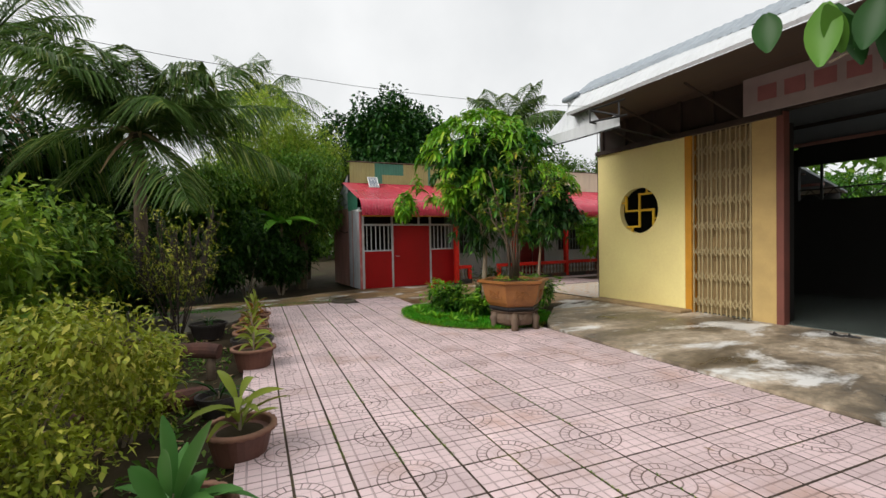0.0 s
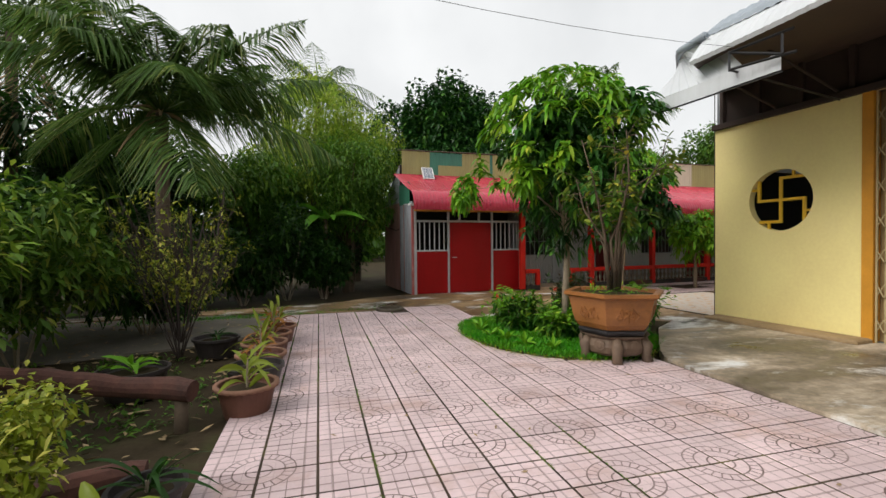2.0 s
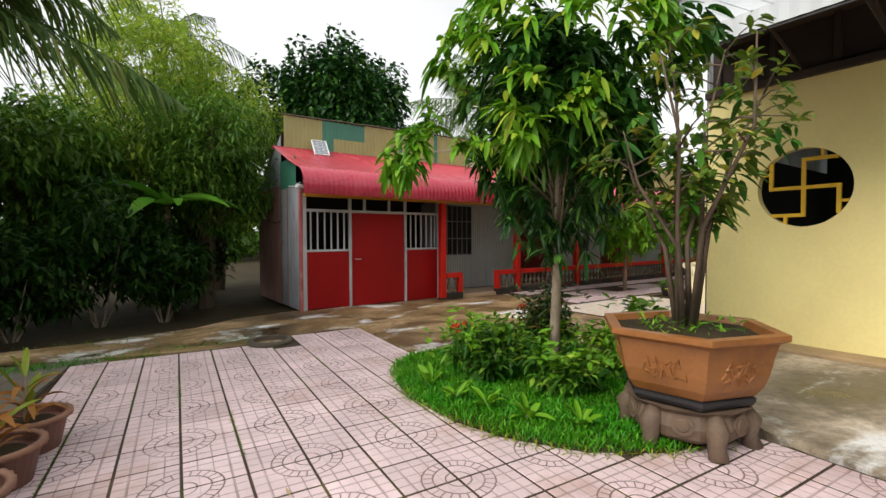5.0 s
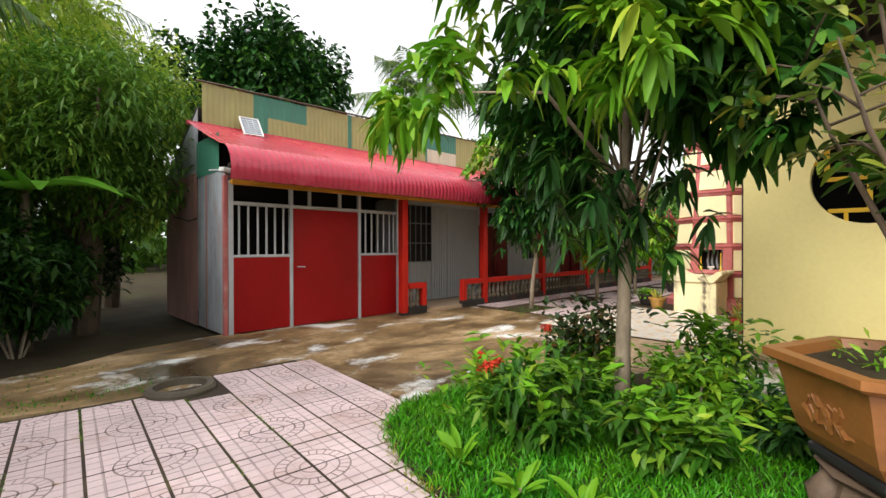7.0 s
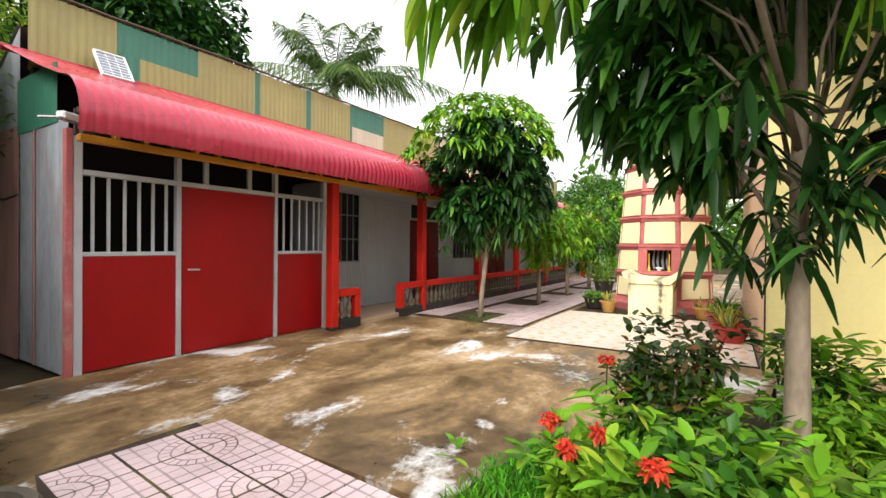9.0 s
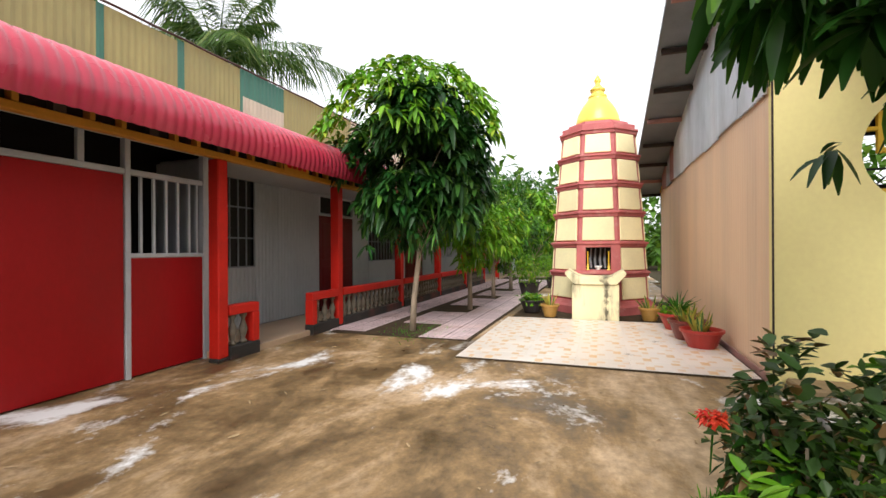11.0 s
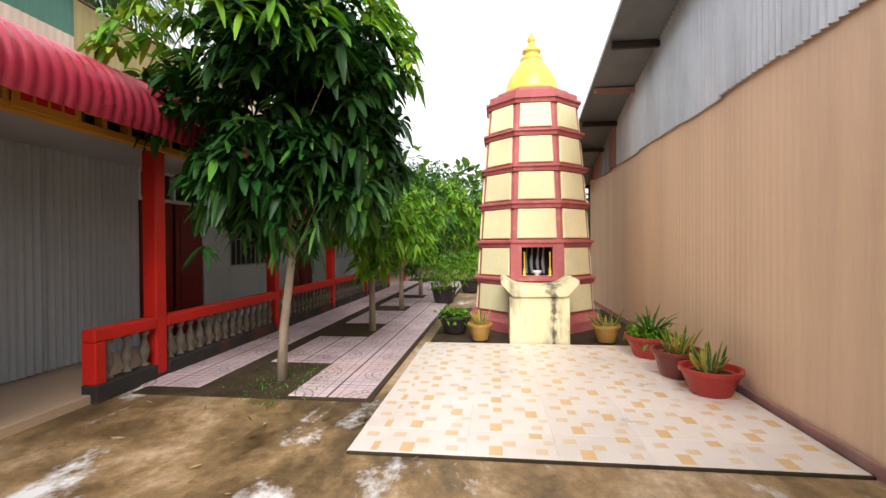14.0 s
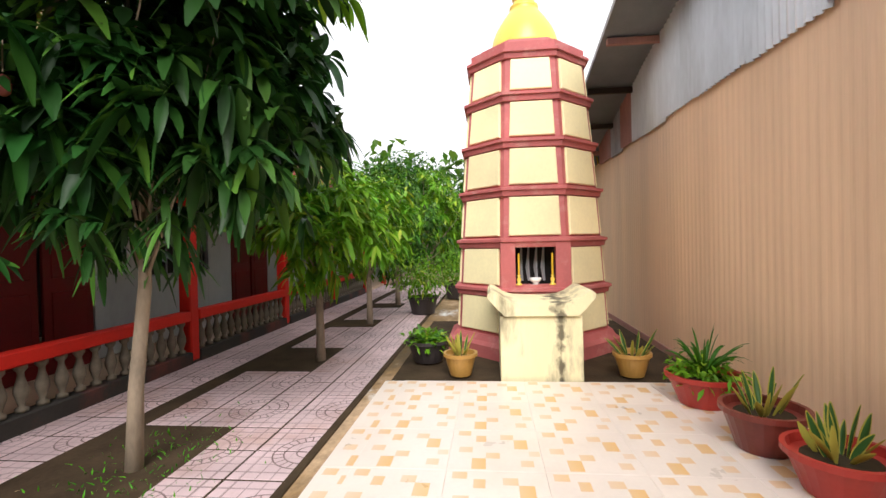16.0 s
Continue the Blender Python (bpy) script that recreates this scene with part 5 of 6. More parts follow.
# ---- stupa and its altar ----
def octagon(apothem, z, turn=0.0):
    r = apothem / math.cos(math.pi / 8)
    return [(r * math.cos(math.pi / 8 + k * math.pi / 4), r * math.sin(math.pi / 8 + k * math.pi / 4), z) for k in range(8)]


def oct_ring(profile):
    vs, fs = [], []
    for a, z in profile:
        vs += octagon(a, z)
    n = len(profile)
    for i in range(n - 1):
        for k in range(8):
            q = (k + 1) % 8
            fs.append((i * 8 + k, i * 8 + q, (i + 1) * 8 + q, (i + 1) * 8 + k))
    fs.append(tuple(range(7, -1, -1)))
    fs.append(tuple(range((n - 1) * 8, n * 8)))
    return vs, fs


def stupa():
    t = holder("stupa", 13.5, 10.2, 0, 0, label="octagonal tower shrine, yellow panels, dusky red bands, gold dome", category="stupa")
    link_mesh("plinth", *oct_ring([(1.12, -0.05), (1.12, 0.16), (1.06, 0.2), (1.02, 0.27)]), M["dusky"], t)
    zs = [0.27, 0.845, 1.45, 2.08, 2.68, 3.265, 3.81]

    def ap(z):
        return 1.0 - (z - 0.27) / (3.84 - 0.27) * 0.25 - 0.02 * math.sin((z - 0.27) / 3.57 * math.pi) * -1
    for i in range(6):
        z0, z1 = zs[i], zs[i + 1]
        a0, a1 = ap(z0), ap(z1)
        core = M["dusky"]
        if i == 1:
            # storey with a niche through its front
            vs, fs = oct_ring([(a0 - 0.03, z0), (a1 - 0.03, z1)])
            fs = [f for f in fs if not (len(f) == 4 and all(vs[j][0] < -0.8 for j in f))]
            link_mesh("wall", vs, fs, core, t)
            xf = -(a0 - 0.03)
            for y0, y1 in ((-0.42, -0.24), (0.24, 0.42)):
                box_part("niche_jamb", xf - 0.02, y0, z0, xf + 0.1, y1, z1, core, t)
            box_part("niche_lintel", xf - 0.015, -0.24, z1 - 0.07, xf + 0.1, 0.24, z1, core, t)
            box_part("niche_sill", xf - 0.025, -0.24, z0, xf + 0.1, 0.24, z0 + 0.06, core, t)
            # niche back and sides coloured near-black as its inner shade
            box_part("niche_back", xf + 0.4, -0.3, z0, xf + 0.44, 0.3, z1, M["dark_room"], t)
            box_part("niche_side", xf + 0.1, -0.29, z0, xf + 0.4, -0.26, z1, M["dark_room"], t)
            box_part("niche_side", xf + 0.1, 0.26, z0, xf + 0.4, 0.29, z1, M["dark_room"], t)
            for y in (-0.14, -0.05, 0.05, 0.14):
                link_mesh("carved_figure_bar", *tube_data([(xf + 0.36, y, z0 + 0.08), (xf + 0.35, y + 0.02, z0 + 0.25), (xf + 0.36, y, z1 - 0.1)], [0.02, 0.028, 0.012], 6), M["grey_metal"], t)
        else:
            link_mesh("wall", *oct_ring([(a0 - 0.03, z0), (a1 - 0.03, z1)]), core, t)
        # raised yellow panels, one per face
        for k in range(8):
            if i == 1 and k == 4:
                continue
            th = k * math.pi / 4
            half0 = (a0 - 0.03) * math.tan(math.pi / 8) - 0.062
            half1 = (a1 - 0.03) * math.tan(math.pi / 8) - 0.062
            zb, zt = z0 + (0.05 if i else 0.04), z1 - 0.105
            bm = bmesh.new()
            rows = []
            for d, sh in ((-0.01, 0.0), (0.022, 0.0), (0.03, 0.012)):
                f0 = (zb - z0) / (z1 - z0)
                f1 = (zt - z0) / (z1 - z0)
                A0 = a0 + (a1 - a0) * f0 - 0.03 + d
                A1 = a0 + (a1 - a0) * f1 - 0.03 + d
                rows.append([bm.verts.new((A * math.cos(th) - s * math.sin(th), A * math.sin(th) + s * math.cos(th), z)) for A, s, z in ((A0, -half0 + sh, zb + sh), (A0, half0 - sh, zb + sh), (A1, half1 - sh, zt - sh), (A1, -half1 + sh, zt - sh))])
            for r0, r1 in zip(rows, rows[1:]):
                for j in range(4):
                    bm.faces.new((r0[j], r0[(j + 1) % 4], r1[(j + 1) % 4], r1[j]))
            bm.faces.new(rows[-1])
            bmesh.ops.recalc_face_normals(bm, faces=bm.faces)
            part("panel", bm, M["panel_yellow"], t)
        b = a1
        link_mesh("band", *oct_ring([(b - 0.04, z1 - 0.095), (b + 0.012, z1 - 0.09), (b + 0.025, z1 - 0.03), (b + 0.05, z1 - 0.022), (b + 0.05, z1 + 0.012), (b - 0.03, z1 + 0.03)]), M["dusky"], t)
    link_mesh("crown_step", *oct_ring([(0.74, 3.8), (0.74, 3.93), (0.62, 3.95), (0.60, 4.02), (0.5, 4.04)]), M["dusky"], t)
    dome = [(0.49, 4.02), (0.47, 4.12), (0.44, 4.25), (0.385, 4.38), (0.31, 4.5), (0.235, 4.6), (0.19, 4.66), (0.2, 4.68), (0.2, 4.71), (0.15, 4.73), (0.135, 4.80), (0.16, 4.82), (0.165, 4.86), (0.12, 4.89), (0.075, 4.94), (0.05, 4.99), (0.07, 5.03), (0.075, 5.07), (0.05, 5.11), (0.015, 5.18)]
    link_mesh("gold_dome", *lathe(dome, 36), M["gold"], t, "gold painted bell dome with a ringed finial", smooth=True)
    # altar block in front
    a = holder("altar_block", 11.6, 10.25, 0, 0, label="stained pale yellow altar block with upturned ends", category="altar")
    box_part("block", 0, -0.41, 0.0, 0.8, 0.41, 0.68, M["altar"], a, bevel=0.01)
    bm = bmesh.new()
    ys = [-0.53, -0.5, -0.44, -0.36, -0.27, -0.15, 0, 0.15, 0.27, 0.36, 0.44, 0.5, 0.53]
    tops = [0.90, 0.93, 0.91, 0.85, 0.815, 0.805, 0.80, 0.805, 0.815, 0.85, 0.91, 0.93, 0.90]
    lows = [0.86, 0.83, 0.76, 0.68, 0.682, 0.682, 0.682, 0.682, 0.682, 0.68, 0.76, 0.83, 0.86]
    front = [[bm.verts.new((x, y, z)) for y, z in zip(ys, row)] for x, row in ((-0.04, lows), (-0.04, tops), (0.84, tops), (0.84, lows))]
    for r0, r1 in zip(front, front[1:] + front[:1]):
        for j in range(len(ys) - 1):
            bm.faces.new((r0[j], r0[j + 1], r1[j + 1], r1[j]))
    for j in (0, -1):
        bm.faces.new([r[j] for r in front])
    bmesh.ops.recalc_face_normals(bm, faces=bm.faces)
    part("upturned_top", bm, M["altar"], a)
    # offerings in the niche
    b = holder("incense_bowl", 12.58, 10.2, 0.90, 0, label="small white footed incense bowl on the niche sill", category="bowl")
    link_mesh("bowl", *lathe([(0.03, 0), (0.04, 0.012), (0.03, 0.025), (0.065, 0.05), (0.075, 0.085), (0.06, 0.085), (0.05, 0.06)], 16), M["white"], b, smooth=True)
    for y in (10.0, 10.4):
        c = holder("altar_candlestick", 12.56, y, 0.90, 0, label="slim gold candlestick with a tall yellow candle", category="candlestick", group="altar candlesticks")
        link_mesh("stick", *lathe([(0.04, 0), (0.04, 0.01), (0.015, 0.03), (0.03, 0.07), (0.012, 0.1), (0.025, 0.12)], 12), M["gold"], c, smooth=True)
        link_mesh("candle", *lathe([(0.012, 0.12), (0.012, 0.38), (0.004, 0.385)], 8), M["lattice"], c)


stupa()
tagged(box_part("stupa_pad", 11.55, 8.62, -0.1, 15.2, 11.8, 0.012, M["path_dirt"]), "dark stained cement pad round the shrine", "pavement", kind="structure")
# ---- pots and potted plants ----
def pot(name, x, y, r, hgt, material, label, flare=0.75, z=0.0, lip=0.025, base_z=-0.04):
    t = holder(name, x, y, base_z if z == 0 else z, random.uniform(0, 360), label=label, category="potted plant")
    prof = [(r * flare * 0.95, 0), (r * flare, 0.01), (r * (flare * 0.45 + 0.55), hgt * 0.55), (r * 0.97, hgt - 0.04), (r + lip * 0.5, hgt - 0.035), (r + lip * 0.5, hgt), (r - lip * 0.6, hgt), (r - lip, hgt - 0.05)]
    link_mesh("bowl", *lathe(prof, 26), material, t, smooth=False)
    link_mesh("soil", *lathe([(r - lip, hgt - 0.075), (r - lip, hgt - 0.055), (r * 0.5, hgt - 0.045), (0.01, hgt - 0.04)], 18), M["soil"], t)
    return t


def scalloped_rim(t, r, hgt, material):
    """Pinched lip round a pot."""
    n = 72
    vs, fs = [], []
    for k in range(n):
        a = 2 * math.pi * k / n
        s = 0.006 * abs(math.sin(a * 12))
        for dr, dz in ((-0.022, 0.002), (-0.004, 0.009), (0.02 + s, 0.004 + s), (0.022 + s, -0.022 - s), (0.004, -0.028)):
            vs.append(((r + dr) * math.cos(a), (r + dr) * math.sin(a), hgt + dz))
    for k in range(n):
        q = (k + 1) % n
        for i in range(5):
            j = (i + 1) % 5
            fs.append((k * 5 + i, q * 5 + i, q * 5 + j, k * 5 + j))
    link_mesh("rim", vs, fs, material, t, "pale scalloped rim", smooth=True)


def single_leaves(t, count, z, length, width, material, tilt, droop, stem=0.0, twist=0.25):
    """Each blade is a part of its own."""
    for i in range(count):
        a = 2.399 * i + random.uniform(-0.3, 0.3)
        k = tilt * random.uniform(0.6, 1.3)
        h = z + stem * (i / max(1, count - 1))
        L = length * random.uniform(0.75, 1.15)
        d = np.array([[math.cos(a) * math.sin(k), math.sin(a) * math.sin(k), math.cos(k)]])
        v, f = blades(np.array([[0.015 * math.cos(a), 0.015 * math.sin(a), h]]), d, L, width * random.uniform(0.85, 1.15), droop * random.uniform(0.5, 1.4), rows=6, fold=twist)
        blade_mesh("leaf", [(v, f)], material, t)
    if stem > 0:
        link_mesh("stem", *tube_data([(0, 0, z - 0.05), (0.01, 0, z + stem)], [0.014, 0.009], 6), M["bark"], t)


# along the paving's west edge
west = [(-0.98, 2.9, 0.3, 0.26, "clay_pot", "broad", 13, 0.5, 0.12), (-0.6, 4.0, 0.25, 0.26, "brown_pot", "dracaena", 14, 0.44, 0.07), (-0.74, 5.1, 0.2, 0.2, "black_pot", "shade", 14, 0.5, 0.03), (-0.30, 6.62, 0.26, 0.3, "clay_pot", "dracaena", 12, 0.46, 0.058),
        (-0.26, 7.33, 0.29, 0.29, "black_pot", "dracaena", 8, 0.36, 0.042), (-0.22, 7.9, 0.27, 0.28, "brown_pot", "croton", 12, 0.32, 0.045), (-0.2, 8.5, 0.27, 0.29, "brown_pot", "dracaena", 11, 0.36, 0.048),
        (-0.1, 9.1, 0.24, 0.3, "brown_pot", "croton", 14, 0.36, 0.048), (-0.02, 9.65, 0.25, 0.3, "brown_pot", "croton", 15, 0.38, 0.05), (-0.85, 9.15, 0.3, 0.28, "black_pot", "shade", 10, 0.3, 0.04), (-1.45, 7.6, 0.33, 0.3, "black_pot", "lime", 10, 0.4, 0.08)]
words = {"broad": "broad green leaves with yellow tips", "shade": "thin dark strap leaves", "dracaena": "arching yellow-green striped leaves", "croton": "red and yellow croton leaves", "lime": "pale lime leaves"}
pots = {"clay_pot": "orange clay pot", "brown_pot": "brown plastic pot", "black_pot": "dark plastic pot"}
for x, y, r, hgt, pm, lm, n, L, wd in west:
    t = pot("potted_plant", x, y, r, hgt, M[pm], "round " + pots[pm] + " with " + words[lm])
    t["group"] = "pots along the paving"
    if pm != "black_pot":
        scalloped_rim(t, r, hgt, M["pot_rim"])
    single_leaves(t, n, hgt - 0.05, L, wd, M[lm], 0.85, 0.6, stem=0.26 if lm in ("dracaena", "croton") else 0.08)
    if lm == "croton":
        single_leaves(t, 6, hgt + 0.05, L, wd, M["dracaena"], 0.6, 0.35, stem=0.25)
    if lm == "broad":
        single_leaves(t, 5, hgt + 0.0, L * 1.05, wd, M["broad"], 0.4, 0.25, stem=0.1)

def snake_leaves(t, count, z, length, width):
    """Stiff upright blades, each with a yellow margin round a green middle."""
    for i in range(count):
        a = 2.399 * i + random.uniform(-0.3, 0.3)
        k = random.uniform(0.2, 0.85)
        r = random.uniform(0.02, 0.1)
        L, wd, dr = length * random.uniform(0.65, 1.15), width * random.uniform(0.8, 1.15), random.uniform(0.0, 0.12)
        d = np.array([[math.cos(a) * math.sin(k), math.sin(a) * math.sin(k), math.cos(k)]])
        p = np.array([[r * math.cos(a), r * math.sin(a), z]])
        state = np.random.get_state()
        leaf = blade_mesh("leaf", [blades(p, d, L, wd, dr, rows=7, fold=0.3, up=(0.2, 0.1, 1))], M["yellow_margin"], t)
        for fold in (0.42, 0.18):
            np.random.set_state(state)
            v, f = blades(p, d, L * 0.97, wd * 0.66, dr, rows=7, fold=fold, up=(0.2, 0.1, 1))
            blade_mesh("leaf_middle", [(v, f)], M["snake_green"], leaf)


# round the shrine
shrine = [(12.33, 11.5, 0.25, 0.26, "black_pot", "broad", 13, 0.3, 0.07, 1.0, "dark plastic pot overflowing with leafy green plants"), (11.78, 11.08, 0.17, 0.24, "ochre_pot", "dracaena", 12, 0.34, 0.04, 0.6, "ochre glazed pot with yellow-edged snake leaves"),
          (11.8, 9.32, 0.18, 0.24, "ochre_pot", "dracaena", 13, 0.38, 0.04, 0.6, "ochre glazed pot with yellow-edged snake leaves"), (11.0, 8.98, 0.29, 0.26, "red_pot", "mango", 34, 0.62, 0.028, 0.5, "wide red bowl with tall arching grassy plant"),
          (10.16, 8.98, 0.25, 0.28, "maroon_pot", "dracaena", 15, 0.38, 0.048, 0.36, "red-brown pot with yellow-edged snake leaves"), (9.62, 8.9, 0.255, 0.24, "red_pot", "dracaena", 16, 0.36, 0.05, 0.36, "wide red plastic bowl with yellow-edged snake leaves")]
for x, y, r, hgt, pm, lm, n, L, wd, tl, lab in shrine:
    t = pot("potted_plant", x, y, r, hgt, M[pm], lab, flare=0.66, z=0.032)
    t["group"] = "pots round the shrine"
    if lm == "dracaena":
        snake_leaves(t, n - 2, hgt - 0.06, L * 0.82, wd * 0.95)
        continue
    single_leaves(t, n, hgt - 0.05, L, wd, M[lm], tl, 0.08 if lm == "dracaena" else (0.5 if lm == "mango" else 0.3), stem=0.0)
    if lm in ("mango", "broad"):
        blade_mesh("ground_cover", [leaf_cloud((0, 0, hgt), (r * 1.0, r * 1.0, 0.12), 420, 0.08, 0.04)], M["lime"], t)["kind"] = "stuff"

# hexagonal planter on its carved stand
def planter():
    t = holder("hexagonal_planter", 4.2, 6.98, 0.02, 40, label="large hexagonal glazed terracotta planter with dragon relief", category="planter")
    def hexring(profile):
        vs, fs = [], []
        for r, z in profile:
            vs += [(r * math.cos(math.pi / 3 * k), r * math.sin(math.pi / 3 * k), z) for k in range(6)]
        for i in range(len(profile) - 1):
            for k in range(6):
                q = (k + 1) % 6
                fs.append((i * 6 + k, i * 6 + q, (i + 1) * 6 + q, (i + 1) * 6 + k))
        fs.append(tuple(range(5, -1, -1)))
        fs.append(tuple(range((len(profile) - 1) * 6, len(profile) * 6)))
        return vs, fs
    link_mesh("body", *hexring([(0.40, 0.37), (0.465, 0.405), (0.515, 0.47), (0.55, 0.57), (0.575, 0.69), (0.605, 0.795), (0.655, 0.815), (0.668, 0.825), (0.668, 0.865), (0.58, 0.865), (0.56, 0.8)]), M["terracotta"], t)
    link_mesh("rim_step", *hexring([(0.45, 0.33), (0.47, 0.36), (0.47, 0.385), (0.43, 0.4)]), M["black"], t, "black glazed foot ring")
    for k in range(6):
        a = math.pi / 3 * (k + 0.5)
        pts, rad = [], []
        for s in range(40):
            q = s / 39
            u = -0.12 + 0.24 * q + 0.035 * math.sin(s * 1.3 + k)
            z = 0.605 + 0.06 * math.sin(s * 0.75 + k) + 0.025 * math.sin(s * 2.9)
            r = (0.505 + (z - 0.45) * 0.285) * math.cos(math.pi / 6) + 0.006
            pts.append((r * math.cos(a) - u * math.sin(a), r * math.sin(a) + u * math.cos(a), z))
            rad.append(0.006 + 0.013 * abs(math.sin(s * 0.37)) * abs(math.sin(s * 1.7)))
        link_mesh("relief", *tube_data(pts, rad, 5), M["terracotta"], t)
    link_mesh("soil", *hexring([(0.56, 0.78), (0.54, 0.82), (0.2, 0.85)]), M["soil"], t)
    s = holder("planter_stand", 4.2, 6.98, 0.0, 40, label="low carved brown stand with lion-paw feet", category="stand")
    link_mesh("drum", *lathe([(0.36, 0.08), (0.41, 0.12), (0.43, 0.2), (0.40, 0.29), (0.45, 0.33)], 12), M["pedestal"], s)
    for k in range(6):
        a = math.pi / 3 * k + 0.26
        c, q = math.cos(a), math.sin(a)
        link_mesh("paw_foot", *merge([tube_data([(0.36 * c, 0.36 * q, 0.3), (0.43 * c, 0.43 * q, 0.2), (0.42 * c, 0.42 * q, 0.09), (0.45 * c, 0.45 * q, 0.0)], [0.06, 0.08, 0.06, 0.07], 8)]), M["pedestal"], s, smooth=True)
        a += math.pi / 6
        c, q = math.cos(a), math.sin(a)
        vs, fs = lathe([(0.075, 0), (0.075, 0.012), (0.05, 0.012), (0.04, 0.02), (0.01, 0.022)], 14)
        vs = [(c * (0.405 + vz) - q * vx, q * (0.405 + vz) + c * vx, 0.22 + vy) for vx, vy, vz in vs]
        link_mesh("medallion", vs, fs, M["pedestal"], s)
    # the little tree grows in it
    b = holder("planter_tree", 4.2, 6.98, 0.86, 0, label="sparse multi-stemmed young tree with yellow-green leaves", category="tree")
    wood, tips, axes = [], [], []
    for k in range(8):
        a = 2.399 * k
        rr = random.uniform(0.25, 0.82)
        top = Vector((rr * math.cos(a), rr * math.sin(a), random.uniform(1.2, 2.3) * (1.15 - rr * 0.3)))
        base = Vector((0.06 * math.cos(a), 0.06 * math.sin(a), -0.04))
        p1 = base.lerp(top, 0.33) + Vector((-0.1 * math.cos(a) + random.gauss(0, 0.05), -0.1 * math.sin(a) + random.gauss(0, 0.05), 0.14))
        p2 = base.lerp(top, 0.68) + Vector((random.gauss(0, 0.07), random.gauss(0, 0.07), 0.08))
        wood.append(tube_data([base, p1, p2, top], [0.026, 0.018, 0.012, 0.005], 6))
        for j in range(9):
            q = random.uniform(0.1, 1.0)
            o = p1.lerp(p2, q * 1.6) if q < 0.6 else p2.lerp(top, (q - 0.6) / 0.4)
            e = o + Vector((random.gauss(0, 0.22), random.gauss(0, 0.22), random.uniform(-0.02, 0.2)))
            wood.append(tube_data([o, o.lerp(e, 0.5) + Vector((0, 0, 0.03)), e], [0.009, 0.006, 0.003], 4))
            tips.append(e)
            axes.append(((e - o).normalized() + Vector((0, 0, 0.4))).normalized())
    wood.append(tube_data([(0.2, 0.1, 1.3), (0.75, 0.05, 1.62), (1.2, -0.02, 1.9)], [0.012, 0.009, 0.004], 5))
    tips += [Vector((1.2, -0.02, 1.9)), Vector((1.0, 0.03, 1.8)), Vector((0.8, 0.05, 1.68))]
    axes += [Vector((0.6, 0, 0.8))] * 3
    link_mesh("branching_wood", *merge(wood), M["twig"], b, smooth=True)
    tips, axes = np.array(tips), np.array(axes)
    blade_mesh("crown", [whorls(tips, axes, 9, 0.125, 0.05, 0.35)], M["bonsai"], b)
    blade_mesh("inner_leaves", [whorls(tips[::2] * 0.9, axes[::2], 7, 0.14, 0.05, 0.5)], M["mango"], b)
    blade_mesh("soil_weeds", [leaf_cloud((0, 0, 0.02), (0.4, 0.4, 0.06), 160, 0.1, 0.02)], M["lime"], b)["kind"] = "stuff"


planter()

# ---- trees ----
# mango over the island
tips2, axes2 = lumps((-1.4, 0.55, 2.5), (0.5, 0.8, 0.42), 34, 5)
side_branch = [whorls(tips2, axes2, 12, 0.185, 0.062, 0.8, rows=5)]
m0 = tree("mango_tree", 4.6, 8.66, 4.9, 0.058, 1.3, 3.12, (1.28, 1.3, 1.32), 540, 13, 0.2, 0.066, 0.65, M["mango_mid"], "grey-trunked mango tree with long hanging dark leaves", lean=(0.05, 0.0), lump=26, limb_count=22, group="mango trees")
blade_mesh("young_leaves", side_branch, M["lime"], m0, "bright lime young leaves on a side branch")
tips4, axes4 = lumps((-0.95, -0.5, 2.75), (0.55, 0.6, 0.55), 44, 8)
blade_mesh("outer_foliage", [whorls(tips4, axes4, 12, 0.19, 0.06, 0.7, rows=5)], M["lime"], m0, "bright lime young leaves on the outer shoots")
link_mesh("side_limb", *tube_data([(0.05, 0, 1.9), (-0.7, 0.25, 2.55), (-1.4, 0.5, 2.45)], [0.02, 0.014, 0.006], 6), M["bark"], m0, smooth=True)
m1 = tree("mango_tree", 9.68, 13.06, 4.3, 0.046, 1.2, 2.85, (1.35, 1.38, 1.25), 680, 14, 0.225, 0.08, 0.65, M["mango_dark"], "round-headed mango tree with a pale slim trunk", lean=(0.0, -0.12), lump=34, limb_count=22, group="mango trees")
# greener leaves put the lit top of the crown into leaf colour
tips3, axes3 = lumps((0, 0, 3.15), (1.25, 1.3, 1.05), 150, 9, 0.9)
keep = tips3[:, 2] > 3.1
blade_mesh("young_leaves", [whorls(tips3[keep], axes3[keep], 11, 0.21, 0.06, 0.8)], M["mango"], m1, "brighter green leaves put in for the lit crown top")
for fx, fy, fz in ((-0.35, -0.35, 2.6), (0.3, -0.6, 2.2), (-0.8, -0.1, 2.2)):
    fr = holder("mango_fruit", 9.68 + fx, 13.06 + fy, fz, 0, label="pinkish ripening fruit hanging in the mango tree", category="fruit")
    link_mesh("skin", *lathe([(0.01, -0.05), (0.026, -0.035), (0.033, 0), (0.026, 0.035), (0.006, 0.05)], 12), M["fruit"], fr, smooth=True)
    link_mesh("stalk", *tube_data([(0, 0, 0.06), (0.02, 0.02, 0.3)], [0.004, 0.004], 4), M["bark"], fr)
tree("mango_tree", 12.4, 12.85, 2.6, 0.05, 0.8, 1.75, (1.0, 0.9, 0.85), 240, 13, 0.19, 0.055, 0.6, M["lime"], "small mango tree with bright green leaves", limb_count=14, group="mango trees")
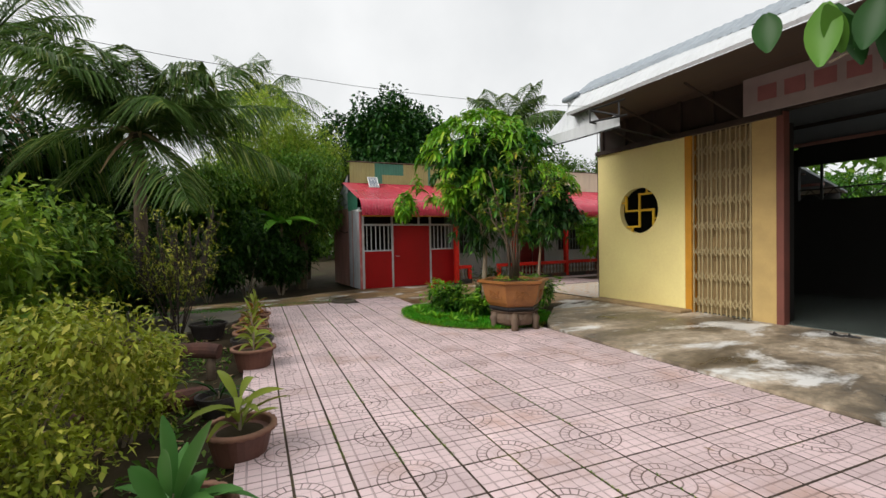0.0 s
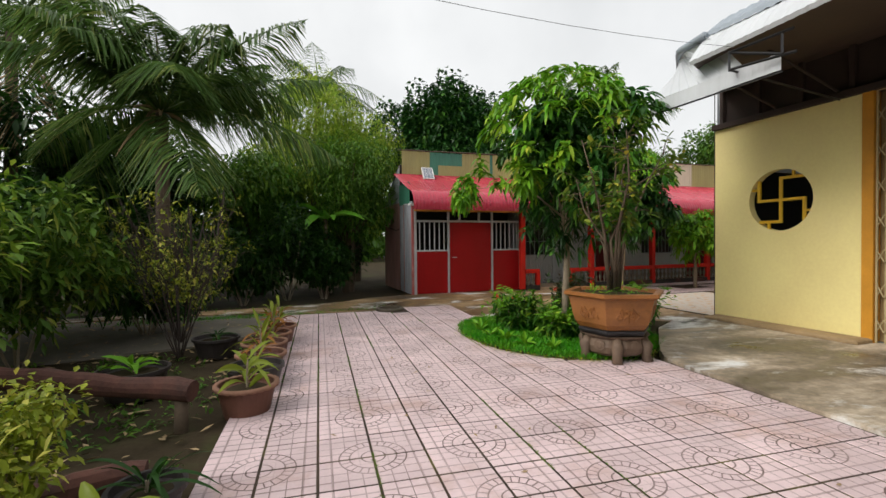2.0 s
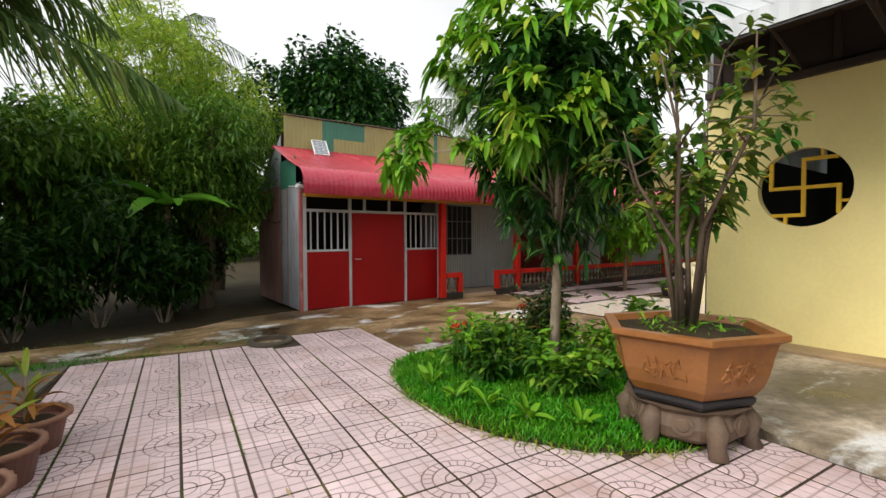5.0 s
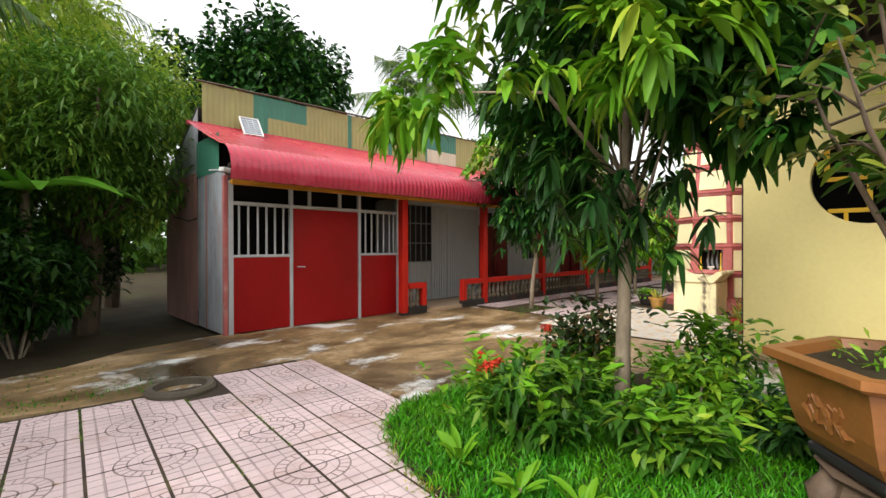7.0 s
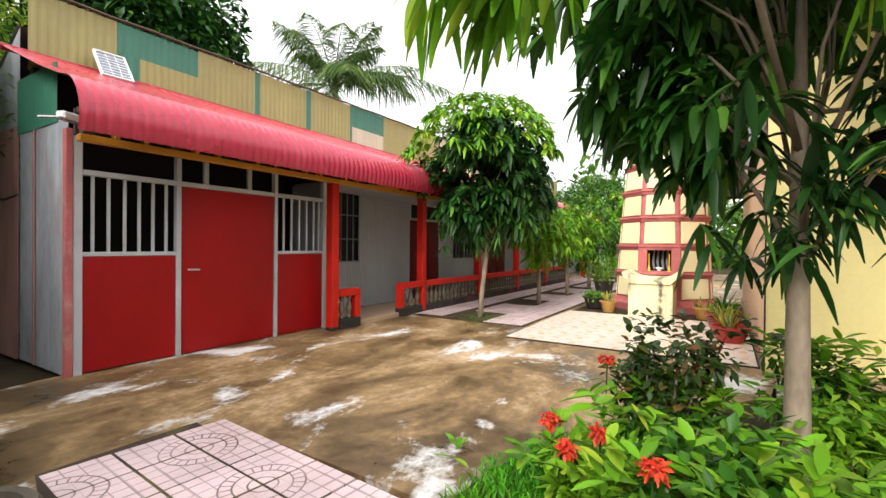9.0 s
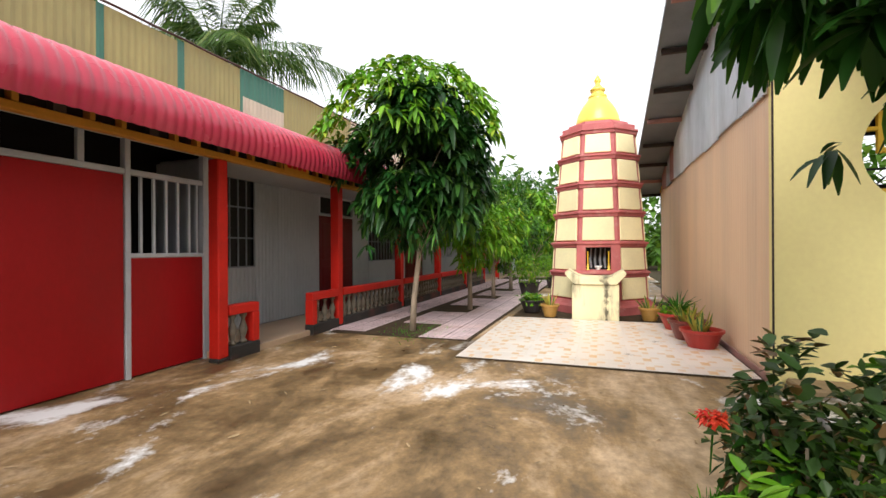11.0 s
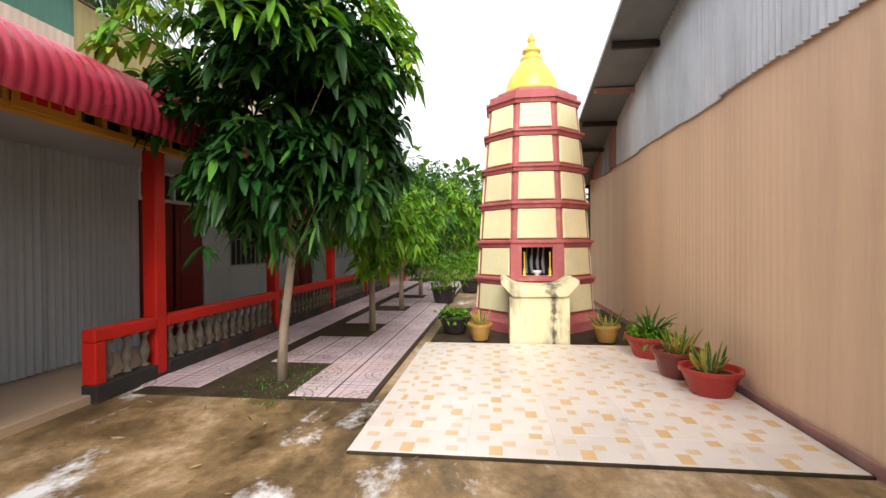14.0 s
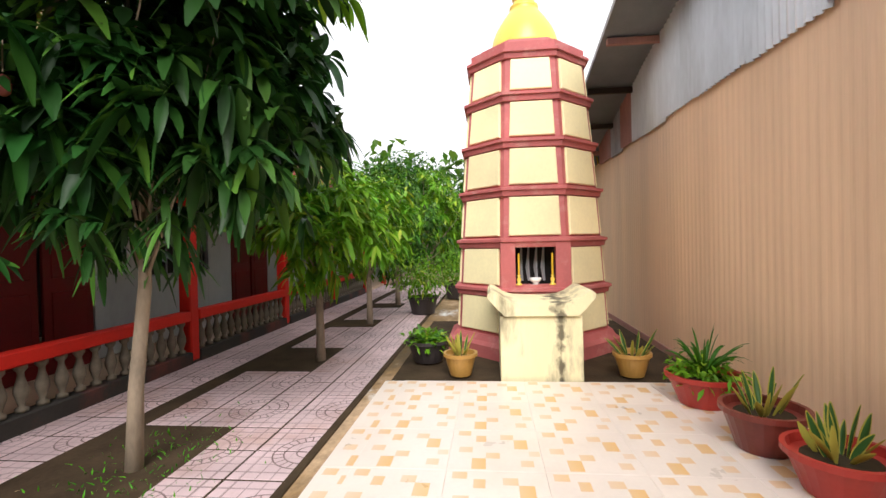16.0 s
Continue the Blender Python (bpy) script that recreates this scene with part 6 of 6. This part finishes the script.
tree("mango_tree", 14.9, 12.9, 2.8, 0.05, 0.8, 1.85, (1.05, 1.0, 1.0), 260, 13, 0.19, 0.055, 0.6, M["lime"], "small mango tree with bright green leaves", limb_count=14, group="mango trees")
tree("mango_tree", 17.4, 12.9, 3.2, 0.055, 0.8, 2.0, (1.3, 1.2, 1.2), 260, 13, 0.19, 0.055, 0.6, M["mango"], "small mango tree with bright green leaves", limb_count=14, group="mango trees")
tree("mango_tree", 20.5, 12.6, 3.6, 0.06, 0.9, 2.4, (1.6, 1.4, 1.3), 260, 13, 0.22, 0.06, 0.6, M["lime"], "small mango tree with bright green leaves", limb_count=14, group="mango trees")
for x, y, r in ((16.0, 12.1, 0.3), (18.5, 11.6, 0.32)):
    t = pot("potted_shrub", x, y, r, 0.35, M["black_pot"], "dark round pot with a bushy green shrub", z=0.03)
    blade_mesh("foliage", [leaf_cloud((0, 0, 0.75), (0.6, 0.6, 0.45), 900, 0.11, 0.04)], M["lime"], t)

# leaves that hang low round the two stems, coloured dark as crown shade
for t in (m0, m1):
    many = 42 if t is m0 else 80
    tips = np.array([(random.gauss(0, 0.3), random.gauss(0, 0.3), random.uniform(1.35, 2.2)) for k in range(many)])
    blade_mesh("low_leaves", [whorls(tips, unit(many) * 0.4 + np.array([0, 0, -0.5]), 9, 0.2, 0.045, 0.7)], M["mango_dark"], t, "hanging leaves round the trunk, dark for the crown's inner shade")["kind"] = "stuff"

# lime outer leaves also paint the sunlit upper side of both crowns
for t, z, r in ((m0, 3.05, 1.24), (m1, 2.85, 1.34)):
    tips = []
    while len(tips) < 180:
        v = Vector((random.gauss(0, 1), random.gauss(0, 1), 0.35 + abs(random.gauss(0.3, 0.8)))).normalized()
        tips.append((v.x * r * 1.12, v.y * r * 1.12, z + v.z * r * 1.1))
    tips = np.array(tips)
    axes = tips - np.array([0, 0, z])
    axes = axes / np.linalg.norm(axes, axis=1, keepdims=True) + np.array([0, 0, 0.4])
    blade_mesh("fresh_growth", [whorls(tips, axes / np.linalg.norm(axes, axis=1, keepdims=True), 11, 0.2, 0.06, 0.75)], M["lime"], t, "fresh lime-green outer leaves that also brighten the lit crown top")["kind"] = "stuff"

# palms
palm(-2.2, 12.64, 4.2, 4.0, 30, "coconut palm with broad arching fronds and pale spathes", lean=(0, 0), dry=0, per=72, spathes=9)
palm(-6.0, 15.7, 6.5, 4.2, 17, "tall coconut palm with feathery fronds", lean=(0.2, -0.2), dry=2, per=40)
palm(-6.3, 10.6, 4.1, 3.4, 14, "coconut palm leaning over the garden", lean=(-0.4, 0.2), dry=2, per=40)
palm(1.6, 26.5, 9.7, 3.8, 22, "distant tall coconut palm above the trees", lean=(0.5, 0.5), trunk_r=0.16)
palm(15.6, 23.2, 8.3, 5.4, 22, "tall coconut palm behind the red house", lean=(0.3, 0.2), trunk_r=0.18, per=56)
palm(-9.0, 18.0, 7.2, 3.4, 16, "coconut palm far back in the garden", lean=(0.4, 0.1))

# woods behind and beside
def wood_tree(x, y, h, r, material, label, count=1500, leaf=0.26, width=0.11):
    t = holder("woodland_tree", x, y, 0, 0, label=label, category="tree")
    chunks, wood = [], [tube_data([(0, 0, -0.1), (0.1, 0, h * 0.3), (0.0, 0.1, h * 0.62)], [0.2, 0.16, 0.1], 8)]
    for k in range(9):
        a = 2.399 * k
        q = random.uniform(0.25, 0.72)
        c = (r * q * math.cos(a), r * q * math.sin(a), h * random.uniform(0.42, 0.86))
        chunks.append(leaf_cloud(c, (r * 0.5, r * 0.5, h * 0.16), count // 4, leaf * 0.95, width * 1.1, 0.4, shell=0.35))
        wood.append(tube_data([(0, 0, h * 0.3), c], [0.08, 0.02], 5))
    chunks.append(leaf_cloud((0, 0, h * 0.7), (r * 0.6, r * 0.6, h * 0.3), count // 1, leaf * 0.95, width * 1.1, 0.4, shell=0.3))
    link_mesh("trunk", *merge(wood), M["twig"], t)
    blade_mesh("crown", chunks, material, t)


wood_tree(7.3, 21.6, 8.9, 3.5, M["mango_dark"], "dense dark round-crowned tree behind the house", 9500, 0.26, 0.13)
wood_tree(1.2, 19.4, 7.8, 2.9, M["feather"], "light green feathery tree beside the house", 7500, 0.2, 0.05)
wood_tree(3.0, 21.0, 6.4, 2.0, M["feather"], "leafy green tree beside the house", 3600, 0.22, 0.07)
wood_tree(-0.6, 17.4, 4.4, 2.2, M["wood_leaf"], "leafy green tree at the garden's back", 4200, 0.2, 0.06)
wood_tree(2.1, 17.0, 4.9, 1.6, M["wood_leaf"], "slender leafy tree against the flank wall", 4200, 0.19, 0.045)
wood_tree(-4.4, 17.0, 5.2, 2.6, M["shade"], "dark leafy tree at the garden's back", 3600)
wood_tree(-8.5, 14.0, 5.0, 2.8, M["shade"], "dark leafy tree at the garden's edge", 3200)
wood_tree(-8.0, 8.0, 4.6, 2.6, M["wood_leaf"], "leafy tree at the garden's edge", 3200)
wood_tree(-9.0, 2.0, 5.0, 2.8, M["wood_leaf"], "leafy tree at the garden's edge", 2600)
wood_tree(-7.0, -5.0, 5.0, 2.8, M["wood_leaf"], "leafy tree behind the walker", 2000)
wood_tree(12.5, 24.5, 7.0, 3.0, M["wood_leaf"], "leafy tree behind the red house", 3400)
wood_tree(23.5, 21.5, 8.0, 3.2, M["wood_leaf"], "leafy tree behind the red house", 4200)
wood_tree(20.0, 24.0, 7.5, 3.4, M["wood_leaf"], "leafy tree behind the red house", 3000)
wood_tree(25.0, 14.5, 5.0, 2.4, M["mango"], "broad leafy tree at the end of the path", 3200, 0.22, 0.07)
wood_tree(26.5, 11.0, 4.4, 2.4, M["mango"], "broad leafy tree at the end of the path", 3200, 0.22, 0.07)
wood_tree(24.0, 17.8, 5.0, 2.2, M["wood_leaf"], "leafy tree past the house end", 2400)

far = []
for k in range(150):
    a = 2 * math.pi * k / 150
    R = 38 + 7 * math.sin(k * 1.7)
    h = 5.0 + 2.2 * math.sin(k * 2.3) + random.uniform(-0.6, 0.6)
    far.append(leaf_cloud((4 + R * math.cos(a), 9 + R * math.sin(a), h * 0.5), (2.2, 2.2, h * 0.55), 520, 0.75, 0.42, 0.3, shell=0.5))
tagged(blade_mesh("far_woods", far, M["wood_leaf"]), "far belt of green woodland round the place", "woods", kind="stuff")

# thick garden hedge on the west
for k, (x, y, r, h, mt, n, L, wd, lab) in enumerate((
        (-2.1, 3.6, 1.1, 1.2, "variegated", 11000, 0.055, 0.027, "sprawling yellow-green small-leaved bush"), (-2.9, 2.2, 1.0, 0.9, "variegated", 4500, 0.07, 0.035, "sprawling yellow-green small-leaved bush"),
        (-1.5, 4.8, 0.6, 0.85, "variegated", 3600, 0.06, 0.03, "low yellow-green small-leaved bush"), (-2.3, 1.0, 0.9, 0.7, "variegated", 2600, 0.07, 0.035, "low yellow-green small-leaved bush"),
        (-3.6, 7.0, 1.5, 2.4, "sunny", 5200, 0.15, 0.055, "tall leafy garden shrub"), (-5.2, 5.6, 1.7, 2.7, "sunny", 5200, 0.15, 0.055, "tall leafy garden shrub"),
        # back shrubs with the shade leaf carry undergrowth shade in their colour
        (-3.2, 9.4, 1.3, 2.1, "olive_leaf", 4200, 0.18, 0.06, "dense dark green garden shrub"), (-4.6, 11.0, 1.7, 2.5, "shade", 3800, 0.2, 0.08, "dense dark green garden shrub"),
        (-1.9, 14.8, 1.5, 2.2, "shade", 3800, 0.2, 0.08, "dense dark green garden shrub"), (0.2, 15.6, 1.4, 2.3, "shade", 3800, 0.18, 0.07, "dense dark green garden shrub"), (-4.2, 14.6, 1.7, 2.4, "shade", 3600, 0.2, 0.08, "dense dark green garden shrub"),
        (1.2, 15.5, 0.9, 1.5, "shade", 3200, 0.16, 0.06, "low garden shrub in green darkened for undergrowth shade"), (1.5, 16.9, 0.8, 1.7, "shade", 2600, 0.16, 0.06, "low garden shrub in green darkened for undergrowth shade"), (-0.9, 14.9, 1.1, 1.4, "shade", 2600, 0.16, 0.06, "low garden shrub in green darkened for undergrowth shade"),
        (1.9, 18.6, 1.2, 2.2, "shade", 2600, 0.18, 0.07, "dense dark green garden shrub"), (-2.2, 11.3, 1.1, 1.5, "shade", 2600, 0.16, 0.06, "low garden shrub in green darkened for undergrowth shade"))):
    bush("garden_bush", x, y, (0, 0, h * 0.52), (r, r, h * 0.55), n, L, wd, M[mt], lab, group="garden bushes")


def thin_shrub(x, y, h, label):
    t = holder("thin_shrub", x, y, 0, 0, label=label, category="shrub")
    wood, tips = [], []
    for k in range(11):
        a = 2.399 * k
        q = random.uniform(0.3, 1.05)
        top = Vector((q * math.cos(a), q * math.sin(a), h * random.uniform(0.5, 1.0)))
        mid = Vector((top.x * 0.45 + random.gauss(0, 0.08), top.y * 0.45 + random.gauss(0, 0.08), top.z * 0.5))
        wood.append(tube_data([(0, 0, -0.08), mid, top], [0.010, 0.007, 0.002], 5))
        for j in range(22):
            e = mid.lerp(top, random.random()) + Vector((random.gauss(0, 0.13), random.gauss(0, 0.13), random.gauss(0, 0.1)))
            wood.append(tube_data([mid.lerp(top, random.random()), e], [0.005, 0.0025], 4))
            tips.append(e)
    link_mesh("branching_wood", *merge(wood), M["dark_wood"], t)
    tips = np.array(tips)
    blade_mesh("foliage", [whorls(tips, unit(len(tips)), 5, 0.065, 0.032, 0.3, rows=2)], M["variegated"], t)


thin_shrub(-1.3, 9.1, 2.4, "thin twiggy shrub with sparse small yellow-green leaves")
thin_shrub(-1.5, 10.3, 1.9, "thin twiggy shrub with sparse small yellow-green leaves")

# banana beside the house
def banana(x, y, label):
    t = holder("banana_plant", x, y, 0, 0, label=label, category="banana plant")
    link_mesh("stalk", *tube_data([(0, 0, -0.1), (0.02, 0, 1.2), (0, 0.02, 2.3)], [0.1, 0.08, 0.05], 9), M["twig"], t, smooth=True)
    for k in range(8):
        a = 2.399 * k
        d = np.array([[math.cos(a) * 0.9, math.sin(a) * 0.9, random.uniform(0.25, 1.1)]])
        v, f = blades(np.array([[0.0, 0.0, 2.25]]), d, random.uniform(1.2, 1.7), random.uniform(0.28, 0.4), 0.5, rows=9, fold=0.3)
        blade_mesh("leaf", [(v, f)], M["banana"], t)


banana(1.3, 15.9, "banana plant with broad arching bright leaves")

# shrubs on the island
for x, y, r, h, mt, n, L, wd, lab in ((3.8, 8.95, 0.45, 0.66, "mango", 1300, 0.11, 0.045, "low glossy green ixora bush with lime shoots"), (5.15, 9.32, 0.4, 0.85, "reddish", 1500, 0.075, 0.042, "rounded dark green ixora bush with reddish tips"), (4.15, 9.5, 0.4, 0.4, "lime", 900, 0.1, 0.045, "low glossy green ixora bush with red flowers"),
                                      (4.15, 8.2, 0.4, 0.42, "mango", 900, 0.12, 0.045, "low glossy green ixora bush"), (5.2, 8.3, 0.45, 0.5, "lime", 800, 0.11, 0.04, "leafy lime-green shrub with upright shoots"),
                                      (5.9, 8.35, 0.42, 0.72, "mango", 700, 0.12, 0.045, "leafy green shrub by the yellow wall"), (5.0, 9.2, 0.45, 0.5, "mango", 900, 0.11, 0.045, "low glossy green shrub"), (4.9, 7.65, 0.35, 0.45, "mango_dark", 1100, 0.1, 0.04, "low dark shrub behind the planter")):
    b = bush("flowering_bush", x, y, (0, 0, h * 0.5), (r, r, h * 0.55), n, L, wd, M[mt], lab, group="island shrubs", stems=7)
    tips = np.array([(random.gauss(0, r * 0.55), random.gauss(0, r * 0.55), h * random.uniform(0.7, 1.1)) for k in range(26)])
    blade_mesh("young_growth", [whorls(tips, np.tile(np.array([0, 0, 1.0]), (len(tips), 1)) + unit(len(tips)) * 0.3, 7, L * 1.25, wd * 1.1, 0.2)], M["reddish" if mt == "reddish" else "lime"], b)["kind"] = "stuff"
for x, y, z in ((4.2, 9.8, 0.44), (4.08, 9.5, 0.48), (5.12, 9.69, 0.6), (3.98, 9.64, 0.4), (3.6, 9.2, 0.58)):
    fl = holder("ixora_flower", x, y, z, 0, label="cluster of small red ixora flowers on the bush", category="flower", group="ixora flowers")
    blade_mesh("petals", [leaf_cloud((0, 0, 0), (0.05, 0.05, 0.03), 110, 0.035, 0.02)], M["ixora"], fl)
    link_mesh("stalk", *tube_data([(0, 0, 0), (0.02, 0.01, -0.25)], [0.005, 0.004], 4), M["mango"], fl)
for x, y in ((3.25, 8.25), (3.15, 8.6), (3.35, 7.85), (3.2, 9.1), (3.6, 7.5)):
    t = holder("strap_leaf_plant", x, y, 0.02, random.uniform(0, 360), label="low rosette of pale green pointed leaves", category="plant", group="island rosettes")
    single_leaves(t, 9, 0.0, 0.26, 0.06, M["lime"], 0.8, 0.35, stem=0.05)

# ---- small things ----
# overhanging leaves at the start
ov = holder("overhanging_branch", 1.6, 1.1, 2.35, 0, label="overhanging branch with broad dark green leaves", category="branch")
link_mesh("twig", *tube_data([(1.4, -0.8, 0.9), (0.6, -0.3, 0.35), (0.0, 0.0, 0.02)], [0.02, 0.012, 0.005], 6), M["bark"], ov)
pts = np.array([(-0.14 + 0.05 * k + random.uniform(-0.03, 0.03), 0.1 - 0.04 * k + random.uniform(-0.1, 0.1), 0.17 + random.uniform(0, 0.14)) for k in range(18)])
way = np.array([0.1, -0.1, -1.0]) + np.random.normal(0, 0.35, (18, 3))
blade_mesh("leaves", [blades(pts, way, np.random.uniform(0.16, 0.27, 18), np.random.uniform(0.08, 0.13, 18), 0.1, rows=7, fold=0.25, up=(-0.9, -0.4, 0.2))], M["mango_dark"], ov)


def log_at(x, y, L, turn, r):
    t = holder("fallen_log", x, y, r - 0.03, turn, label="reddish rotting log lying in the garden bed", category="log")
    link_mesh("wood", *tube_data([(L * k / 12, 0.02 * math.sin(k * 1.3), 0.012 * math.sin(k * 0.9)) for k in range(13)], [r * random.uniform(0.86, 1.08) for k in range(13)], 12), M["log"], t)


rail = holder("log_rail", -0.76, 6.42, 0, 0, label="reddish log rail raised on short wooden posts", category="rail")
link_mesh("log", *tube_data([(0.05 - 0.15 * k, -0.02 + 0.06 * k + 0.012 * math.sin(k * 1.7), 0.3 + 0.011 * k + 0.01 * math.sin(k * 1.1)) for k in range(20)], [random.uniform(0.083, 0.105) for k in range(20)], 14), M["log"], rail)
for px, py, pz in ((-0.05, 0.02, 0.25), (-1.25, 0.48, 0.37), (-2.6, 1.03, 0.45)):
    link_mesh("post", *tube_data([(px, py, -0.15), (px + 0.01, py, pz)], [0.06, 0.052], 9), M["twig"], rail, smooth=True)
log_at(-1.9, 5.2, 1.1, 14, 0.1)

w = holder("well_ring", 2.34, 12.12, -0.03, 0, label="low round mossy concrete drain ring", category="drain")
link_mesh("ring", *lathe([(0.2, 0.0), (0.31, 0.0), (0.315, 0.07), (0.295, 0.1), (0.24, 0.1), (0.225, -0.02), (0.02, -0.022)], 26), M["stone"], w)
# black disc painted in place of the deep hole's shade
link_mesh("water", *lathe([(0.227, 0.02), (0.227, 0.024), (0.01, 0.024)], 26), M["black_pot"], w, "dark hole with still water")

for k, (p, q, sag) in enumerate((((-14, 8.0, 5.3), (9, 19.0, 4.6), 0.5), ((-9.5, 4.15, 4.2), (5.5, 6.3, 4.02), 0.6))):
    t = holder("overhead_cable", 0, 0, 0, 0, label="thin dark overhead cable", category="cable", group="overhead cables")
    pts = [(p[0] + (q[0] - p[0]) * s, p[1] + (q[1] - p[1]) * s, p[2] + (q[2] - p[2]) * s - sag * 4 * s * (1 - s)) for s in [i / 16 for i in range(17)]]
    link_mesh("wire", *tube_data(pts, [0.0028] * 17, 4), M["wire"], t)

# fallen leaves on the concrete
pts = np.array([(random.uniform(4, 9.5), random.uniform(9.5, 14.2), 0.012) for k in range(70)] + [(random.uniform(0, 4), random.uniform(2, 12), 0.012) for k in range(25)])
d = unit(len(pts))
d[:, 2] = 0.05
tagged(blade_mesh("fallen_leaves", [blades(pts, d, np.random.uniform(0.03, 0.1, len(pts)), 0.02, -0.05, rows=2)], M["dry"]), "scattered dry leaf bits on the ground", "leaves", kind="stuff")

# far building seen at the end of the path and over the wall
f = holder("far_house", 27, 18.0, 0, 0, label="low grey house with an orange-red roof beyond the trees", category="house")
box_part("wall", 0, -2.5, -0.1, 6, 3, 2.7, M["far_house"], f)
box_part("roof", -0.4, -2.9, 2.7, 6.4, 3.4, 3.2, M["old_sheet"], f)

# ---- paving pieces ----
def tile_mesh(name, size, gap, height, material, bevel=0.003):
    g = gap / 2
    vs, fs = [], []
    for inset, z in ((0, -height), (0, -bevel), (bevel, 0.0)):
        a, b = g + inset, size - g - inset
        vs += [(a, a, z), (b, a, z), (b, b, z), (a, b, z)]
    for i in (0, 1):
        for k in range(4):
            q = (k + 1) % 4
            fs.append((i * 4 + k, i * 4 + q, i * 4 + 4 + q, i * 4 + 4 + k))
    fs.append((8, 9, 10, 11))
    me = bpy.data.meshes.new(name)
    me.from_pydata(vs, [], fs)
    me.materials.append(material)
    me.update()
    return me


paver_mesh = tile_mesh("paver", TILE, 0.019, 0.04, M["paver"])
pav = holder("paving", 0, 0, 0, 0, label="pink terrazzo paving with pressed circular fan pattern", category="pavement", kind="structure")
LEAN_P = 4.57
org = Vector((0.434, 2.994, 0))
ca, sa = math.cos(radians(LEAN_P)), math.sin(radians(LEAN_P))


def lay(parent, u, v, o, c, s, z, rest, as_part):
    """One paver; its pressed circle is centred on the even grid corner."""
    cu, cv = (u if u % 2 == 0 else u + 1), (v if v % 2 == 0 else v + 1)
    turn = {(0, 0): 0, (1, 0): 90, (1, 1): 180, (0, 1): 270}[(u % 2, v % 2)]
    x, y = cu * TILE, cv * TILE
    m = Matrix.Translation((o.x + x * c + y * s, o.y - x * s + y * c, z + random.uniform(-0.001, 0.0015))) @ Euler((random.uniform(-0.0025, 0.0025), random.uniform(-0.0025, 0.0025), -math.atan2(s, c) + radians(turn))).to_matrix().to_4x4()
    if as_part:
        ob = new("paver", paver_mesh)
        ob.parent = parent
        ob.matrix_basis = m
    else:
        rest.append(m)


rest = []
near = 0
for v in range(-14, 25):
    for u in range(-3, 10):
        x, y = org.x + (u + 0.5) * TILE * ca + (v + 0.5) * TILE * sa, org.y - (u + 0.5) * TILE * sa + (v + 0.5) * TILE * ca
        if u <= 2 and v > 23 or u == 3 and v > 22:
            continue
        if all(inside(x + dx, y + dy, ISLAND) for dx in (-0.25, 0.25) for dy in (-0.25, 0.25)):
            continue
        if u > 6 and v > 8 and (y > 6.95 or x > 4.62):
            continue
        lay(pav, u, v, org, ca, sa, 0.008, rest, -3 <= v < 21 and near < 300)
        near += -3 <= v < 21

for m in rest:
    ob = new("paver", paver_mesh)
    ob.parent = pav
    ob.matrix_basis = m

# path along the veranda
path = holder("garden_path", 0, 0, 0, 0, label="pink terrazzo paved path along the veranda with tree gaps", category="pavement", kind="structure")
o2 = Vector((9.2, 12.0, 0))
for u in range(0, 34):
    for v in range(0, 6):
        if v in (2, 3) and (u < 3 or 7 <= u <= 9 or 14 <= u <= 15 or 20 <= u <= 21):
            continue
        x = u * TILE
        if v >= 4:
            o = Vector((9.35, 12.2, 0))
        else:
            o = o2
        lay(path, u, v, o, 1.0, 0.0, 0.022, [], True)
tagged(box_part("path_bed", 9.15, 11.95, -0.1, 24, 14.3, 0.0185, M["path_dirt"]), "dark dirt bed under the path", "ground", kind="structure")
tagged(box_part("end_ground", 22, 8, -0.1, 30, 15, 0.006, M["yard"]), "far end of the yard", "ground", kind="structure")

# cream glazed court
CT = 0.6
cream_mesh = tile_mesh("glazed_tile", CT, 0.0008, 0.02, M["cream"], bevel=0.002)
court = holder("tiled_court", 0, 0, 0, 0, label="cream glazed tile court with tan printed rectangles", category="floor", kind="structure")
tagged(box_part("court_bed", 8.16, 8.62, -0.1, 11.58, 11.84, 0.026, M["path_dirt"]), "dark screed under the tiled court", "ground", kind="structure")
for i in range(6):
    for k in range(6):
        x, y = 11.56 - CT * (i + 1), 8.64 + CT * k
        ob = new("glazed_tile", cream_mesh)
        ob.parent = court
        ob.matrix_basis = pose(max(x, 8.17), min(y, 11.84 - CT), 0.032 - (0.0015 if x < 8.17 else 0) - (0.0025 if y > 11.84 - CT else 0))
